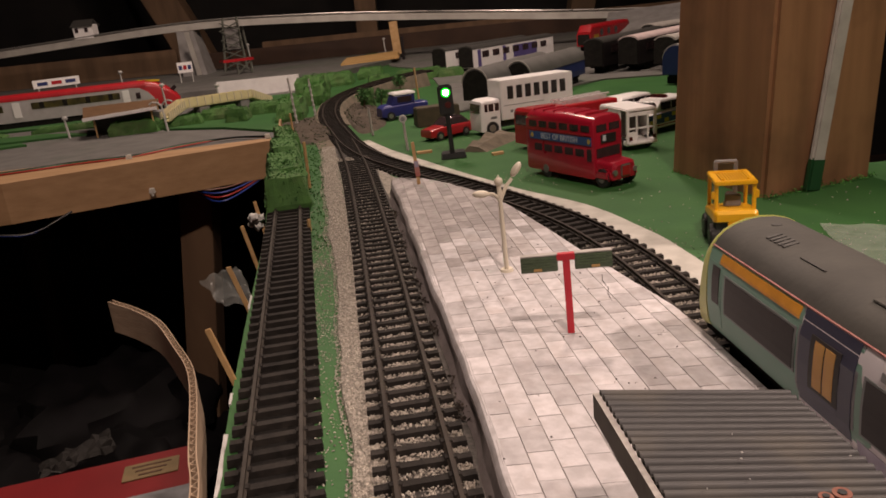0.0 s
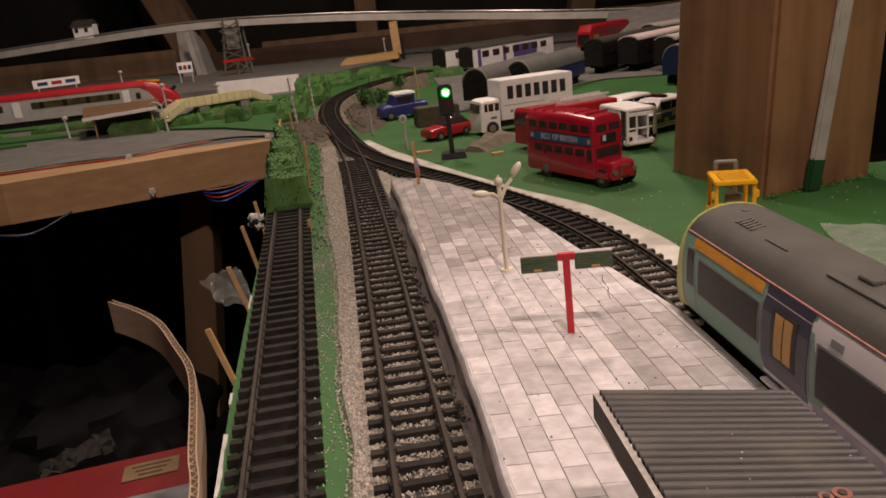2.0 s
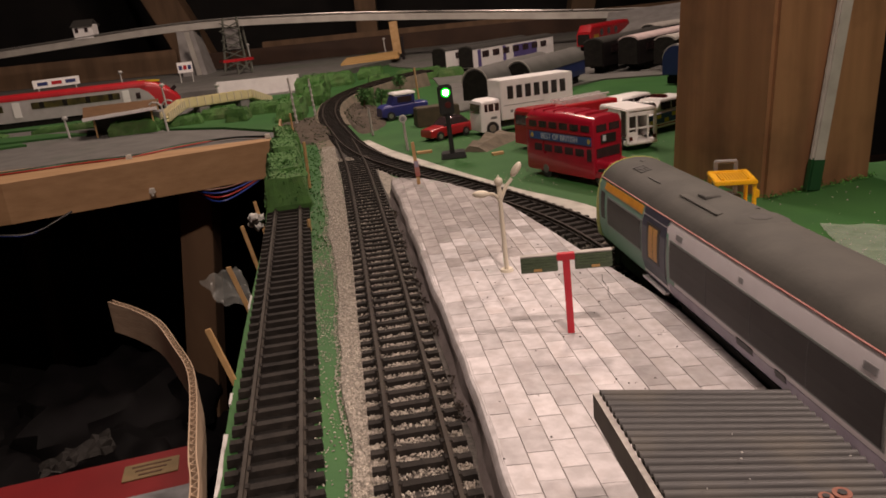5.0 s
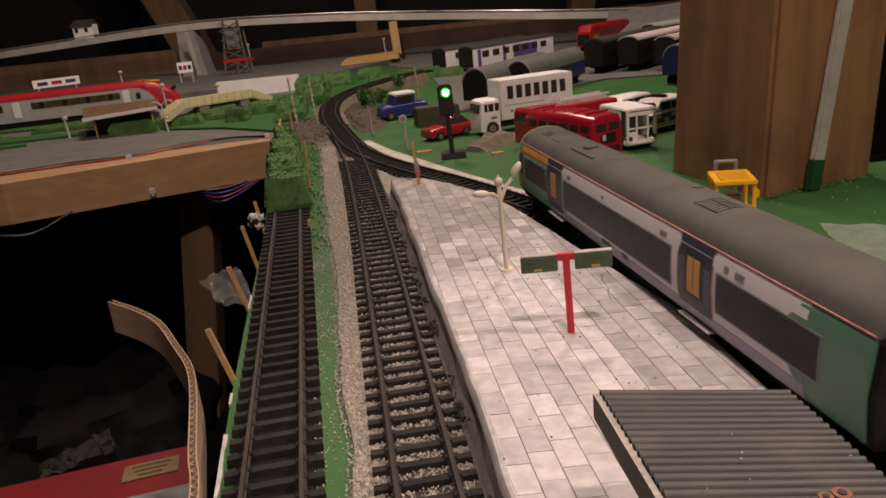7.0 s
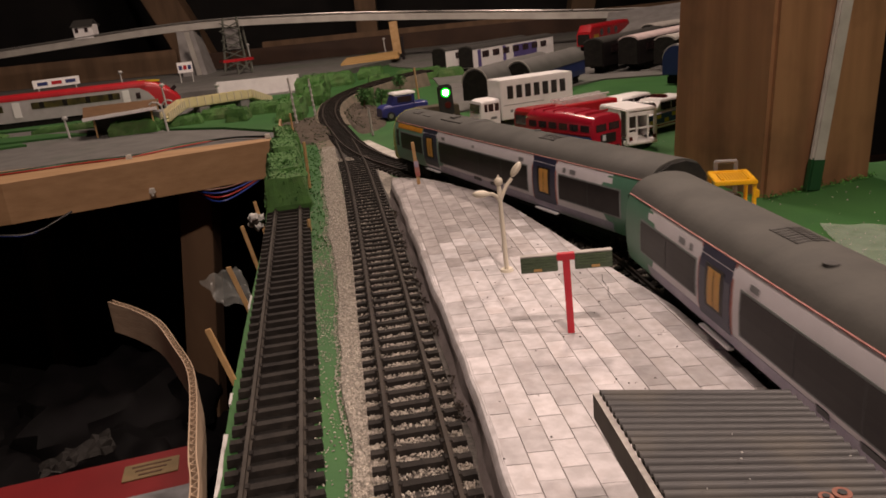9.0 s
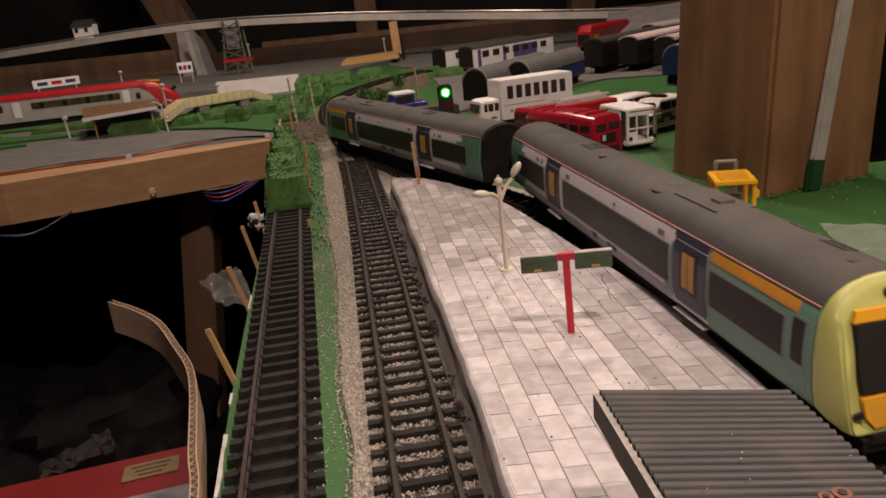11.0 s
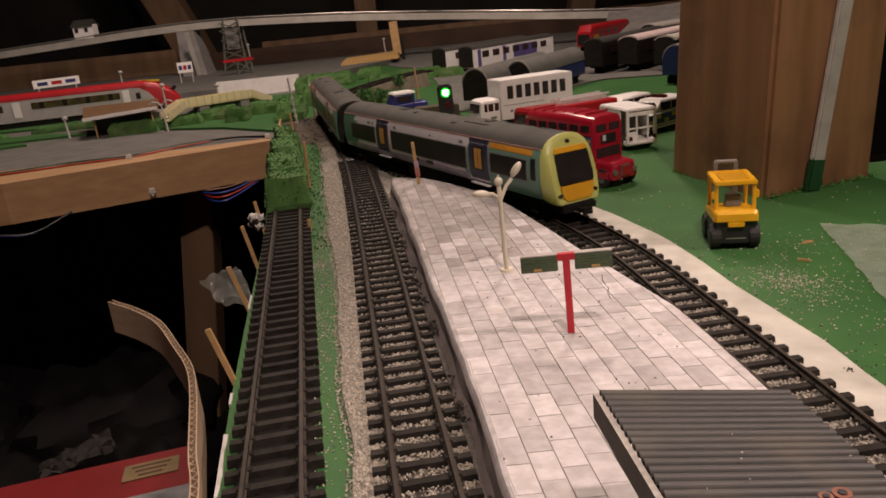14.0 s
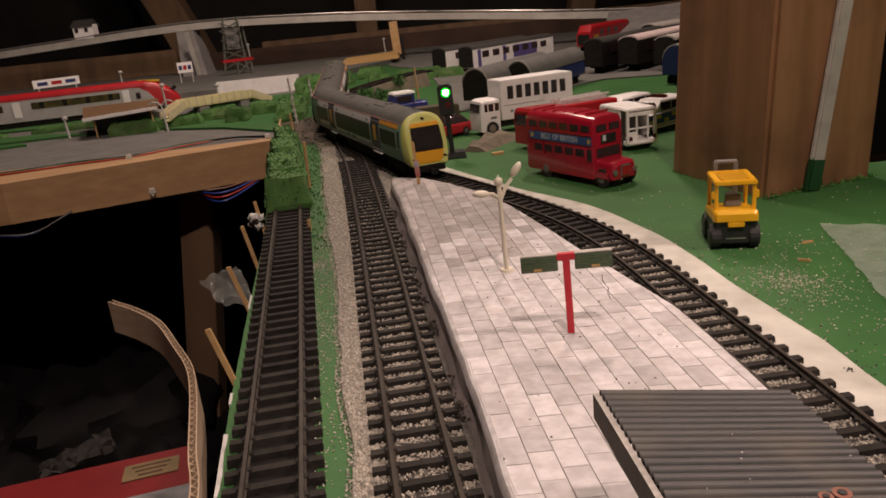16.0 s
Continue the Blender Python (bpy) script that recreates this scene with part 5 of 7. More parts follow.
for side in (-1, 1):
    for y, w in ((-0.0360, 0.0080), (-0.0250, 0.0080)):
        bm = B()
        box(bm, side * 0.0150, y, 0.0262, 0.0008, w, 0.0075)
        part("side_window", bm, GLASS_DARK, body)
    bm = B()
    box(bm, side * 0.0151, 0.014, 0.0195, 0.0006, 0.052, 0.0035)
    part("side_stripe", bm, POLICE_YELLOW, body)
    bm = B()
    wire_run(bm, [(side * 0.006, -0.010, 0.0375), (side * 0.006, 0.046, 0.0375)], 0.0011, 6)
    part("ladder_rail", bm, CLEAR, fire, "clear plastic ladder rail")
for k in range(8):
    bm = B()
    box(bm, 0, -0.008 + k * 0.007, 0.0375, 0.012, 0.0012, 0.0012)
    part("ladder_rung", bm, CLEAR, fire)
bm = B()
box(bm, 0, 0.018, 0.0355, 0.018, 0.050, 0.0036, top=0.9)
part("ladder_bed", bm, CLEAR, fire)
bm = B()
box(bm, 0, -0.0442, 0.0262, 0.0230, 0.0010, 0.0080)
part("windscreen", bm, GLASS_DARK, body)
wheel_set(fire, [(sx * 0.0125, y) for sx in (-1, 1) for y in (-0.0280, 0.0290)], 0.0064, 0.0045)

# open-framed white minibus, its rear to the camera
van = thing("white_minibus", pose(0.1640, 0.6060, 0, 0, 0, 14) @ Matrix.Diagonal((0.92, 0.92, 0.94, 1)), "white die-cast ambulance with its rear doors open", "toy van")
bm = B()
box(bm, 0, 0.0060, 0.0345, 0.0290, 0.0500, 0.0026)
part("roof", bm, WHITE, van, bevel=0.001)
bm = B()
box(bm, 0, 0.0060, 0.0065, 0.0285, 0.0500, 0.0040)
floor_part = part("floor_pan", bm, WHITE, van, bevel=0.0006)
for side in (-1, 1):
    bm = B()
    box(bm, side * 0.0138, 0.0120, 0.0205, 0.0012, 0.0380, 0.0270)
    part("side_panel", bm, WHITE, van)
    bm = B()
    box(bm, side * 0.0133, -0.0185, 0.0205, 0.0022, 0.0022, 0.0270)
    part("door_pillar", bm, WHITE, van)
    bm = B()
    box(bm, side * 0.0146, 0.010, 0.0262, 0.0006, 0.0200, 0.0080)
    part("side_window", bm, GLASS_DARK, van)
bm = B()
for x, z, sx, sz in ((-0.0045, 0.0210, 0.0012, 0.0220), (0.0060, 0.0210, 0.0012, 0.0220), (0.0, 0.0190, 0.0250, 0.0012), (0, 0.0310, 0.0250, 0.0030), (-0.009, 0.0120, 0.0080, 0.0080)):
    box(bm, x, -0.0185, z, sx, 0.0014, sz)
part("rear_frame", bm, WHITE, van, "white open rear door frame")
bm = B()
box(bm, 0, -0.0205, 0.0070, 0.0280, 0.0045, 0.0034)
part("bumper", bm, WHITE, van, bevel=0.001)
bm = B()
box(bm, 0, 0.0150, 0.0180, 0.0230, 0.020, 0.020)
part("interior", bm, GREY_TOY, van)
for x in (-0.0115, 0.0115):
    bm = B()
    box(bm, x, -0.0208, 0.0110, 0.0026, 0.0010, 0.0030)
    part("tail_light", bm, LENS_RED, van)
wheel_set(van, [(sx * 0.0125, y) for sx in (-1, 1) for y in (-0.0080, 0.0220)], 0.0052, 0.0040)

# police car and a white car beside it
for nm, x, y, rz, police in (("police_car", 0.2050, 0.6720, -55, True), ("white_estate_car", 0.1820, 0.7080, -60, False)):
    car = thing(nm, pose(x, y, 0, 0, 0, rz), "white police car with blue and yellow side panels" if police else "white toy car with dark windows", "toy car")
    bm = B()
    body_loft(bm, [(-0.0370, 0.0130, 0.0050, 0.0150, 0.003), (-0.0340, 0.0142, 0.0045, 0.0165, 0.003), (-0.0150, 0.0145, 0.0045, 0.0180, 0.002), (0.0330, 0.0145, 0.0045, 0.0180, 0.002), (0.0365, 0.0135, 0.0050, 0.0160, 0.003)])
    body = part("body", bm, WHITE, car, smooth=True)
    bm = B()
    body_loft(bm, [(-0.0170, 0.0130, 0.0170, 0.0182, 0.0005), (-0.0080, 0.0120, 0.0170, 0.0285, 0.003), (0.0280, 0.0120, 0.0170, 0.0285, 0.003), (0.0355, 0.0128, 0.0170, 0.0190, 0.0005)])
    cabin = part("cabin", bm, WHITE, car, smooth=True)
    for side in (-1, 1):
        for yy, w in ((-0.0020, 0.0130), (0.0130, 0.0130), (0.0255, 0.0080)):
            bm = B()
            box(bm, side * 0.0125, yy, 0.0226, 0.0012, w, 0.0068, rx=0, ry=-side * 5)
            part("side_window", bm, GLASS_DARK, cabin)
        if police:
            bm = B()
            box(bm, side * 0.0146, 0.0020, 0.0126, 0.0005, 0.0660, 0.0084)
            band = part("side_panel", bm, POLICE_BLUE, body, "navy blue side band")
            for k in range(6):
                bm = B()
                box(bm, side * 0.0149, -0.0250 + k * 0.0105, 0.0145 if k % 2 else 0.0106, 0.0005, 0.0056, 0.0034)
                part("yellow_check", bm, POLICE_YELLOW, band)
            bm = B()
            box(bm, side * 0.0147, 0.0020, 0.0068, 0.0005, 0.0660, 0.0007)
            part("red_line", bm, EXPRESS_RED, body)
    bm = B()
    box(bm, 0, -0.0130, 0.0230, 0.0215, 0.0012, 0.0110, rx=42)
    part("windscreen", bm, GLASS_DARK, cabin)
    if police:
        bm = B()
        box(bm, 0, 0.004, 0.0298, 0.0180, 0.0050, 0.0028, top=0.85)
        part("light_bar", bm, LENS_RED, cabin, "red roof light bar", bevel=0.0006)
    wheel_set(car, [(sx * 0.0128, yy) for sx in (-1, 1) for yy in (-0.0220, 0.0220)], 0.0054, 0.0036)

# small red car and a blue pickup behind the signal
car = thing("red_car", pose(0.0160, 0.7420, 0, 0, 0, -55), "small red toy car beside the lorry", "toy car")
bm = B()
body_loft(bm, [(-0.0260, 0.0090, 0.0040, 0.0115, 0.003), (-0.0100, 0.0105, 0.0038, 0.0135, 0.003), (0.0240, 0.0105, 0.0038, 0.0135, 0.003), (0.0270, 0.0095, 0.0042, 0.0120, 0.002)])
part("body", bm, RED_FIRE, car, smooth=True)
bm = B()
body_loft(bm, [(-0.0100, 0.0095, 0.0125, 0.0135, 0.0005), (-0.0030, 0.0088, 0.0125, 0.0205, 0.003), (0.0150, 0.0088, 0.0125, 0.0205, 0.003), (0.0220, 0.0095, 0.0125, 0.0135, 0.0005)])
part("cabin", bm, GLASS_DARK, car, smooth=True)
wheel_set(car, [(sx * 0.0095, yy) for sx in (-1, 1) for yy in (-0.0160, 0.0160)], 0.0045, 0.0030)
car = thing("blue_pickup", pose(-0.0330, 0.9150, 0, 0, 0, -70), "blue toy pickup truck with a white roof", "toy truck")
bm = B()
body_loft(bm, [(-0.0290, 0.0110, 0.0050, 0.0150, 0.003), (-0.0240, 0.0120, 0.0045, 0.0180, 0.003), (0.0300, 0.0120, 0.0045, 0.0180, 0.002)])
part("body", bm, POLICE_BLUE, car, smooth=True)
bm = B()
body_loft(bm, [(-0.0160, 0.0110, 0.0170, 0.0190, 0.001), (-0.0110, 0.0108, 0.0170, 0.0290, 0.002), (0.0140, 0.0108, 0.0170, 0.0290, 0.002)])
part("cabin", bm, POLICE_BLUE, car, smooth=True)
bm = B()
box(bm, 0, 0.002, 0.0302, 0.0235, 0.0290, 0.0030, top=0.92)
part("roof", bm, WHITE, car, bevel=0.0008)
for side in (-1, 1):
    bm = B()
    box(bm, side * 0.0110, 0.001, 0.0235, 0.0010, 0.0180, 0.0065)
    part("side_window", bm, GLASS_DARK, car)
wheel_set(car, [(sx * 0.0105, yy) for sx in (-1, 1) for yy in (-0.0180, 0.0180)], 0.0056, 0.0036)
# dark open wagon body lying behind the signal
bm = B()
box(bm, 0, 0, 0.0105, 0.050, 0.022, 0.021, top=0.96)
solo("wagon_load", bm, WAGON_BROWN, "dark brown model wagon standing behind the signal", "wagon", pose(0.0080, 0.835, 0, 0, 0, 12), bevel=0.001)

# ---- yellow forklift, its rear to the camera ----
fork = thing("forklift_truck", pose(0.1435, 0.3490, 0, 0, 0, -11) @ Matrix.Diagonal((0.88, 0.88, 0.89, 1)), "yellow and black plastic forklift truck on the green board", "toy forklift")
bm = B()
box(bm, 0, 0.001, 0.0098, 0.0240, 0.0305, 0.0136, top=0.95)
part("chassis", bm, BLACK, fork, bevel=0.0012)
bm = B()
body_loft(bm, [(-0.0158, 0.0102, 0.0165, 0.0205, 0.0015), (-0.0138, 0.0116, 0.0160, 0.0222, 0.002), (-0.0060, 0.0116, 0.0160, 0.0222, 0.002), (0.0130, 0.0116, 0.0150, 0.0190, 0.002)])
body = part("body", bm, YELLOW, fork, "yellow counterweight body", smooth=True)
bm = B()
box(bm, 0, -0.0152, 0.0148, 0.0085, 0.0016, 0.0030)
part("tow_block", bm, YELLOW, body, bevel=0.0003)
bm = B()
box(bm, 0, -0.0138, 0.0065, 0.0110, 0.0010, 0.0006)
part("axle_bar", bm, CHROME, fork)
for x in (-0.0098, 0.0098):
    for y in (-0.0100, 0.0110):
        bm = B()
        box(bm, x, y, 0.0265, 0.0020, 0.0022, 0.0190)
        part("cage_post", bm, YELLOW, fork, bevel=0.0004)
    bm = B()
    box(bm, x * 1.16, -0.0100, 0.0300, 0.0020, 0.0024, 0.0045)
    part("rear_light", bm, YELLOW, fork, bevel=0.0006)
roof = None
bm = B()
for x, y, sx, sy in ((0, -0.0110, 0.0220, 0.0028), (0, 0.0125, 0.0220, 0.0028), (-0.0096, 0.0008, 0.0028, 0.0240), (0.0096, 0.0008, 0.0028, 0.0240)):
    box(bm, x, y, 0.0368, sx, sy, 0.0024)
roof = part("roof_frame", bm, YELLOW, fork, bevel=0.0004)
for k in range(11):
    bm = B()
    box(bm, -0.0078 + k * 0.00156, 0.0008, 0.0371, 0.0008, 0.0200, 0.0014)
    part("roof_slat", bm, YELLOW, roof)
for x in (-0.0065, 0.0065):
    bm = B()
    box(bm, x, -0.0095, 0.0384, 0.0014, 0.0014, 0.0014)
    part("roof_lug", bm, YELLOW, roof)
bm = B()
box(bm, 0, -0.002, 0.0215, 0.0090, 0.0060, 0.0070, top=0.9)
box(bm, 0, -0.0045, 0.0255, 0.0085, 0.0020, 0.0070)
part("seat", bm, GREY_TOY, fork, "grey driver's seat", bevel=0.0006)
bm = B()
tube(bm, (0, 0.006, 0.017), (0, 0.003, 0.026), 0.0006, n=6)
tube(bm, (0, 0.0032, 0.0260), (0, 0.0028, 0.0266), 0.0030, n=12)
part("steering_wheel", bm, GREY_TOY, fork)
for x in (-0.0055, 0.0055):
    bm = B()
    box(bm, x, 0.0180, 0.0225, 0.0022, 0.0022, 0.0390)
    part("mast_rail", bm, GREY_TOY, fork)
    bm = B()
    box(bm, x, 0.0300, 0.0040, 0.0030, 0.0220, 0.0010)
    part("fork_tine", bm, GREY_TOY, fork)
bm = B()
tube(bm, (-0.0060, 0.0180, 0.0420), (0.0060, 0.0180, 0.0420), 0.0012, n=8)
part("mast_head", bm, GREY_TOY, fork)
wheel_set(fork, [(sx * 0.0100, y) for sx in (-1, 1) for y in (-0.0085, 0.0110)], 0.0070, 0.0056, BLACK)


# ---- edge of the boards: sticks, cardboard, wires ----
for k, (x, y, tilt_x, tilt_y, h) in enumerate(((-0.0835, 0.2520, -5, -17, 0.0245), (-0.0960, 0.3300, 0, -14, 0.0230), (-0.1085, 0.4050, 0, -10, 0.0220), (-0.1165, 0.4700, 0, -8, 0.0200),
                                               (-0.0990, 0.5690, 4, -1, 0.0400), (-0.0815, 0.4450, 0, 2, 0.0110), (-0.1560, 0.8460, 0, -2, 0.0300))):
    bm = B()
    box(bm, 0, 0, h / 2 - 0.006, 0.0022, 0.0014, h + 0.006)
    solo("wooden_stick", bm, STICK, "thin upright wooden stick pinned to the board edge", "stick", pose(x, y, 0.0, tilt_x, tilt_y, 10 * k), group="edge sticks", bevel=0.0002)

# curved corrugated cardboard guard
top = spline([(-0.1704, 0.3533), (-0.1516, 0.3374), (-0.1341, 0.3180), (-0.1174, 0.2900), (-0.1044, 0.2664), (-0.0958, 0.2422), (-0.0850, 0.2041), (-0.0775, 0.1797), (-0.0660, 0.12), (-0.060, 0.02)], 8)
guard = thing("cardboard_guard", Matrix(), "curved strip of brown corrugated cardboard beside the board", "cardboard")
for off, nm in ((-0.0012, "outer_liner"), (0.0012, "inner_liner")):
    bm = B()
    rings = []
    for i, p in enumerate(top):
        d = top[min(i + 1, len(top) - 1)] - top[max(i - 1, 0)]
        d /= np.linalg.norm(d)
        n = np.array([d[1], -d[0]])
        a, b = p + n * (off - 0.0002), p + n * (off + 0.0002)
        rings.append([(*a, -0.0165), (*b, -0.0165), (*b, 0.0), (*a, 0.0)])
    loft(bm, rings)
    part(nm, bm, BROWN_CARD, guard)
bm = B()
L = np.r_[0, np.cumsum(np.hypot(*np.diff(top, axis=0).T))]
rings = []
for s in np.arange(0, L[-1], 0.0006):
    p = np.array([np.interp(s, L, top[:, 0]), np.interp(s, L, top[:, 1])])
    q = np.array([np.interp(s + 0.003, L, top[:, 0]), np.interp(s + 0.003, L, top[:, 1])])
    d = (q - p) / max(1e-6, np.linalg.norm(q - p))
    n = np.array([d[1], -d[0]])
    c = p + n * 0.00095 * math.sin(s * 2 * math.pi / 0.0042)
    a, b = c - n * 0.00015, c + n * 0.00015
    rings.append([(*a, -0.0163), (*b, -0.0163), (*b, -0.0003), (*a, -0.0003)])
loft(bm, rings)
part("fluting", bm, BROWN_CARD, guard)
# a wooden bracket under the board carries it
bm = B()
box(bm, -0.062, 0.05, -0.020, 0.030, 0.12, 0.012)
solo("bracket", bm, OLD, "rough timber bracket under the board edge", "bracket", kind="structure")

# crumpled clear bag hanging on the edge, and a wad of cotton
rng = random.Random(9)


def crumple(bm, corners, nx, ny, amp, seed):
    a, b, c, d = [Vector(v) for v in corners]
    rows = []
    for j in range(ny + 1):
        row = []
        for i in range(nx + 1):
            u, v = i / nx, j / ny
            p = (a * (1 - u) + b * u) * (1 - v) + (d * (1 - u) + c * u) * v
            q = p * 160
            p = p + Vector((noise.noise(q + Vector((seed, 0, 0))) * 0.4, noise.noise(q + Vector((0, seed, 0))) * 0.4, abs(noise.noise(q + Vector((0, 0, seed)))))) * amp
            row.append(p)
        rows.append(row)
    loft(bm, rows, caps=False, closed=False)


bm = B()
crumple(bm, [(-0.1411, 0.402, -0.011), (-0.1193, 0.404, -0.006), (-0.1095, 0.398, -0.027), (-0.1279, 0.396, -0.027)], 16, 14, 0.005, 3.3)
solo("plastic_scrap", bm, BAG_FILM, "crumpled scrap of clear plastic hung on the board edge", "plastic scrap")
bm = B()
crumple(bm, [(0.1938, 0.3593, 0.001), (0.335, 0.285, 0.004), (0.250, 0.190, 0.003), (0.166, 0.250, 0.001)], 40, 40, 0.0022, 8.1)
solo("plastic_bag", bm, BAG_FILM, "clear polythene bag lying flat on the green board", "plastic bag")
bm = B()
for k in range(5):
    ball(bm, (-0.118 + rng.uniform(-0.003, 0.003), 0.468 + rng.uniform(-0.006, 0.006), 0.001 + k * 0.0018), 0.0032, rng.uniform(0.7, 1.1), rng.uniform(0.8, 1.2), 0.8)
for v in bm.verts:
    v.co += Vector((noise.noise(v.co * 700), noise.noise(v.co * 700 + Vector((5, 0, 0))), noise.noise(v.co * 700 + Vector((0, 5, 0))))) * 0.0022
solo("cotton_wad", bm, PALE_CARD, "small dirty white wad of tissue on the board edge", "tissue", smooth=True)

# wires along the western fascia
for mat, dz, lab in ((WIRE_RED, 0.0, "red"), (WIRE_BLACK, 0.0012, "black"), (WIRE_GREEN, 0.0006, "green")):
    bm = B()
    k = dz * 900
    pts = spline([(-1.6, 0.545 + dz), (-0.72, 0.705), (-0.452, 0.772 + dz * 3), (-0.390, 0.792 + k * 0.006), (-0.327, 0.806), (-0.284, 0.845 + k * 0.007), (-0.232, 0.872 - k * 0.005), (-0.186, 0.850)], 8)
    wire_run(bm, [(x, y, 0.0024 + dz) for x, y in pts], 0.0010)
    solo("layout_wire", bm, mat, lab + " insulated wire clipped along the pine batten", "wire", group="wires on the batten", smooth=True)
for k, (mat, lab) in enumerate(((WIRE_BROWN, "brown"), (WIRE_BLUE, "blue"), (WIRE_RED, "red"), (WIRE_BLUE, "blue"))):
    bm = B()
    pts = spline([(-0.305, 0.815, -0.030), (-0.27, 0.80 + k * 0.006, -0.038 - 0.003 * k), (-0.235, 0.805 - 0.004 * k, -0.042 - 0.004 * k), (-0.20, 0.825, -0.036 - 0.002 * k), (-0.165, 0.845, -0.020)], 8)
    wire_run(bm, pts, 0.0010)
    solo("layout_wire", bm, mat, lab + " insulated wire drooping under the batten", "wire", group="wires under the batten", smooth=True)
for mat, dz in ((WIRE_BLUE, 0.0), (WIRE_BLACK, 0.004)):
    bm = B()
    wire_run(bm, spline([(-0.60, 0.66, -0.036), (-0.47, 0.695, -0.040 - dz), (-0.43, 0.700, -0.045), (-0.40, 0.71, -0.048), (-0.37, 0.735, -0.036)], 8), 0.0012)
    solo("layout_wire", bm, mat, "insulated wire hanging under the batten", "wire", group="wires under the batten", smooth=True)
for x, y, z in ((-0.3275, 0.800, 0.003), (-0.2990, 0.770, -0.030), (-0.186, 0.846, 0.004)):
    bm = B()
    box(bm, 0, 0, 0, 0.0065, 0.005, 0.0055, top=0.8)
    tube(bm, (0, -0.0026, -0.003), (0, -0.0026, -0.0055), 0.0016, n=8)
    solo("cable_clip", bm, CLIP_WHITE, "white plastic cable clip on the pine batten", "cable clip", pose(x, y, z, 0, 0, 15), group="cable clips", bevel=0.0006)

# ---- dark space under the boards ----
bm = B()
loft(bm, [[(-0.309 + dx + (z + 0.083) * 0.154, 0.86 + dy, z) for dx, dy in ((0, 0), (0.039, 0), (0.039, 0.04), (0, 0.04))] for z in (-0.805, -0.4, -0.014)])
solo("support_leg", bm, OLD, "rough sawn timber leg under the boards", "leg", bevel=0.001)
bm = B()
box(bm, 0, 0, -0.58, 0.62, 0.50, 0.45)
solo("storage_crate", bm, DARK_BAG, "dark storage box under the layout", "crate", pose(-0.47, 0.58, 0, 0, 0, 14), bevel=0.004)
redbox = thing("model_box", pose(-0.322, 0.405, -0.355, 0, 0, 14), "red cardboard model box with a pale printed label", "box")
bm = B()
box(bm, 0, 0, 0.0775, 0.26, 0.22, 0.155)
part("carton", bm, RED_BOX, redbox, bevel=0.002)
bm = B()
box(bm, 0.098, 0.084, 0.1557, 0.042, 0.022, 0.0008)
part("printed_label", bm, BOX_LABEL, redbox, "tan printed label")
for k in range(3):
    bm = B()
    box(bm, 0.098, 0.090 - k * 0.006, 0.1563, 0.030 - k * 0.006, 0.002, 0.0004)
    part("text_bar", bm, BROWN_PLASTIC, redbox)
bm = B()
box(bm, 0.105, 0.020, 0.1557, 0.050, 0.06, 0.0008)
part("picture_panel", bm, GREY_PART, redbox)
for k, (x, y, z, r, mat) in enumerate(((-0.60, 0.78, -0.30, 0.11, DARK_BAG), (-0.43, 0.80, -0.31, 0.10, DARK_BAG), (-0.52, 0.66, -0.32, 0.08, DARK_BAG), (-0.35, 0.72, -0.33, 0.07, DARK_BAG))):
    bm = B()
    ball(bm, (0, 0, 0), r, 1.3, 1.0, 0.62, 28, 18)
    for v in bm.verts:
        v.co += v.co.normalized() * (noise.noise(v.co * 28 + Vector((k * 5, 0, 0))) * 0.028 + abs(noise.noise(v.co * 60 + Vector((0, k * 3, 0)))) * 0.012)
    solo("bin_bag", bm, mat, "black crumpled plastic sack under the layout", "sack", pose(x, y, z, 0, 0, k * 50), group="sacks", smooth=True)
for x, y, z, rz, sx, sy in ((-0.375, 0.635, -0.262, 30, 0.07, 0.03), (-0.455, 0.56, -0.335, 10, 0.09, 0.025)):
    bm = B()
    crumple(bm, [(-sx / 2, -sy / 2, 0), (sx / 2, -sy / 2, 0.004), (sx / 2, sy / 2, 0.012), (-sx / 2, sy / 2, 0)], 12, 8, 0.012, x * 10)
    solo("paper_scrap", bm, PAPER_SHADED, "crumpled grey-brown paper on the dark sacks, darkened for under-board shade", "paper", pose(x, y, z, 0, 0, rz), group="paper scraps")


# ---- hedges and scenic foam ----
def hedge(name, blocks, label, bright=False, n=900, z0=0.0):
    rng = random.Random(len(label) * 7 + n)
    h = thing(name, Matrix(), label, "hedge")
    for b in blocks:
        bm = B()
        foam(bm, *b[:5], rng, b[5], z0=z0)
        part("foam_core", bm, FLOCK_BODY, h)
    bm = B()

    def place(r):
        cx, cy, sx, sy, hh, rz = r.choice(blocks)
        m = pose(cx, cy, z0, 0, 0, rz)
        f = r.random()
        g = 1 - 0.2 * f * f
        if r.random() < 0.45:
            v = Vector((r.uniform(-1, 1) * sx / 2 * 0.85, r.uniform(-1, 1) * sy / 2 * 0.85, hh * r.uniform(0.97, 1.08)))
        else:
            e = r.randrange(4)
            u = r.uniform(-1, 1)
            x, y = ((u, -1), (1, u), (u, 1), (-1, u))[e]
            v = Vector((x * sx / 2 * g * 1.03, y * sy / 2 * g * 1.03, f * hh))
        return m @ v
    flakes(bm, place, n, 0.0005, 0.0012, rng)
    ob = part("flock_leaves", bm, FLOCK_BRIGHT if bright else FLOCK, h)
    tagged(ob, kind="stuff")
    return h


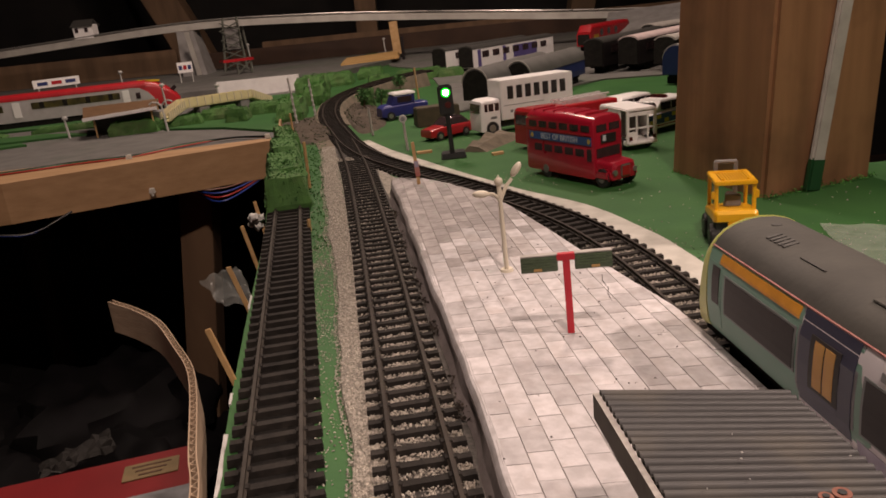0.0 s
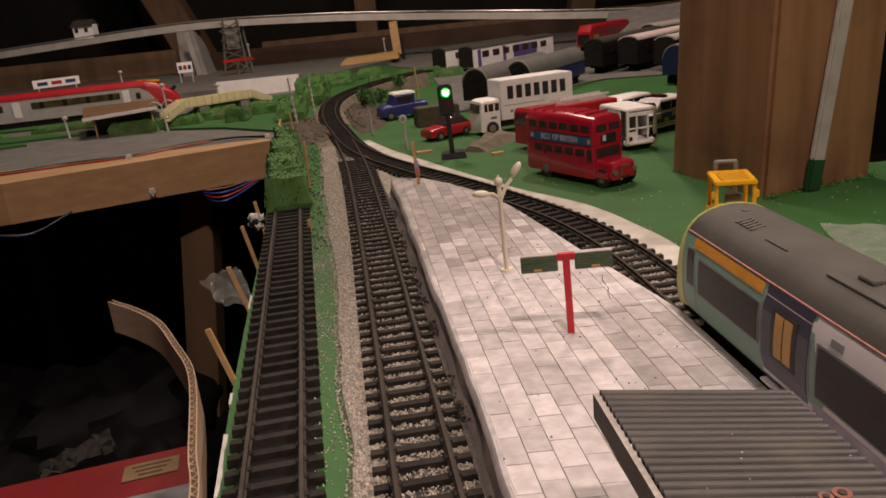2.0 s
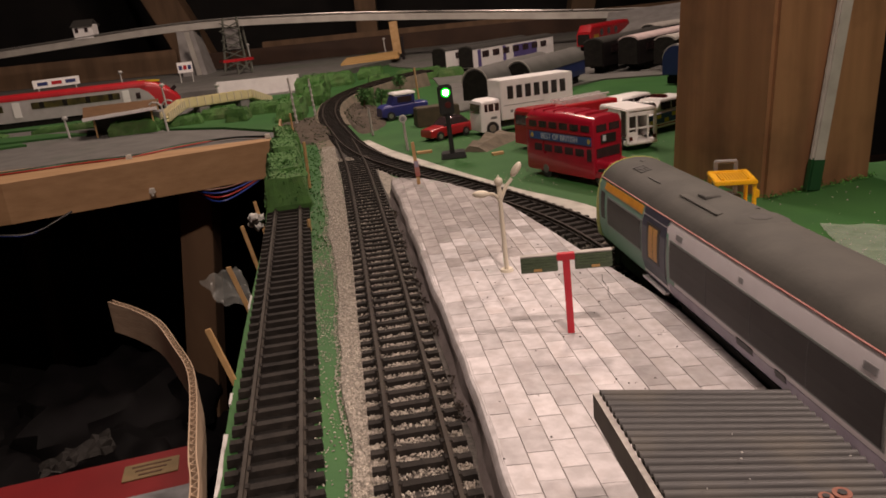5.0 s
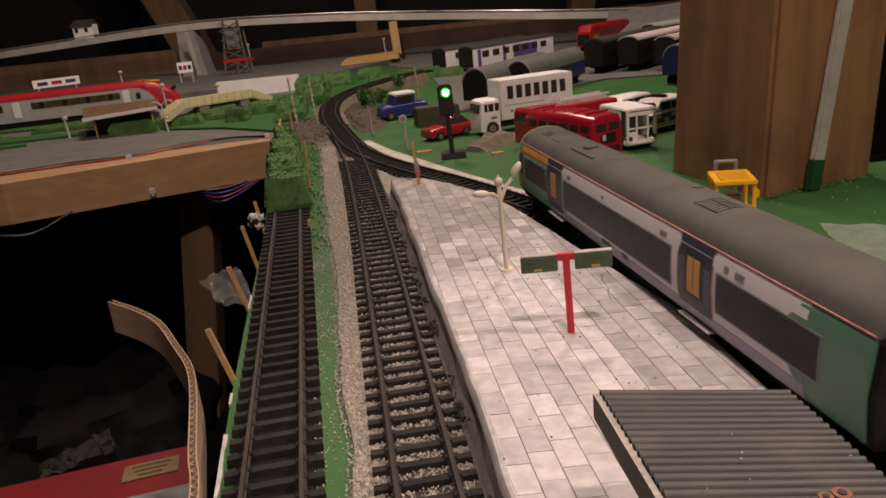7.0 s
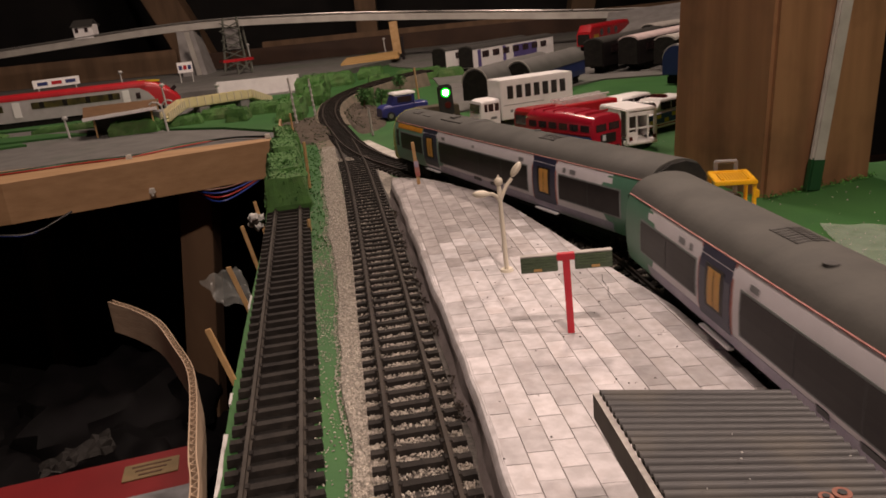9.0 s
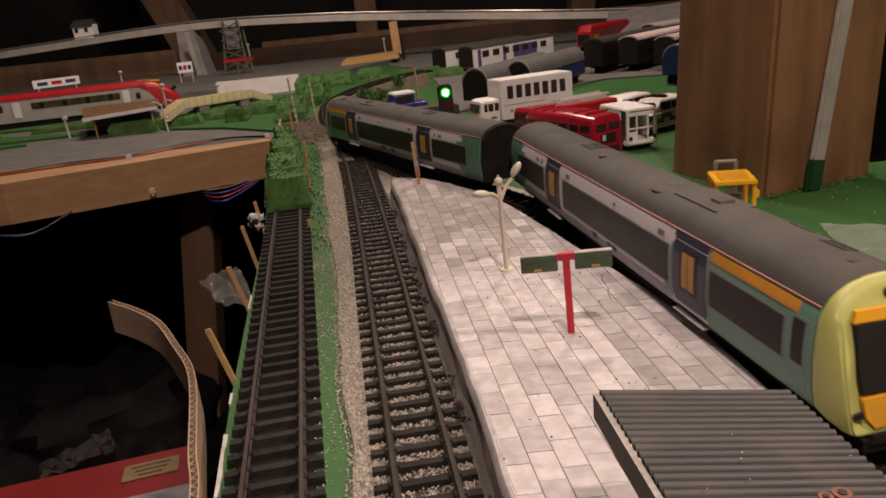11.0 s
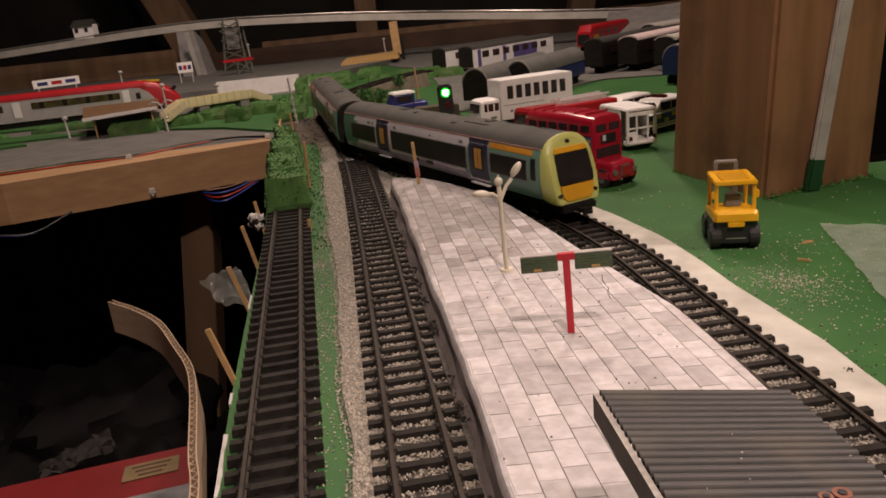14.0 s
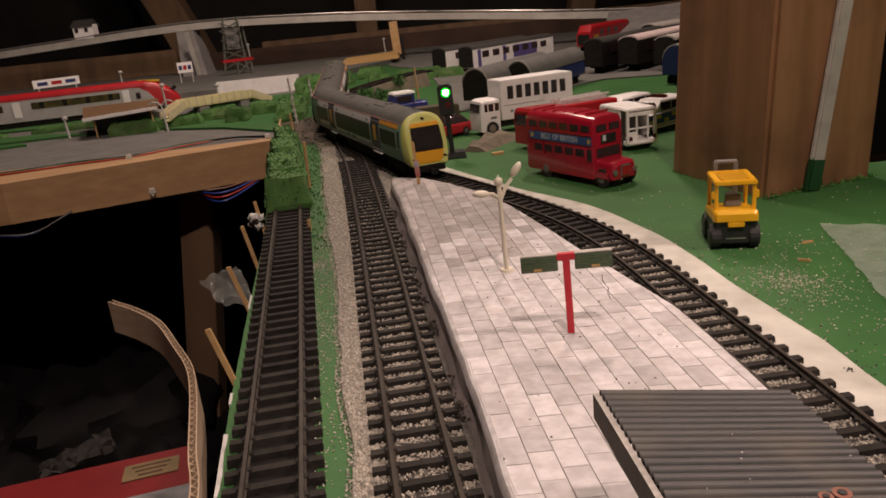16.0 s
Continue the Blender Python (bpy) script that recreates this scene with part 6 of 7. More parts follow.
hedge("hedge", [(-0.1060, 0.5150, 0.0300, 0.040, 0.0240, 8), (-0.1130, 0.5550, 0.0270, 0.045, 0.0230, 10)], "block of green flocked foam across the end of the edge track", n=700)
hedge("hedge", [(-0.1240, 0.610, 0.030, 0.060, 0.0200, 12), (-0.1340, 0.670, 0.026, 0.070, 0.0225, 12), (-0.1420, 0.735, 0.022, 0.060, 0.020, 12), (-0.1560, 0.79, 0.020, 0.06, 0.018, 12)], "tall green flocked hedge along the board edge", n=1700)
hedge("hedge", [(-0.185, 1.02, 0.035, 0.12, 0.026, 5), (-0.175, 1.19, 0.030, 0.10, 0.028, 0)], "bright green hedge beside the far curve", True, n=2200)
hedge("hedge", [(-0.20, 1.34, 0.05, 0.10, 0.030, 0), (-0.17, 1.47, 0.06, 0.08, 0.022, 0), (-0.11, 1.55, 0.05, 0.06, 0.02, 0)], "bright green hedge behind the far curve", True, n=2200)
hedge("hedge", [(-0.0100, 1.40, 0.090, 0.030, 0.020, 14), (-0.085, 1.38, 0.040, 0.030, 0.018, 10), (0.045, 1.40, 0.05, 0.03, 0.016, 10)], "dark green trimmed hedge in front of the yard", n=1600)
hedge("hedge", [(-0.085, 1.06, 0.018, 0.024, 0.024, 0), (-0.062, 1.10, 0.022, 0.020, 0.016, 30), (-0.045, 1.13, 0.03, 0.018, 0.012, 10)], "small green bush beside the curve", n=900)
hedge("hedge", [(-0.405, 1.035, 0.065, 0.040, 0.017, 8), (-0.345, 1.050, 0.060, 0.035, 0.015, 6), (-0.30, 1.085, 0.05, 0.045, 0.018, 6)], "low green hedge behind the grey road", True, n=1800)
hedge("hedge", [(-0.262, 1.03, 0.030, 0.030, 0.020, 0), (-0.235, 1.10, 0.05, 0.05, 0.018, 0)], "round green bush beside the footbridge", n=1000)
hedge("hedge", [(-0.78, 1.13, 0.28, 0.022, 0.008, 3), (-0.54, 1.145, 0.12, 0.02, 0.009, 5)], "very low green hedge along the far road", n=900)
# dark bush trees beside the junction
for x, y, h, s in ((-0.088, 1.03, 0.030, 0.011), (-0.066, 1.06, 0.024, 0.010), (-0.043, 1.20, 0.03, 0.012)):
    rng = random.Random(int(h * 1e4))
    tree = thing("small_tree", pose(x, y, 0), "small dark green model tree beside the junction", "tree", "small trees")
    bm = B()
    tube(bm, (0, 0, 0), (0.001, 0, h * 0.5), 0.0011, 0.0007, n=7)
    for k in range(5):
        a = k * 1.3
        tube(bm, (0.0005, 0, h * (0.3 + 0.05 * k)), (math.cos(a) * s * 0.7, math.sin(a) * s * 0.7, h * (0.55 + 0.07 * k)), 0.0005, 0.0002, n=5)
    part("trunk", bm, BROWN_PLASTIC, tree)
    bm = B()

    def crown(r):
        a, b, q = r.uniform(0, 6.28), r.uniform(-1, 1), r.random() ** 0.4
        w = 1 + 0.4 * noise.noise(Vector((math.cos(a) * 2, math.sin(a) * 2, b * 3 + h * 99)))
        return (math.cos(a) * s * q * w * math.sqrt(1 - b * b), math.sin(a) * s * q * w * math.sqrt(1 - b * b), h * 0.66 + b * h * 0.34 * q * w)
    flakes(bm, crown, 420, 0.0008, 0.0018, rng)
    part("crown", bm, FLOCK, tree, "dark green leaf clumps")
# grassy flock and weeds on the strip beside the straight track
rng = random.Random(31)
bm = B()


def verge(r):
    y = r.uniform(0.40, 0.80)
    a = float(np.interp(y, [p[1] for p in LB_L], [p[0] for p in LB_L]))
    return (a - r.uniform(0.0, 0.018) + r.gauss(0, 0.002), y, 0.0006 + r.random() * 0.001)


flakes(bm, verge, 900, 0.0004, 0.0012, rng)
solo("verge_grass", bm, FLOCK, "scattered green flock beside the gravel strip", "grass", kind="stuff")
# plaster rock by the signal
bm = B()
rings = []
for k in range(11):
    u = k / 10
    cx, cy = 0.036 + 0.046 * u, 0.650 + 0.066 * u
    hgt = 0.0085 * math.sin(math.pi * min(1, 0.15 + u * 0.85)) + 0.002
    rings.append([(cx - 0.010 * (1 - u * 0.3), cy + 0.004, 0), (cx - 0.004, cy + 0.003, hgt * (0.9 + 0.3 * math.sin(k * 2.1))), (cx + 0.004, cy - 0.002, hgt * 0.75), (cx + 0.011, cy - 0.006, 0)])
loft(bm, rings)
solo("plaster_rock", bm, ROCK, "grey-brown plaster rock bank beside the signal", "rock")
# small posts beside the junction
for x, y, h, head, lab in ((-0.0630, 0.800, 0.030, "tab", "grey plastic lineside post beside the junction"), (-0.0235, 0.690, 0.030, "disc", "white lineside post with a round speed sign"), (-0.012, 1.03, 0.050, "tab", "thin wooden post with a white top in the grass"),
                           (-0.165, 0.93, 0.060, "mesh", "thin pale lattice post beside the track"), (-0.150, 0.99, 0.052, "mesh", "thin pale lattice post beside the hedge")):
    post = thing("lineside_post", pose(x, y, 0, 0, -3, 0), lab, "post", "lineside posts")
    bm = B()
    tube(bm, (0, 0, 0), (0, 0, h), 0.0014, 0.0012, n=8)
    part("shaft", bm, STICK if h == 0.05 else CARD_GREY, post)
    bm = B()
    if head == "disc":
        tube(bm, (0, -0.0014, h), (0, 0.0014, h), 0.0036, n=16)
    elif head == "tab":
        box(bm, 0, 0, h * 0.86, 0.0030, 0.0016, h * 0.26, top=0.5)
    else:
        for k in range(7):
            box(bm, 0, 0, h * (0.1 + 0.125 * k), 0.0034, 0.0030, h * 0.05, rz=k * 33, top=0.7)
    part("head", bm, PALE_CARD, post, "pale head of the post")
    if head == "disc":
        bm = B()
        tube(bm, (0, -0.0013, h), (0, -0.0018, h), 0.0022, n=14)
        part("sign_face", bm, GREY_PART, post)
for x, y, a, l in ((-0.008, 0.668, 8, 0.014), (0.055, 0.628, 20, 0.010)):
    bm = B()
    box(bm, 0, 0, 0.0030, l, 0.004, 0.0022)
    solo("wood_offcut", bm, STICK, "small brown wood offcut beside the curve", "offcut", pose(x, y, -0.0018, 0, 0, a), group="offcuts")


# ---- stored trains in the far yard ----
def stored_coach(name, x, y, rz, length, body_mat, roof_mat, label, end_mat=MATT_BLACK, h=0.050, w=0.017, windows=7, band=None, door=None, round_roof=False, rim=False):
    """A coach standing on the board, its near end at x, y and its length towards local +y."""
    c = thing(name, pose(x, y, 0.002, 0, 0, rz), label, "train carriage", "stored trains")
    bm = B()
    eaves = h * (0.62 if round_roof else 0.86)
    loft(bm, [[(-w, yy, 0.011), (-w * 1.02, yy, eaves * 0.6), (-w * 0.97, yy, eaves), (w * 0.97, yy, eaves), (w * 1.02, yy, eaves * 0.6), (w, yy, 0.011)] for yy in (0.001, length)])
    body = part("body", bm, body_mat, c)
    bm = B()
    arc = [(-w * math.cos(math.pi * k / 12), eaves + (h - eaves) * math.sin(math.pi * k / 12)) for k in range(13)]
    loft(bm, [[(px, yy, pz) for px, pz in arc] for yy in (0.0005, length + 0.0005)])
    roof_part = part("roof", bm, roof_mat, c, smooth=True)
    if rim:
        bm = B()
        wire_run(bm, [(px * 1.01, -0.0006, pz + 0.0002) for px, pz in arc], 0.0006, 6)
        part("roof_rim", bm, CARD_GREY, roof_part, "pale worn rim of the roof")
    bm = B()
    arc2 = [(-w * 0.93, 0.012)] + [(px * 0.93, pz - 0.002) for px, pz in arc] + [(w * 0.93, 0.012)]
    loft(bm, [[(px, yy, pz) for px, pz in arc2] for yy in (-0.0012, 0.002)])
    part("end_wall", bm, end_mat, c, "dark end of the carriage")
    for yy in (length * 0.18, length * 0.82):
        bm = B()
        box(bm, 0, yy, 0.0045, w * 1.5, 0.034, 0.009)
        part("bogie", bm, MATT_BLACK, c)
    bm = B()
    box(bm, 0, length / 2, 0.0095, w * 1.4, length * 0.9, 0.004)
    part("underframe", bm, MATT_BLACK, c)
    for side in (-1, 1):
        if band:
            bm = B()
            box(bm, side * w * 1.015, length * band[1], eaves * 0.66, 0.0008, length * band[2], eaves * 0.52)
            part("colour_band", bm, band[0], c)
        for k in range(windows):
            bm = B()
            box(bm, side * (w * 1.01 + 0.0003), length * (0.08 + 0.84 * (k + 0.5) / windows), eaves * 0.76, 0.0010, length * 0.84 / windows * 0.62, eaves * 0.26)
            part("window", bm, GLASS_DARK, body)
        for f in (door or ()):
            bm = B()
            box(bm, side * w * 1.02, length * f, eaves * 0.62, 0.0009, 0.009, eaves * 0.7)
            part("door", bm, PURPLE, body)
    return c


stored_coach("stored_carriage", 0.076, 1.385, -43, 0.262, WHITE, ROOF_DARK, "white and violet suburban train carriage in the yard", windows=7, band=(PURPLE, 0.62, 0.30), door=(0.07, 0.36))
stored_coach("stored_carriage", 0.028, 1.420, -43, 0.262, WHITE, ROOF_DARK, "dark-roofed white suburban train carriage in the yard", windows=6)
stored_coach("stored_van", 0.0580, 0.905, -31, 0.205, MAROON_DARK, TANK, "grey round-roofed parcels van in the yard", round_roof=True, h=0.049, w=0.0175, windows=0, rim=True)
stored_coach("stored_van", 0.1160, 0.950, -33, 0.185, BLUE, TANK, "blue parcels van with a rounded grey roof", round_roof=True, h=0.049, w=0.0175, windows=0, rim=True)
stored_coach("stored_carriage", 0.262, 1.175, -40, 0.24, MAROON_DARK, ROOF_DARK, "dark maroon carriage standing in the yard", windows=5, h=0.054)
stored_coach("stored_carriage", 0.312, 1.160, -42, 0.24, MAROON_DARK, PINK, "dark carriage with a faded pink roof", windows=5, h=0.054)
stored_coach("stored_carriage", 0.352, 1.110, -44, 0.24, MAROON_DARK, CARD_GREY, "dark brown carriage with a dusty grey roof", windows=5, h=0.052)
stored_coach("stored_wagon", 0.318, 0.960, -50, 0.12, BLUE, CARD_GREY, "dark blue box wagon with a pale curved roof", end_mat=BLUE, round_roof=True, h=0.050, w=0.019, windows=0)
stored_coach("stored_carriage", 0.420, 1.42, -50, 0.24, MAROON_DARK, CARD_GREY, "dark carriage with a pale dusty roof in the yard", windows=5, h=0.056)
bm = B()
put(bm, [(0.40, 1.72, 0.012), (0.80, 1.55, 0.012), (0.86, 1.72, 0.095), (0.47, 1.92, 0.070), (0.40, 1.73, 0.006), (0.80, 1.56, 0.006), (0.86, 1.73, 0.089), (0.47, 1.93, 0.064)],
    [(0, 1, 2, 3), (7, 6, 5, 4), (0, 4, 5, 1), (1, 5, 6, 2), (2, 6, 7, 3), (3, 7, 4, 0)])
solo("card_slope", bm, PYLON, "plain grey card slope behind the stored carriages", "card panel")
# red locomotive with round windows
loco = thing("red_locomotive", pose(0.350, 1.660, 0.002, 0, 0, -40), "bright red diesel locomotive with round windows in the yard", "locomotive", "stored trains")
bm = B()
body_loft(bm, [(0.0, 0.0170, 0.010, 0.040, 0.006), (0.012, 0.0175, 0.010, 0.054, 0.008), (0.19, 0.0175, 0.010, 0.054, 0.008)])
body = part("body", bm, EXPRESS_RED, loco, smooth=True)
for side in (-1, 1):
    for y in (0.050, 0.085, 0.120):
        bm = B()
        tube(bm, (side * 0.0172, y, 0.036), (side * 0.0181, y, 0.036), 0.0075, n=18)
        part("round_window", bm, GLASS_DARK, body)
    bm = B()
    box(bm, side * 0.0176, 0.025, 0.026, 0.0008, 0.022, 0.014)
    part("yellow_panel", bm, POLICE_YELLOW, body)
bm = B()
box(bm, 0, -0.0005, 0.024, 0.028, 0.002, 0.022)
part("front_panel", bm, MATT_BLACK, loco)
bm = B()
box(bm, 0, 0.095, 0.0055, 0.026, 0.17, 0.011)
part("underframe", bm, MATT_BLACK, loco)

# ---- far station on the western board ----
u = math.degrees(math.atan2(0.030, 0.123))
express = thing("express_train", pose(-0.421, 1.2975, 0.002, 0, 0, u - 90), "red and silver express power car at the far platform", "locomotive")
st = []
for y, w, zt in ((0.0, 0.0105, 0.020), (-0.006, 0.0135, 0.029), (-0.018, 0.0155, 0.039), (-0.034, 0.0165, 0.0485), (-0.055, 0.0172, 0.0522), (-0.075, 0.0172, 0.0525)):
    st.append((y, w, 0.010, zt, min(0.008, zt * 0.3)))
bm = B()
body_loft(bm, st)
part("nose", bm, EXPRESS_RED, express, "sloping red nose", smooth=True)
bm = B()
body_loft(bm, [(-0.075, 0.0172, 0.010, 0.0525, 0.008), (-0.70, 0.0172, 0.010, 0.0525, 0.008)])
body = part("body", bm, SILVER, express, smooth=True)
bm = B()
body_loft(bm, [(-0.050, 0.0176, 0.0435, 0.0530, 0.008), (-0.70, 0.0176, 0.0435, 0.0530, 0.008)])
part("roof", bm, EXPRESS_RED, express, "red roof", smooth=True)
for side in (-1, 1):
    bm = B()
    box(bm, side * 0.0172, -0.160, 0.0330, 0.0012, 0.135, 0.0105)
    part("window_band", bm, LIT_WIN, body, "dark window band with yellowish interior")
    bm = B()
    box(bm, side * 0.0172, -0.42, 0.0330, 0.0012, 0.30, 0.0105)
    part("window_band", bm, LIT_WIN, body)
    for k in range(4):
        bm = B()
        box(bm, side * 0.0180, -0.107 - k * 0.035, 0.0330, 0.0006, 0.007, 0.0105)
        part("window_post", bm, MATT_BLACK, body)
    for y in (-0.083, -0.25):
        bm = B()
        box(bm, side * 0.0176, y, 0.0290, 0.0010, 0.011, 0.0240)
        part("door", bm, WHITE, body)
    bm = B()
    loft(bm, [[(side * 0.0166, y, z0), (side * 0.0166, y, z1), (side * 0.0180, y, z1), (side * 0.0180, y, z0)] for y, z0, z1 in ((-0.075, 0.011, 0.0435), (-0.060, 0.011, 0.0420), (-0.048, 0.011, 0.034), (-0.040, 0.011, 0.024), (-0.034, 0.011, 0.0135))])
    part("silver_sweep", bm, SILVER, express, "silver panel sweeping down behind the red nose")
    bm = B()
    box(bm, side * 0.0182, -0.064, 0.0300, 0.0006, 0.0070, 0.0100)
    part("cab_window", bm, GLASS_DARK, express)
bm = B()
box(bm, 0, -0.045, 0.0512, 0.016, 0.034, 0.0024, rx=-5)
part("yellow_patch", bm, POLICE_YELLOW, express, "yellow patch over the nose")
bm = B()
box(bm, 0, -0.009, 0.0345, 0.018, 0.010, 0.006, rx=38)
part("windscreen", bm, GLASS_DARK, express)
bm = B()
box(bm, 0, -0.36, 0.0055, 0.027, 0.66, 0.011)
part("underframe", bm, MATT_BLACK, express)
bm = B()
box(bm, -0.75, 1.245, 0.0012, 0.75, 0.055, 0.0024, rz=13.7)
solo("track_bed", bm, CINDER, "dark track bed under the express", "track bed", kind="stuff")

# canopy on posts
canopy = thing("platform_canopy", Matrix(), "brown-roofed platform canopy with a white edge", "canopy")
bm = B()
put(bm, [(-0.461, 1.008, 0.0290), (-0.365, 1.018, 0.0345), (-0.4018, 1.135, 0.0345), (-0.5116, 1.125, 0.0330), (-0.461, 1.008, 0.0255), (-0.365, 1.018, 0.0310), (-0.4018, 1.135, 0.0310), (-0.5116, 1.125, 0.0295)],
    [(0, 1, 2, 3), (7, 6, 5, 4), (0, 4, 5, 1), (1, 5, 6, 2), (2, 6, 7, 3), (3, 7, 4, 0)])
part("roof", bm, PLAT_BROWN, canopy)
bm = B()
box(bm, -0.4130, 1.0115, 0.0292, 0.098, 0.003, 0.0044, rz=5.9, ry=-3.3)
part("edge_board", bm, WHITE, canopy, "white edge board")
for x, y in ((-0.452, 1.018), (-0.376, 1.026), (-0.40, 1.12), (-0.485, 1.11)):
    bm = B()
    tube(bm, (x, y, 0), (x, y, 0.0285), 0.0014, n=8)
    part("post", bm, STICK, canopy, "thin wooden post")
bm = B()
box(bm, -0.43, 1.10, 0.010, 0.10, 0.04, 0.020, rz=5)
part("platform_block", bm, PYLON, canopy, "grey block under the canopy")

# pale yellow footbridge with sloping ends
bridge = thing("footbridge", Matrix(), "pale yellow plastic footbridge with sloping ramps", "footbridge")
deck = [(-0.3613, 1.030, 0.0120), (-0.3431, 1.055, 0.0255), (-0.2720, 1.150, 0.0225), (-0.2510, 1.190, 0.0060)]
for i in range(3):
    a, b = Vector(deck[i]), Vector(deck[i + 1])
    n = Vector((b.y - a.y, a.x - b.x, 0)).normalized() * 0.009
    for off, nm, h0, h1 in ((-1, "railing", 0.0, 0.011), (1, "railing", 0.0, 0.011)):
        bm = B()
        o = n * off
        m = n.normalized() * 0.0005
        put(bm, [a + o - m, b + o - m, b + o + m, a + o + m, a + o - m + Vector((0, 0, h1)), b + o - m + Vector((0, 0, h1)), b + o + m + Vector((0, 0, h1)), a + o + m + Vector((0, 0, h1))],
            [(0, 3, 2, 1), (4, 5, 6, 7), (0, 1, 5, 4), (2, 3, 7, 6), (0, 4, 7, 3), (1, 2, 6, 5)])
        part(nm, bm, BRIDGE_CREAM, bridge)
        bm = B()
        for k in range(9):
            p = a.lerp(b, (k + 0.5) / 9) + o + (m * 1.6 if off > 0 else m * 1.6)
            box(bm, p.x, p.y, p.z + 0.0055, 0.0010, 0.0014, 0.011)
        part("balusters", bm, CREAM, bridge, "row of pale balusters")
    bm = B()
    put(bm, [a - n, b - n, b + n, a + n, a - n - Vector((0, 0, 0.0015)), b - n - Vector((0, 0, 0.0015)), b + n - Vector((0, 0, 0.0015)), a + n - Vector((0, 0, 0.0015))],
        [(0, 1, 2, 3), (7, 6, 5, 4), (0, 4, 5, 1), (1, 5, 6, 2), (2, 6, 7, 3), (3, 7, 4, 0)])
    part("deck", bm, BRIDGE_CREAM, bridge)
for x, y in ((-0.324, 1.080), (-0.280, 1.140)):
    bm = B()
    box(bm, x, y, 0.0110, 0.016, 0.016, 0.022, rz=50)
    part("pier", bm, PYLON, bridge, "dark grey pier")
bm = B()
loft(bm, [[(x - 0.006, y + 0.012, 0), (x + 0.006, y + 0.016, 0), (x + 0.006, y + 0.016, z), (x - 0.006, y + 0.012, z)] for x, y, z in ((-0.352, 1.050, 0.014), (-0.335, 1.075, 0.0225), (-0.272, 1.155, 0.020), (-0.254, 1.195, 0.008))])
part("grey_wall", bm, PYLON, bridge, "dark grey wall under the deck")


# white lamps and posts of the far station
def station_lamp(x, y, h, arms, label, z=0.0):
    lp = thing("station_lamp", pose(x, y, z, 0, -3, 0), label, "lamp post", "far station lamps")
    bm = B()
    tube(bm, (0, 0, 0), (0, 0, h), 0.0017, 0.0013, n=8)
    part("post", bm, PALE_CARD, lp)
    for sgn in arms:
        bm = B()
        wire_run(bm, [(0, 0, h - 0.002), (sgn * 0.004, 0, h + 0.003), (sgn * 0.011, 0, h + 0.005), (sgn * 0.016, 0, h + 0.002)], 0.0011, 6)
        part("arm", bm, PALE_CARD, lp)
    if not arms:
        bm = B()
        ball(bm, (0.001, 0, h + 0.002), 0.0034, 1.3, 0.8, 0.9, 10, 6)
        part("lantern", bm, PALE_CARD, lp)


station_lamp(-0.354, 1.012, 0.036, (-1, 1), "white twin-arm lamp before the footbridge")
station_lamp(-0.500, 1.04, 0.026, (), "short pale post by the grey road")
station_lamp(-0.575, 1.46, 0.062, (), "white platform lamp behind the express")
station_lamp(-0.470, 2.10, 0.062, (), "white platform lamp on the grey platform", 0.012)
station_lamp(-0.105, 2.15, 0.040, (), "white lamp at the end of the grey platform", 0.012)
station_lamp(-0.345, 1.26, 0.034, (), "thin pale post behind the footbridge")
station_lamp(-0.420, 1.22, 0.046, (), "thin pale post before the express nose")

bm = B()
prism(bm, [(-1.4, 1.44), (-0.66, 1.46), (-0.40, 1.50), (-0.23, 1.56), (-0.08, 1.90), (-0.06, 2.14), (-0.5, 2.26), (-1.4, 2.2)], 0.0, 0.012)
solo("far_platform", bm, GREY_GROUND, "plain grey platform of the far station", "platform", kind="structure")
bm = B()
put(bm, [(-0.386, 1.405, 0.0), (-0.240, 1.440, 0.0), (-0.240, 1.447, 0.0), (-0.386, 1.412, 0.0), (-0.386, 1.405, 0.031), (-0.240, 1.440, 0.029), (-0.240, 1.447, 0.029), (-0.386, 1.412, 0.031)],
    [(0, 3, 2, 1), (4, 5, 6, 7), (0, 1, 5, 4), (2, 3, 7, 6), (0, 4, 7, 3), (1, 2, 6, 5)])
solo("card_wall", bm, WHITE, "low white card wall behind the footbridge", "wall panel")
bm = B()
put(bm, [(-0.200, 1.83, 0.012), (-0.062, 1.90, 0.012), (-0.062, 2.04, 0.012), (-0.200, 1.97, 0.012), (-0.200, 1.83, 0.016), (-0.062, 1.90, 0.018), (-0.066, 2.04, 0.024), (-0.198, 1.97, 0.022)],
    [(0, 3, 2, 1), (4, 5, 6, 7), (0, 1, 5, 4), (2, 3, 7, 6), (0, 4, 7, 3), (1, 2, 6, 5)])
solo("card_roof", bm, TAN, "tan card lean-to roof at the platform end", "roof panel")
# station name boards: writing too small to read
for x, y, w, h, z, rz in ((-0.828, 1.725, 0.098, 0.018, 0.036, 38), (-0.560, 1.80, 0.034, 0.024, 0.034, 20)):
    board = thing("name_board", pose(x, y, 0.0, 0, 0, rz), "white station name board with red and blue markings", "sign board", "name boards")
    bm = B()
    box(bm, 0, 0, z + h / 2, w, 0.002, h)
    part("panel", bm, WHITE, board)
    for k in range(3):
        bm = B()
        box(bm, (-0.3 + 0.3 * k) * w, -0.0014, z + h / 2, w * 0.22, 0.0008, h * 0.4)
        part("text_bar", bm, EXPRESS_RED if k == 1 else BLUE, board)
    for sx in (-0.4, 0.4):
        bm = B()
        tube(bm, (sx * w, 0.001, 0), (sx * w, 0.001, z + h), 0.0014, n=6)
        part("leg", bm, PALE_CARD, board)

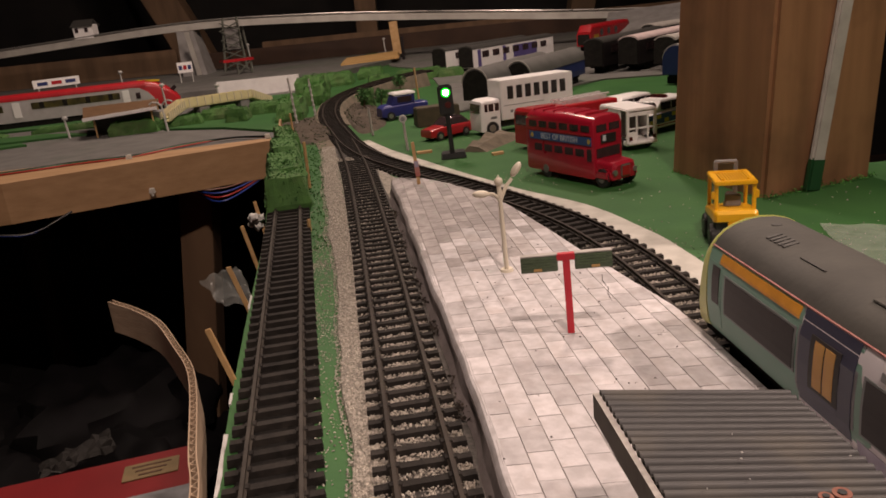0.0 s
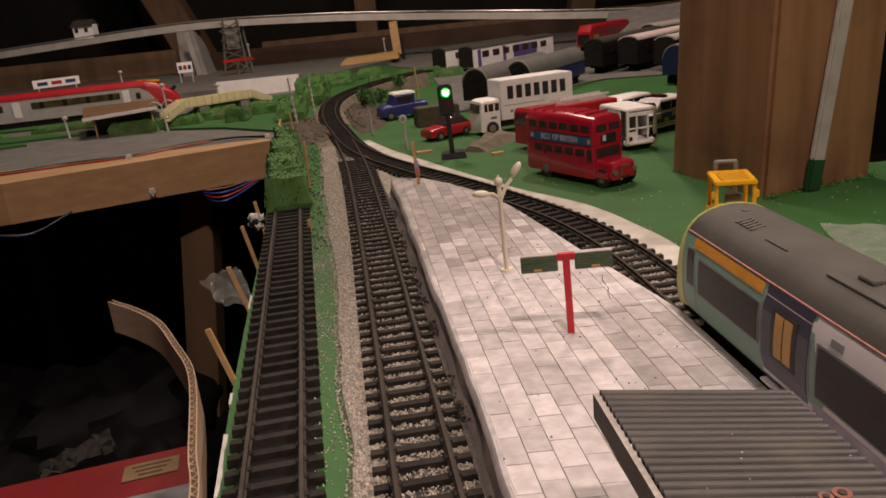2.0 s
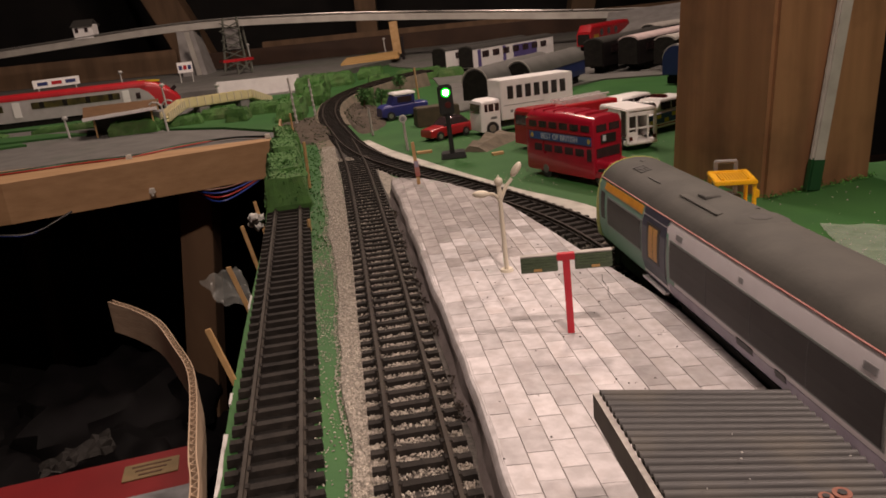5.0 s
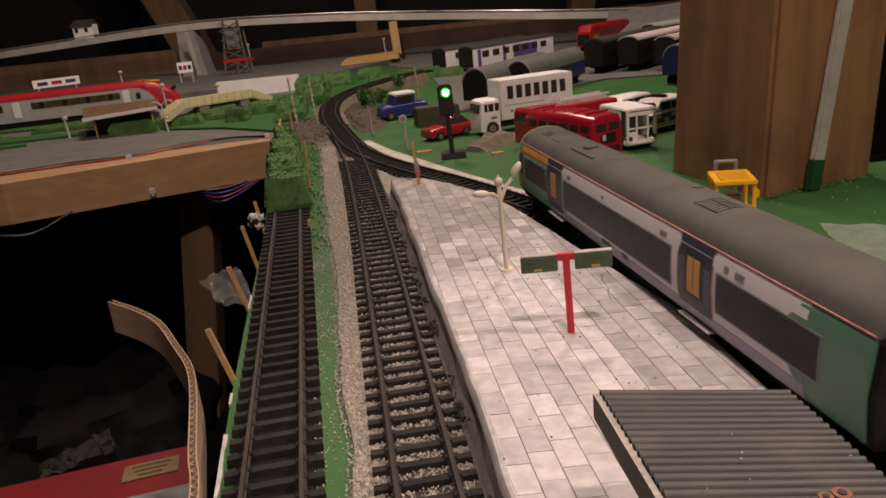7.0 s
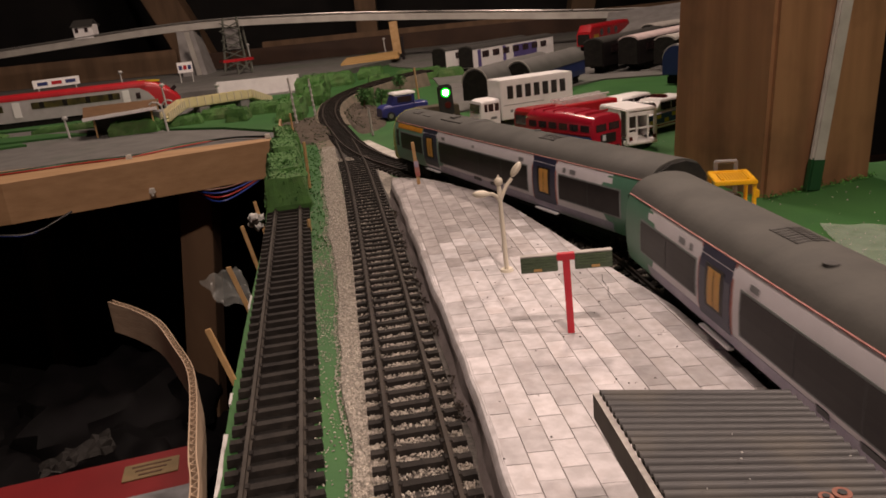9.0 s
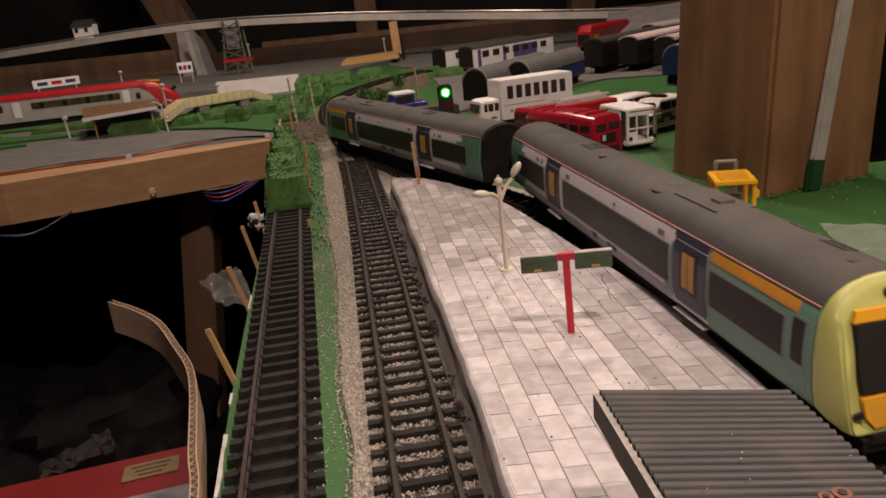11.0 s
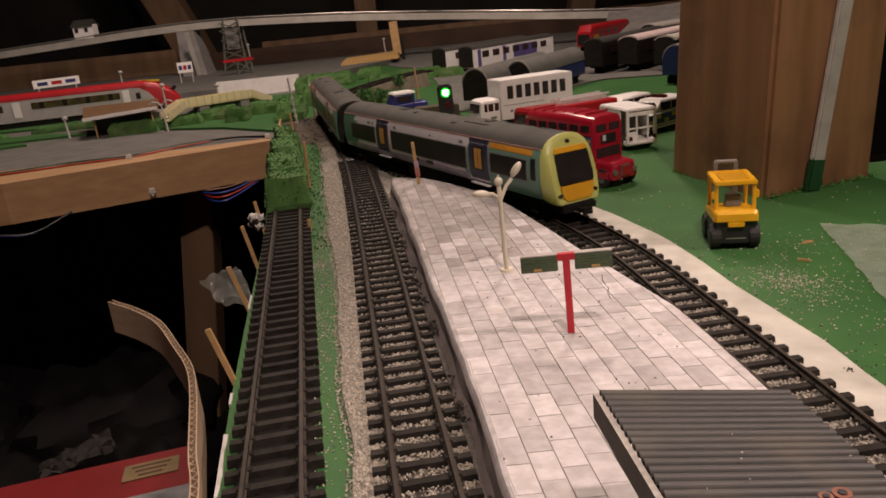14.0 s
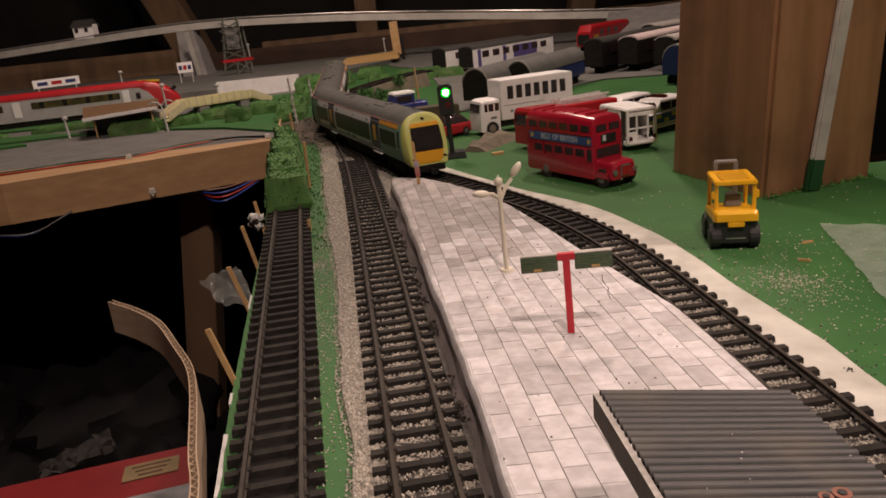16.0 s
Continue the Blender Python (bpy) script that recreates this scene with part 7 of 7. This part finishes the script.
# raised viaduct deck along the back
deck = thing("viaduct", Matrix(), "pale raised viaduct deck crossing behind the station", "viaduct")
centre = [(-1.70, 2.10, 0.096), (-1.136, 2.10, 0.124), (-0.64, 2.10, 0.147), (-0.30, 2.10, 0.137), (-0.065, 2.10, 0.121), (0.20, 2.00, 0.099), (0.357, 1.95, 0.085), (0.566, 1.90, 0.071), (0.90, 1.80, 0.055)]
C3 = spline(centre, 8)
bm = B()
rings = []
for i, p in enumerate(C3):
    rings.append([(p[0], p[1], p[2] - 0.020), (p[0], p[1] + 0.055, p[2] - 0.020), (p[0], p[1] + 0.055, p[2]), (p[0], p[1] + 0.003, p[2])])
loft(bm, rings)
part("deck", bm, CONCRETE, deck, bevel=0.0)
bm = B()
wire_run(bm, [(p[0], p[1] + 0.002, p[2] + 0.001) for p in C3], 0.0028, 6)
part("parapet", bm, CHROME, deck, "shiny metal strip along the parapet", smooth=True)
bm = B()
loft(bm, [[(-0.640, 2.03, 0.012), (-0.575, 2.03, 0.012), (-0.575, 2.12, 0.012), (-0.640, 2.12, 0.012)], [(-0.655, 2.09, 0.126), (-0.610, 2.09, 0.126), (-0.610, 2.15, 0.126), (-0.655, 2.15, 0.126)]])
part("pier", bm, PYLON, deck, "tapered grey card pier")
bm = B()
box(bm, -0.60, 2.02, 0.068, 0.012, 0.006, 0.112, ry=-7)
part("pier_batten", bm, CONCRETE, deck, "pale batten on the pier")
for sx in (-1, 1):
    for sy in (-1, 1):
        bm = B()
        tube(bm, (-0.505 + sx * 0.030, 2.09 + sy * 0.03, 0.012), (-0.505 + sx * 0.018, 2.10 + sy * 0.02, 0.150), 0.0032, n=6)
        part("lattice_leg", bm, TRELLIS, deck, "grey-green lattice pier leg")
for k in range(5):
    z = 0.02 + 0.024 * k
    for sgn in (-1, 1):
        bm = B()
        tube(bm, (-0.505 - sgn * 0.028, 2.062, z), (-0.505 + sgn * 0.026, 2.066, z + 0.022), 0.0016, n=5)
        part("lattice_brace", bm, TRELLIS, deck)
bm = B()
box(bm, -0.505, 2.075, 0.095, 0.034, 0.006, 0.055)
part("pier_panel", bm, PYLON, deck, "plain grey panel between the lattice legs")
bm = B()
box(bm, -0.072, 2.095, 0.055, 0.022, 0.010, 0.086, ry=-3)
part("timber_prop", bm, STICK, deck, "pale wooden prop")
bm = B()
tube(bm, (-0.052, 2.00, 0.0), (-0.052, 2.00, 0.060), 0.004, n=8)
solo("dark_post", bm, MAROON_DARK, "short dark red post at the platform end", "post")
hut = thing("signal_hut", Matrix(), "small white hut with dark pitched roof on the viaduct", "hut")
bm = B()
box(bm, -0.905, 2.12, 0.150, 0.052, 0.04, 0.036)
part("wall", bm, WHITE, hut, "white hut walls", bevel=0.001)
bm = B()
loft(bm, [[(-0.905 + sx * 0.030 * f, y, z) for sx in (-1, 1)] + [(-0.905 + sx * 0.030 * f, y, z - 0.003) for sx in (1, -1)] for y, z, f in ((2.095, 0.1665, 1.0), (2.12, 0.182, 0.86), (2.145, 0.1665, 1.0))])
part("roof", bm, ROOF_DARK, hut, "dark grey pitched roof")
for sx in (-0.016, 0.010):
    bm = B()
    box(bm, -0.905 + sx, 2.0996, 0.155, 0.009, 0.001, 0.012)
    part("window", bm, GLASS_DARK, hut)
# open shelter frame with a red roof bar
frame_thing = thing("lattice_shelter", pose(-0.465, 1.915, 0.012, 0, 0, 32), "grey lattice shelter with a red roof beam on the platform", "shelter")
bm = B()
box(bm, 0, 0, 0.034, 0.078, 0.030, 0.006)
part("roof_beam", bm, EXPRESS_RED, frame_thing, "red roof beam")
for sx in (-0.004, 0.032):
    bm = B()
    box(bm, sx, -0.010, 0.0155, 0.004, 0.004, 0.031)
    part("post", bm, TRELLIS, frame_thing)
bm = B()
for sgn in (-1, 1):
    tube(bm, (0.014 - sgn * 0.017, -0.010, 0.002), (0.014 + sgn * 0.017, -0.010, 0.030), 0.0018, n=5)
part("cross_brace", bm, TRELLIS, frame_thing)

# boards and rafters at the back of the loft
for name, a, b, z0, z1, mat, lab in (("back_board", (-1.9, 2.30), (-0.78, 2.45), -0.02, 0.075, OLD, "brown timber board behind the far station"),
                                     ("back_board", (-0.76, 2.46), (0.95, 2.60), -0.02, 0.052, DARK_WOOD, "dark reddish-brown board along the back of the layout"),
                                     ("back_rail", (-0.55, 2.66), (1.1, 2.62), 0.045, 0.066, OLD, "brown timber rail behind the yard")):
    bm = B()
    d = Vector((b[0] - a[0], b[1] - a[1], 0))
    n = Vector((-d.y, d.x, 0)).normalized() * 0.02
    A, Bv = Vector((*a, 0)), Vector((*b, 0))
    put(bm, [A + Vector((0, 0, z0)), Bv + Vector((0, 0, z0)), Bv + n + Vector((0, 0, z0)), A + n + Vector((0, 0, z0)), A + Vector((0, 0, z1)), Bv + Vector((0, 0, z1)), Bv + n + Vector((0, 0, z1)), A + n + Vector((0, 0, z1))],
        [(0, 3, 2, 1), (4, 5, 6, 7), (0, 1, 5, 4), (2, 3, 7, 6), (0, 4, 7, 3), (1, 2, 6, 5)])
    solo(name, bm, mat, lab, "board", kind="structure", bevel=0.002)
for x0, x1, w in ((-0.885, -0.955, 0.13), (-0.200, -0.195, 0.078), (0.62, 0.66, 0.09), (-1.75, -1.85, 0.12)):
    bm = B()
    loft(bm, [[(x - w / 2, 2.9, z), (x + w / 2, 2.9, z), (x + w / 2, 3.0, z), (x - w / 2, 3.0, z)] for x, z in ((x0 - (x1 - x0) * 5, -0.8), (x0, 0.1), (x1, 0.26), (x1 + (x1 - x0) * 6, 1.6))])
    solo("roof_timber", bm, OLD, "rough brown roof timber at the back of the loft", "rafter", kind="structure", bevel=0.003)

# bent ply edging where the two boards meet
bm = B()
edge = spline([(-0.176, 0.885, 0.0), (-0.172, 0.855, 0.0), (-0.160, 0.815, 0.0), (-0.152, 0.770, 0.0), (-0.146, 0.72, 0.0)], 8)
loft(bm, [[(x - 0.001, y, -0.030), (x + 0.001, y, -0.030), (x + 0.001, y, 0.017 - 0.012 * k / len(edge)), (x - 0.001, y, 0.017 - 0.012 * k / len(edge))] for k, (x, y, z) in enumerate(edge)])
solo("ply_edging", bm, PINE, "bent strip of thin ply along the board corner", "edging")


motions()
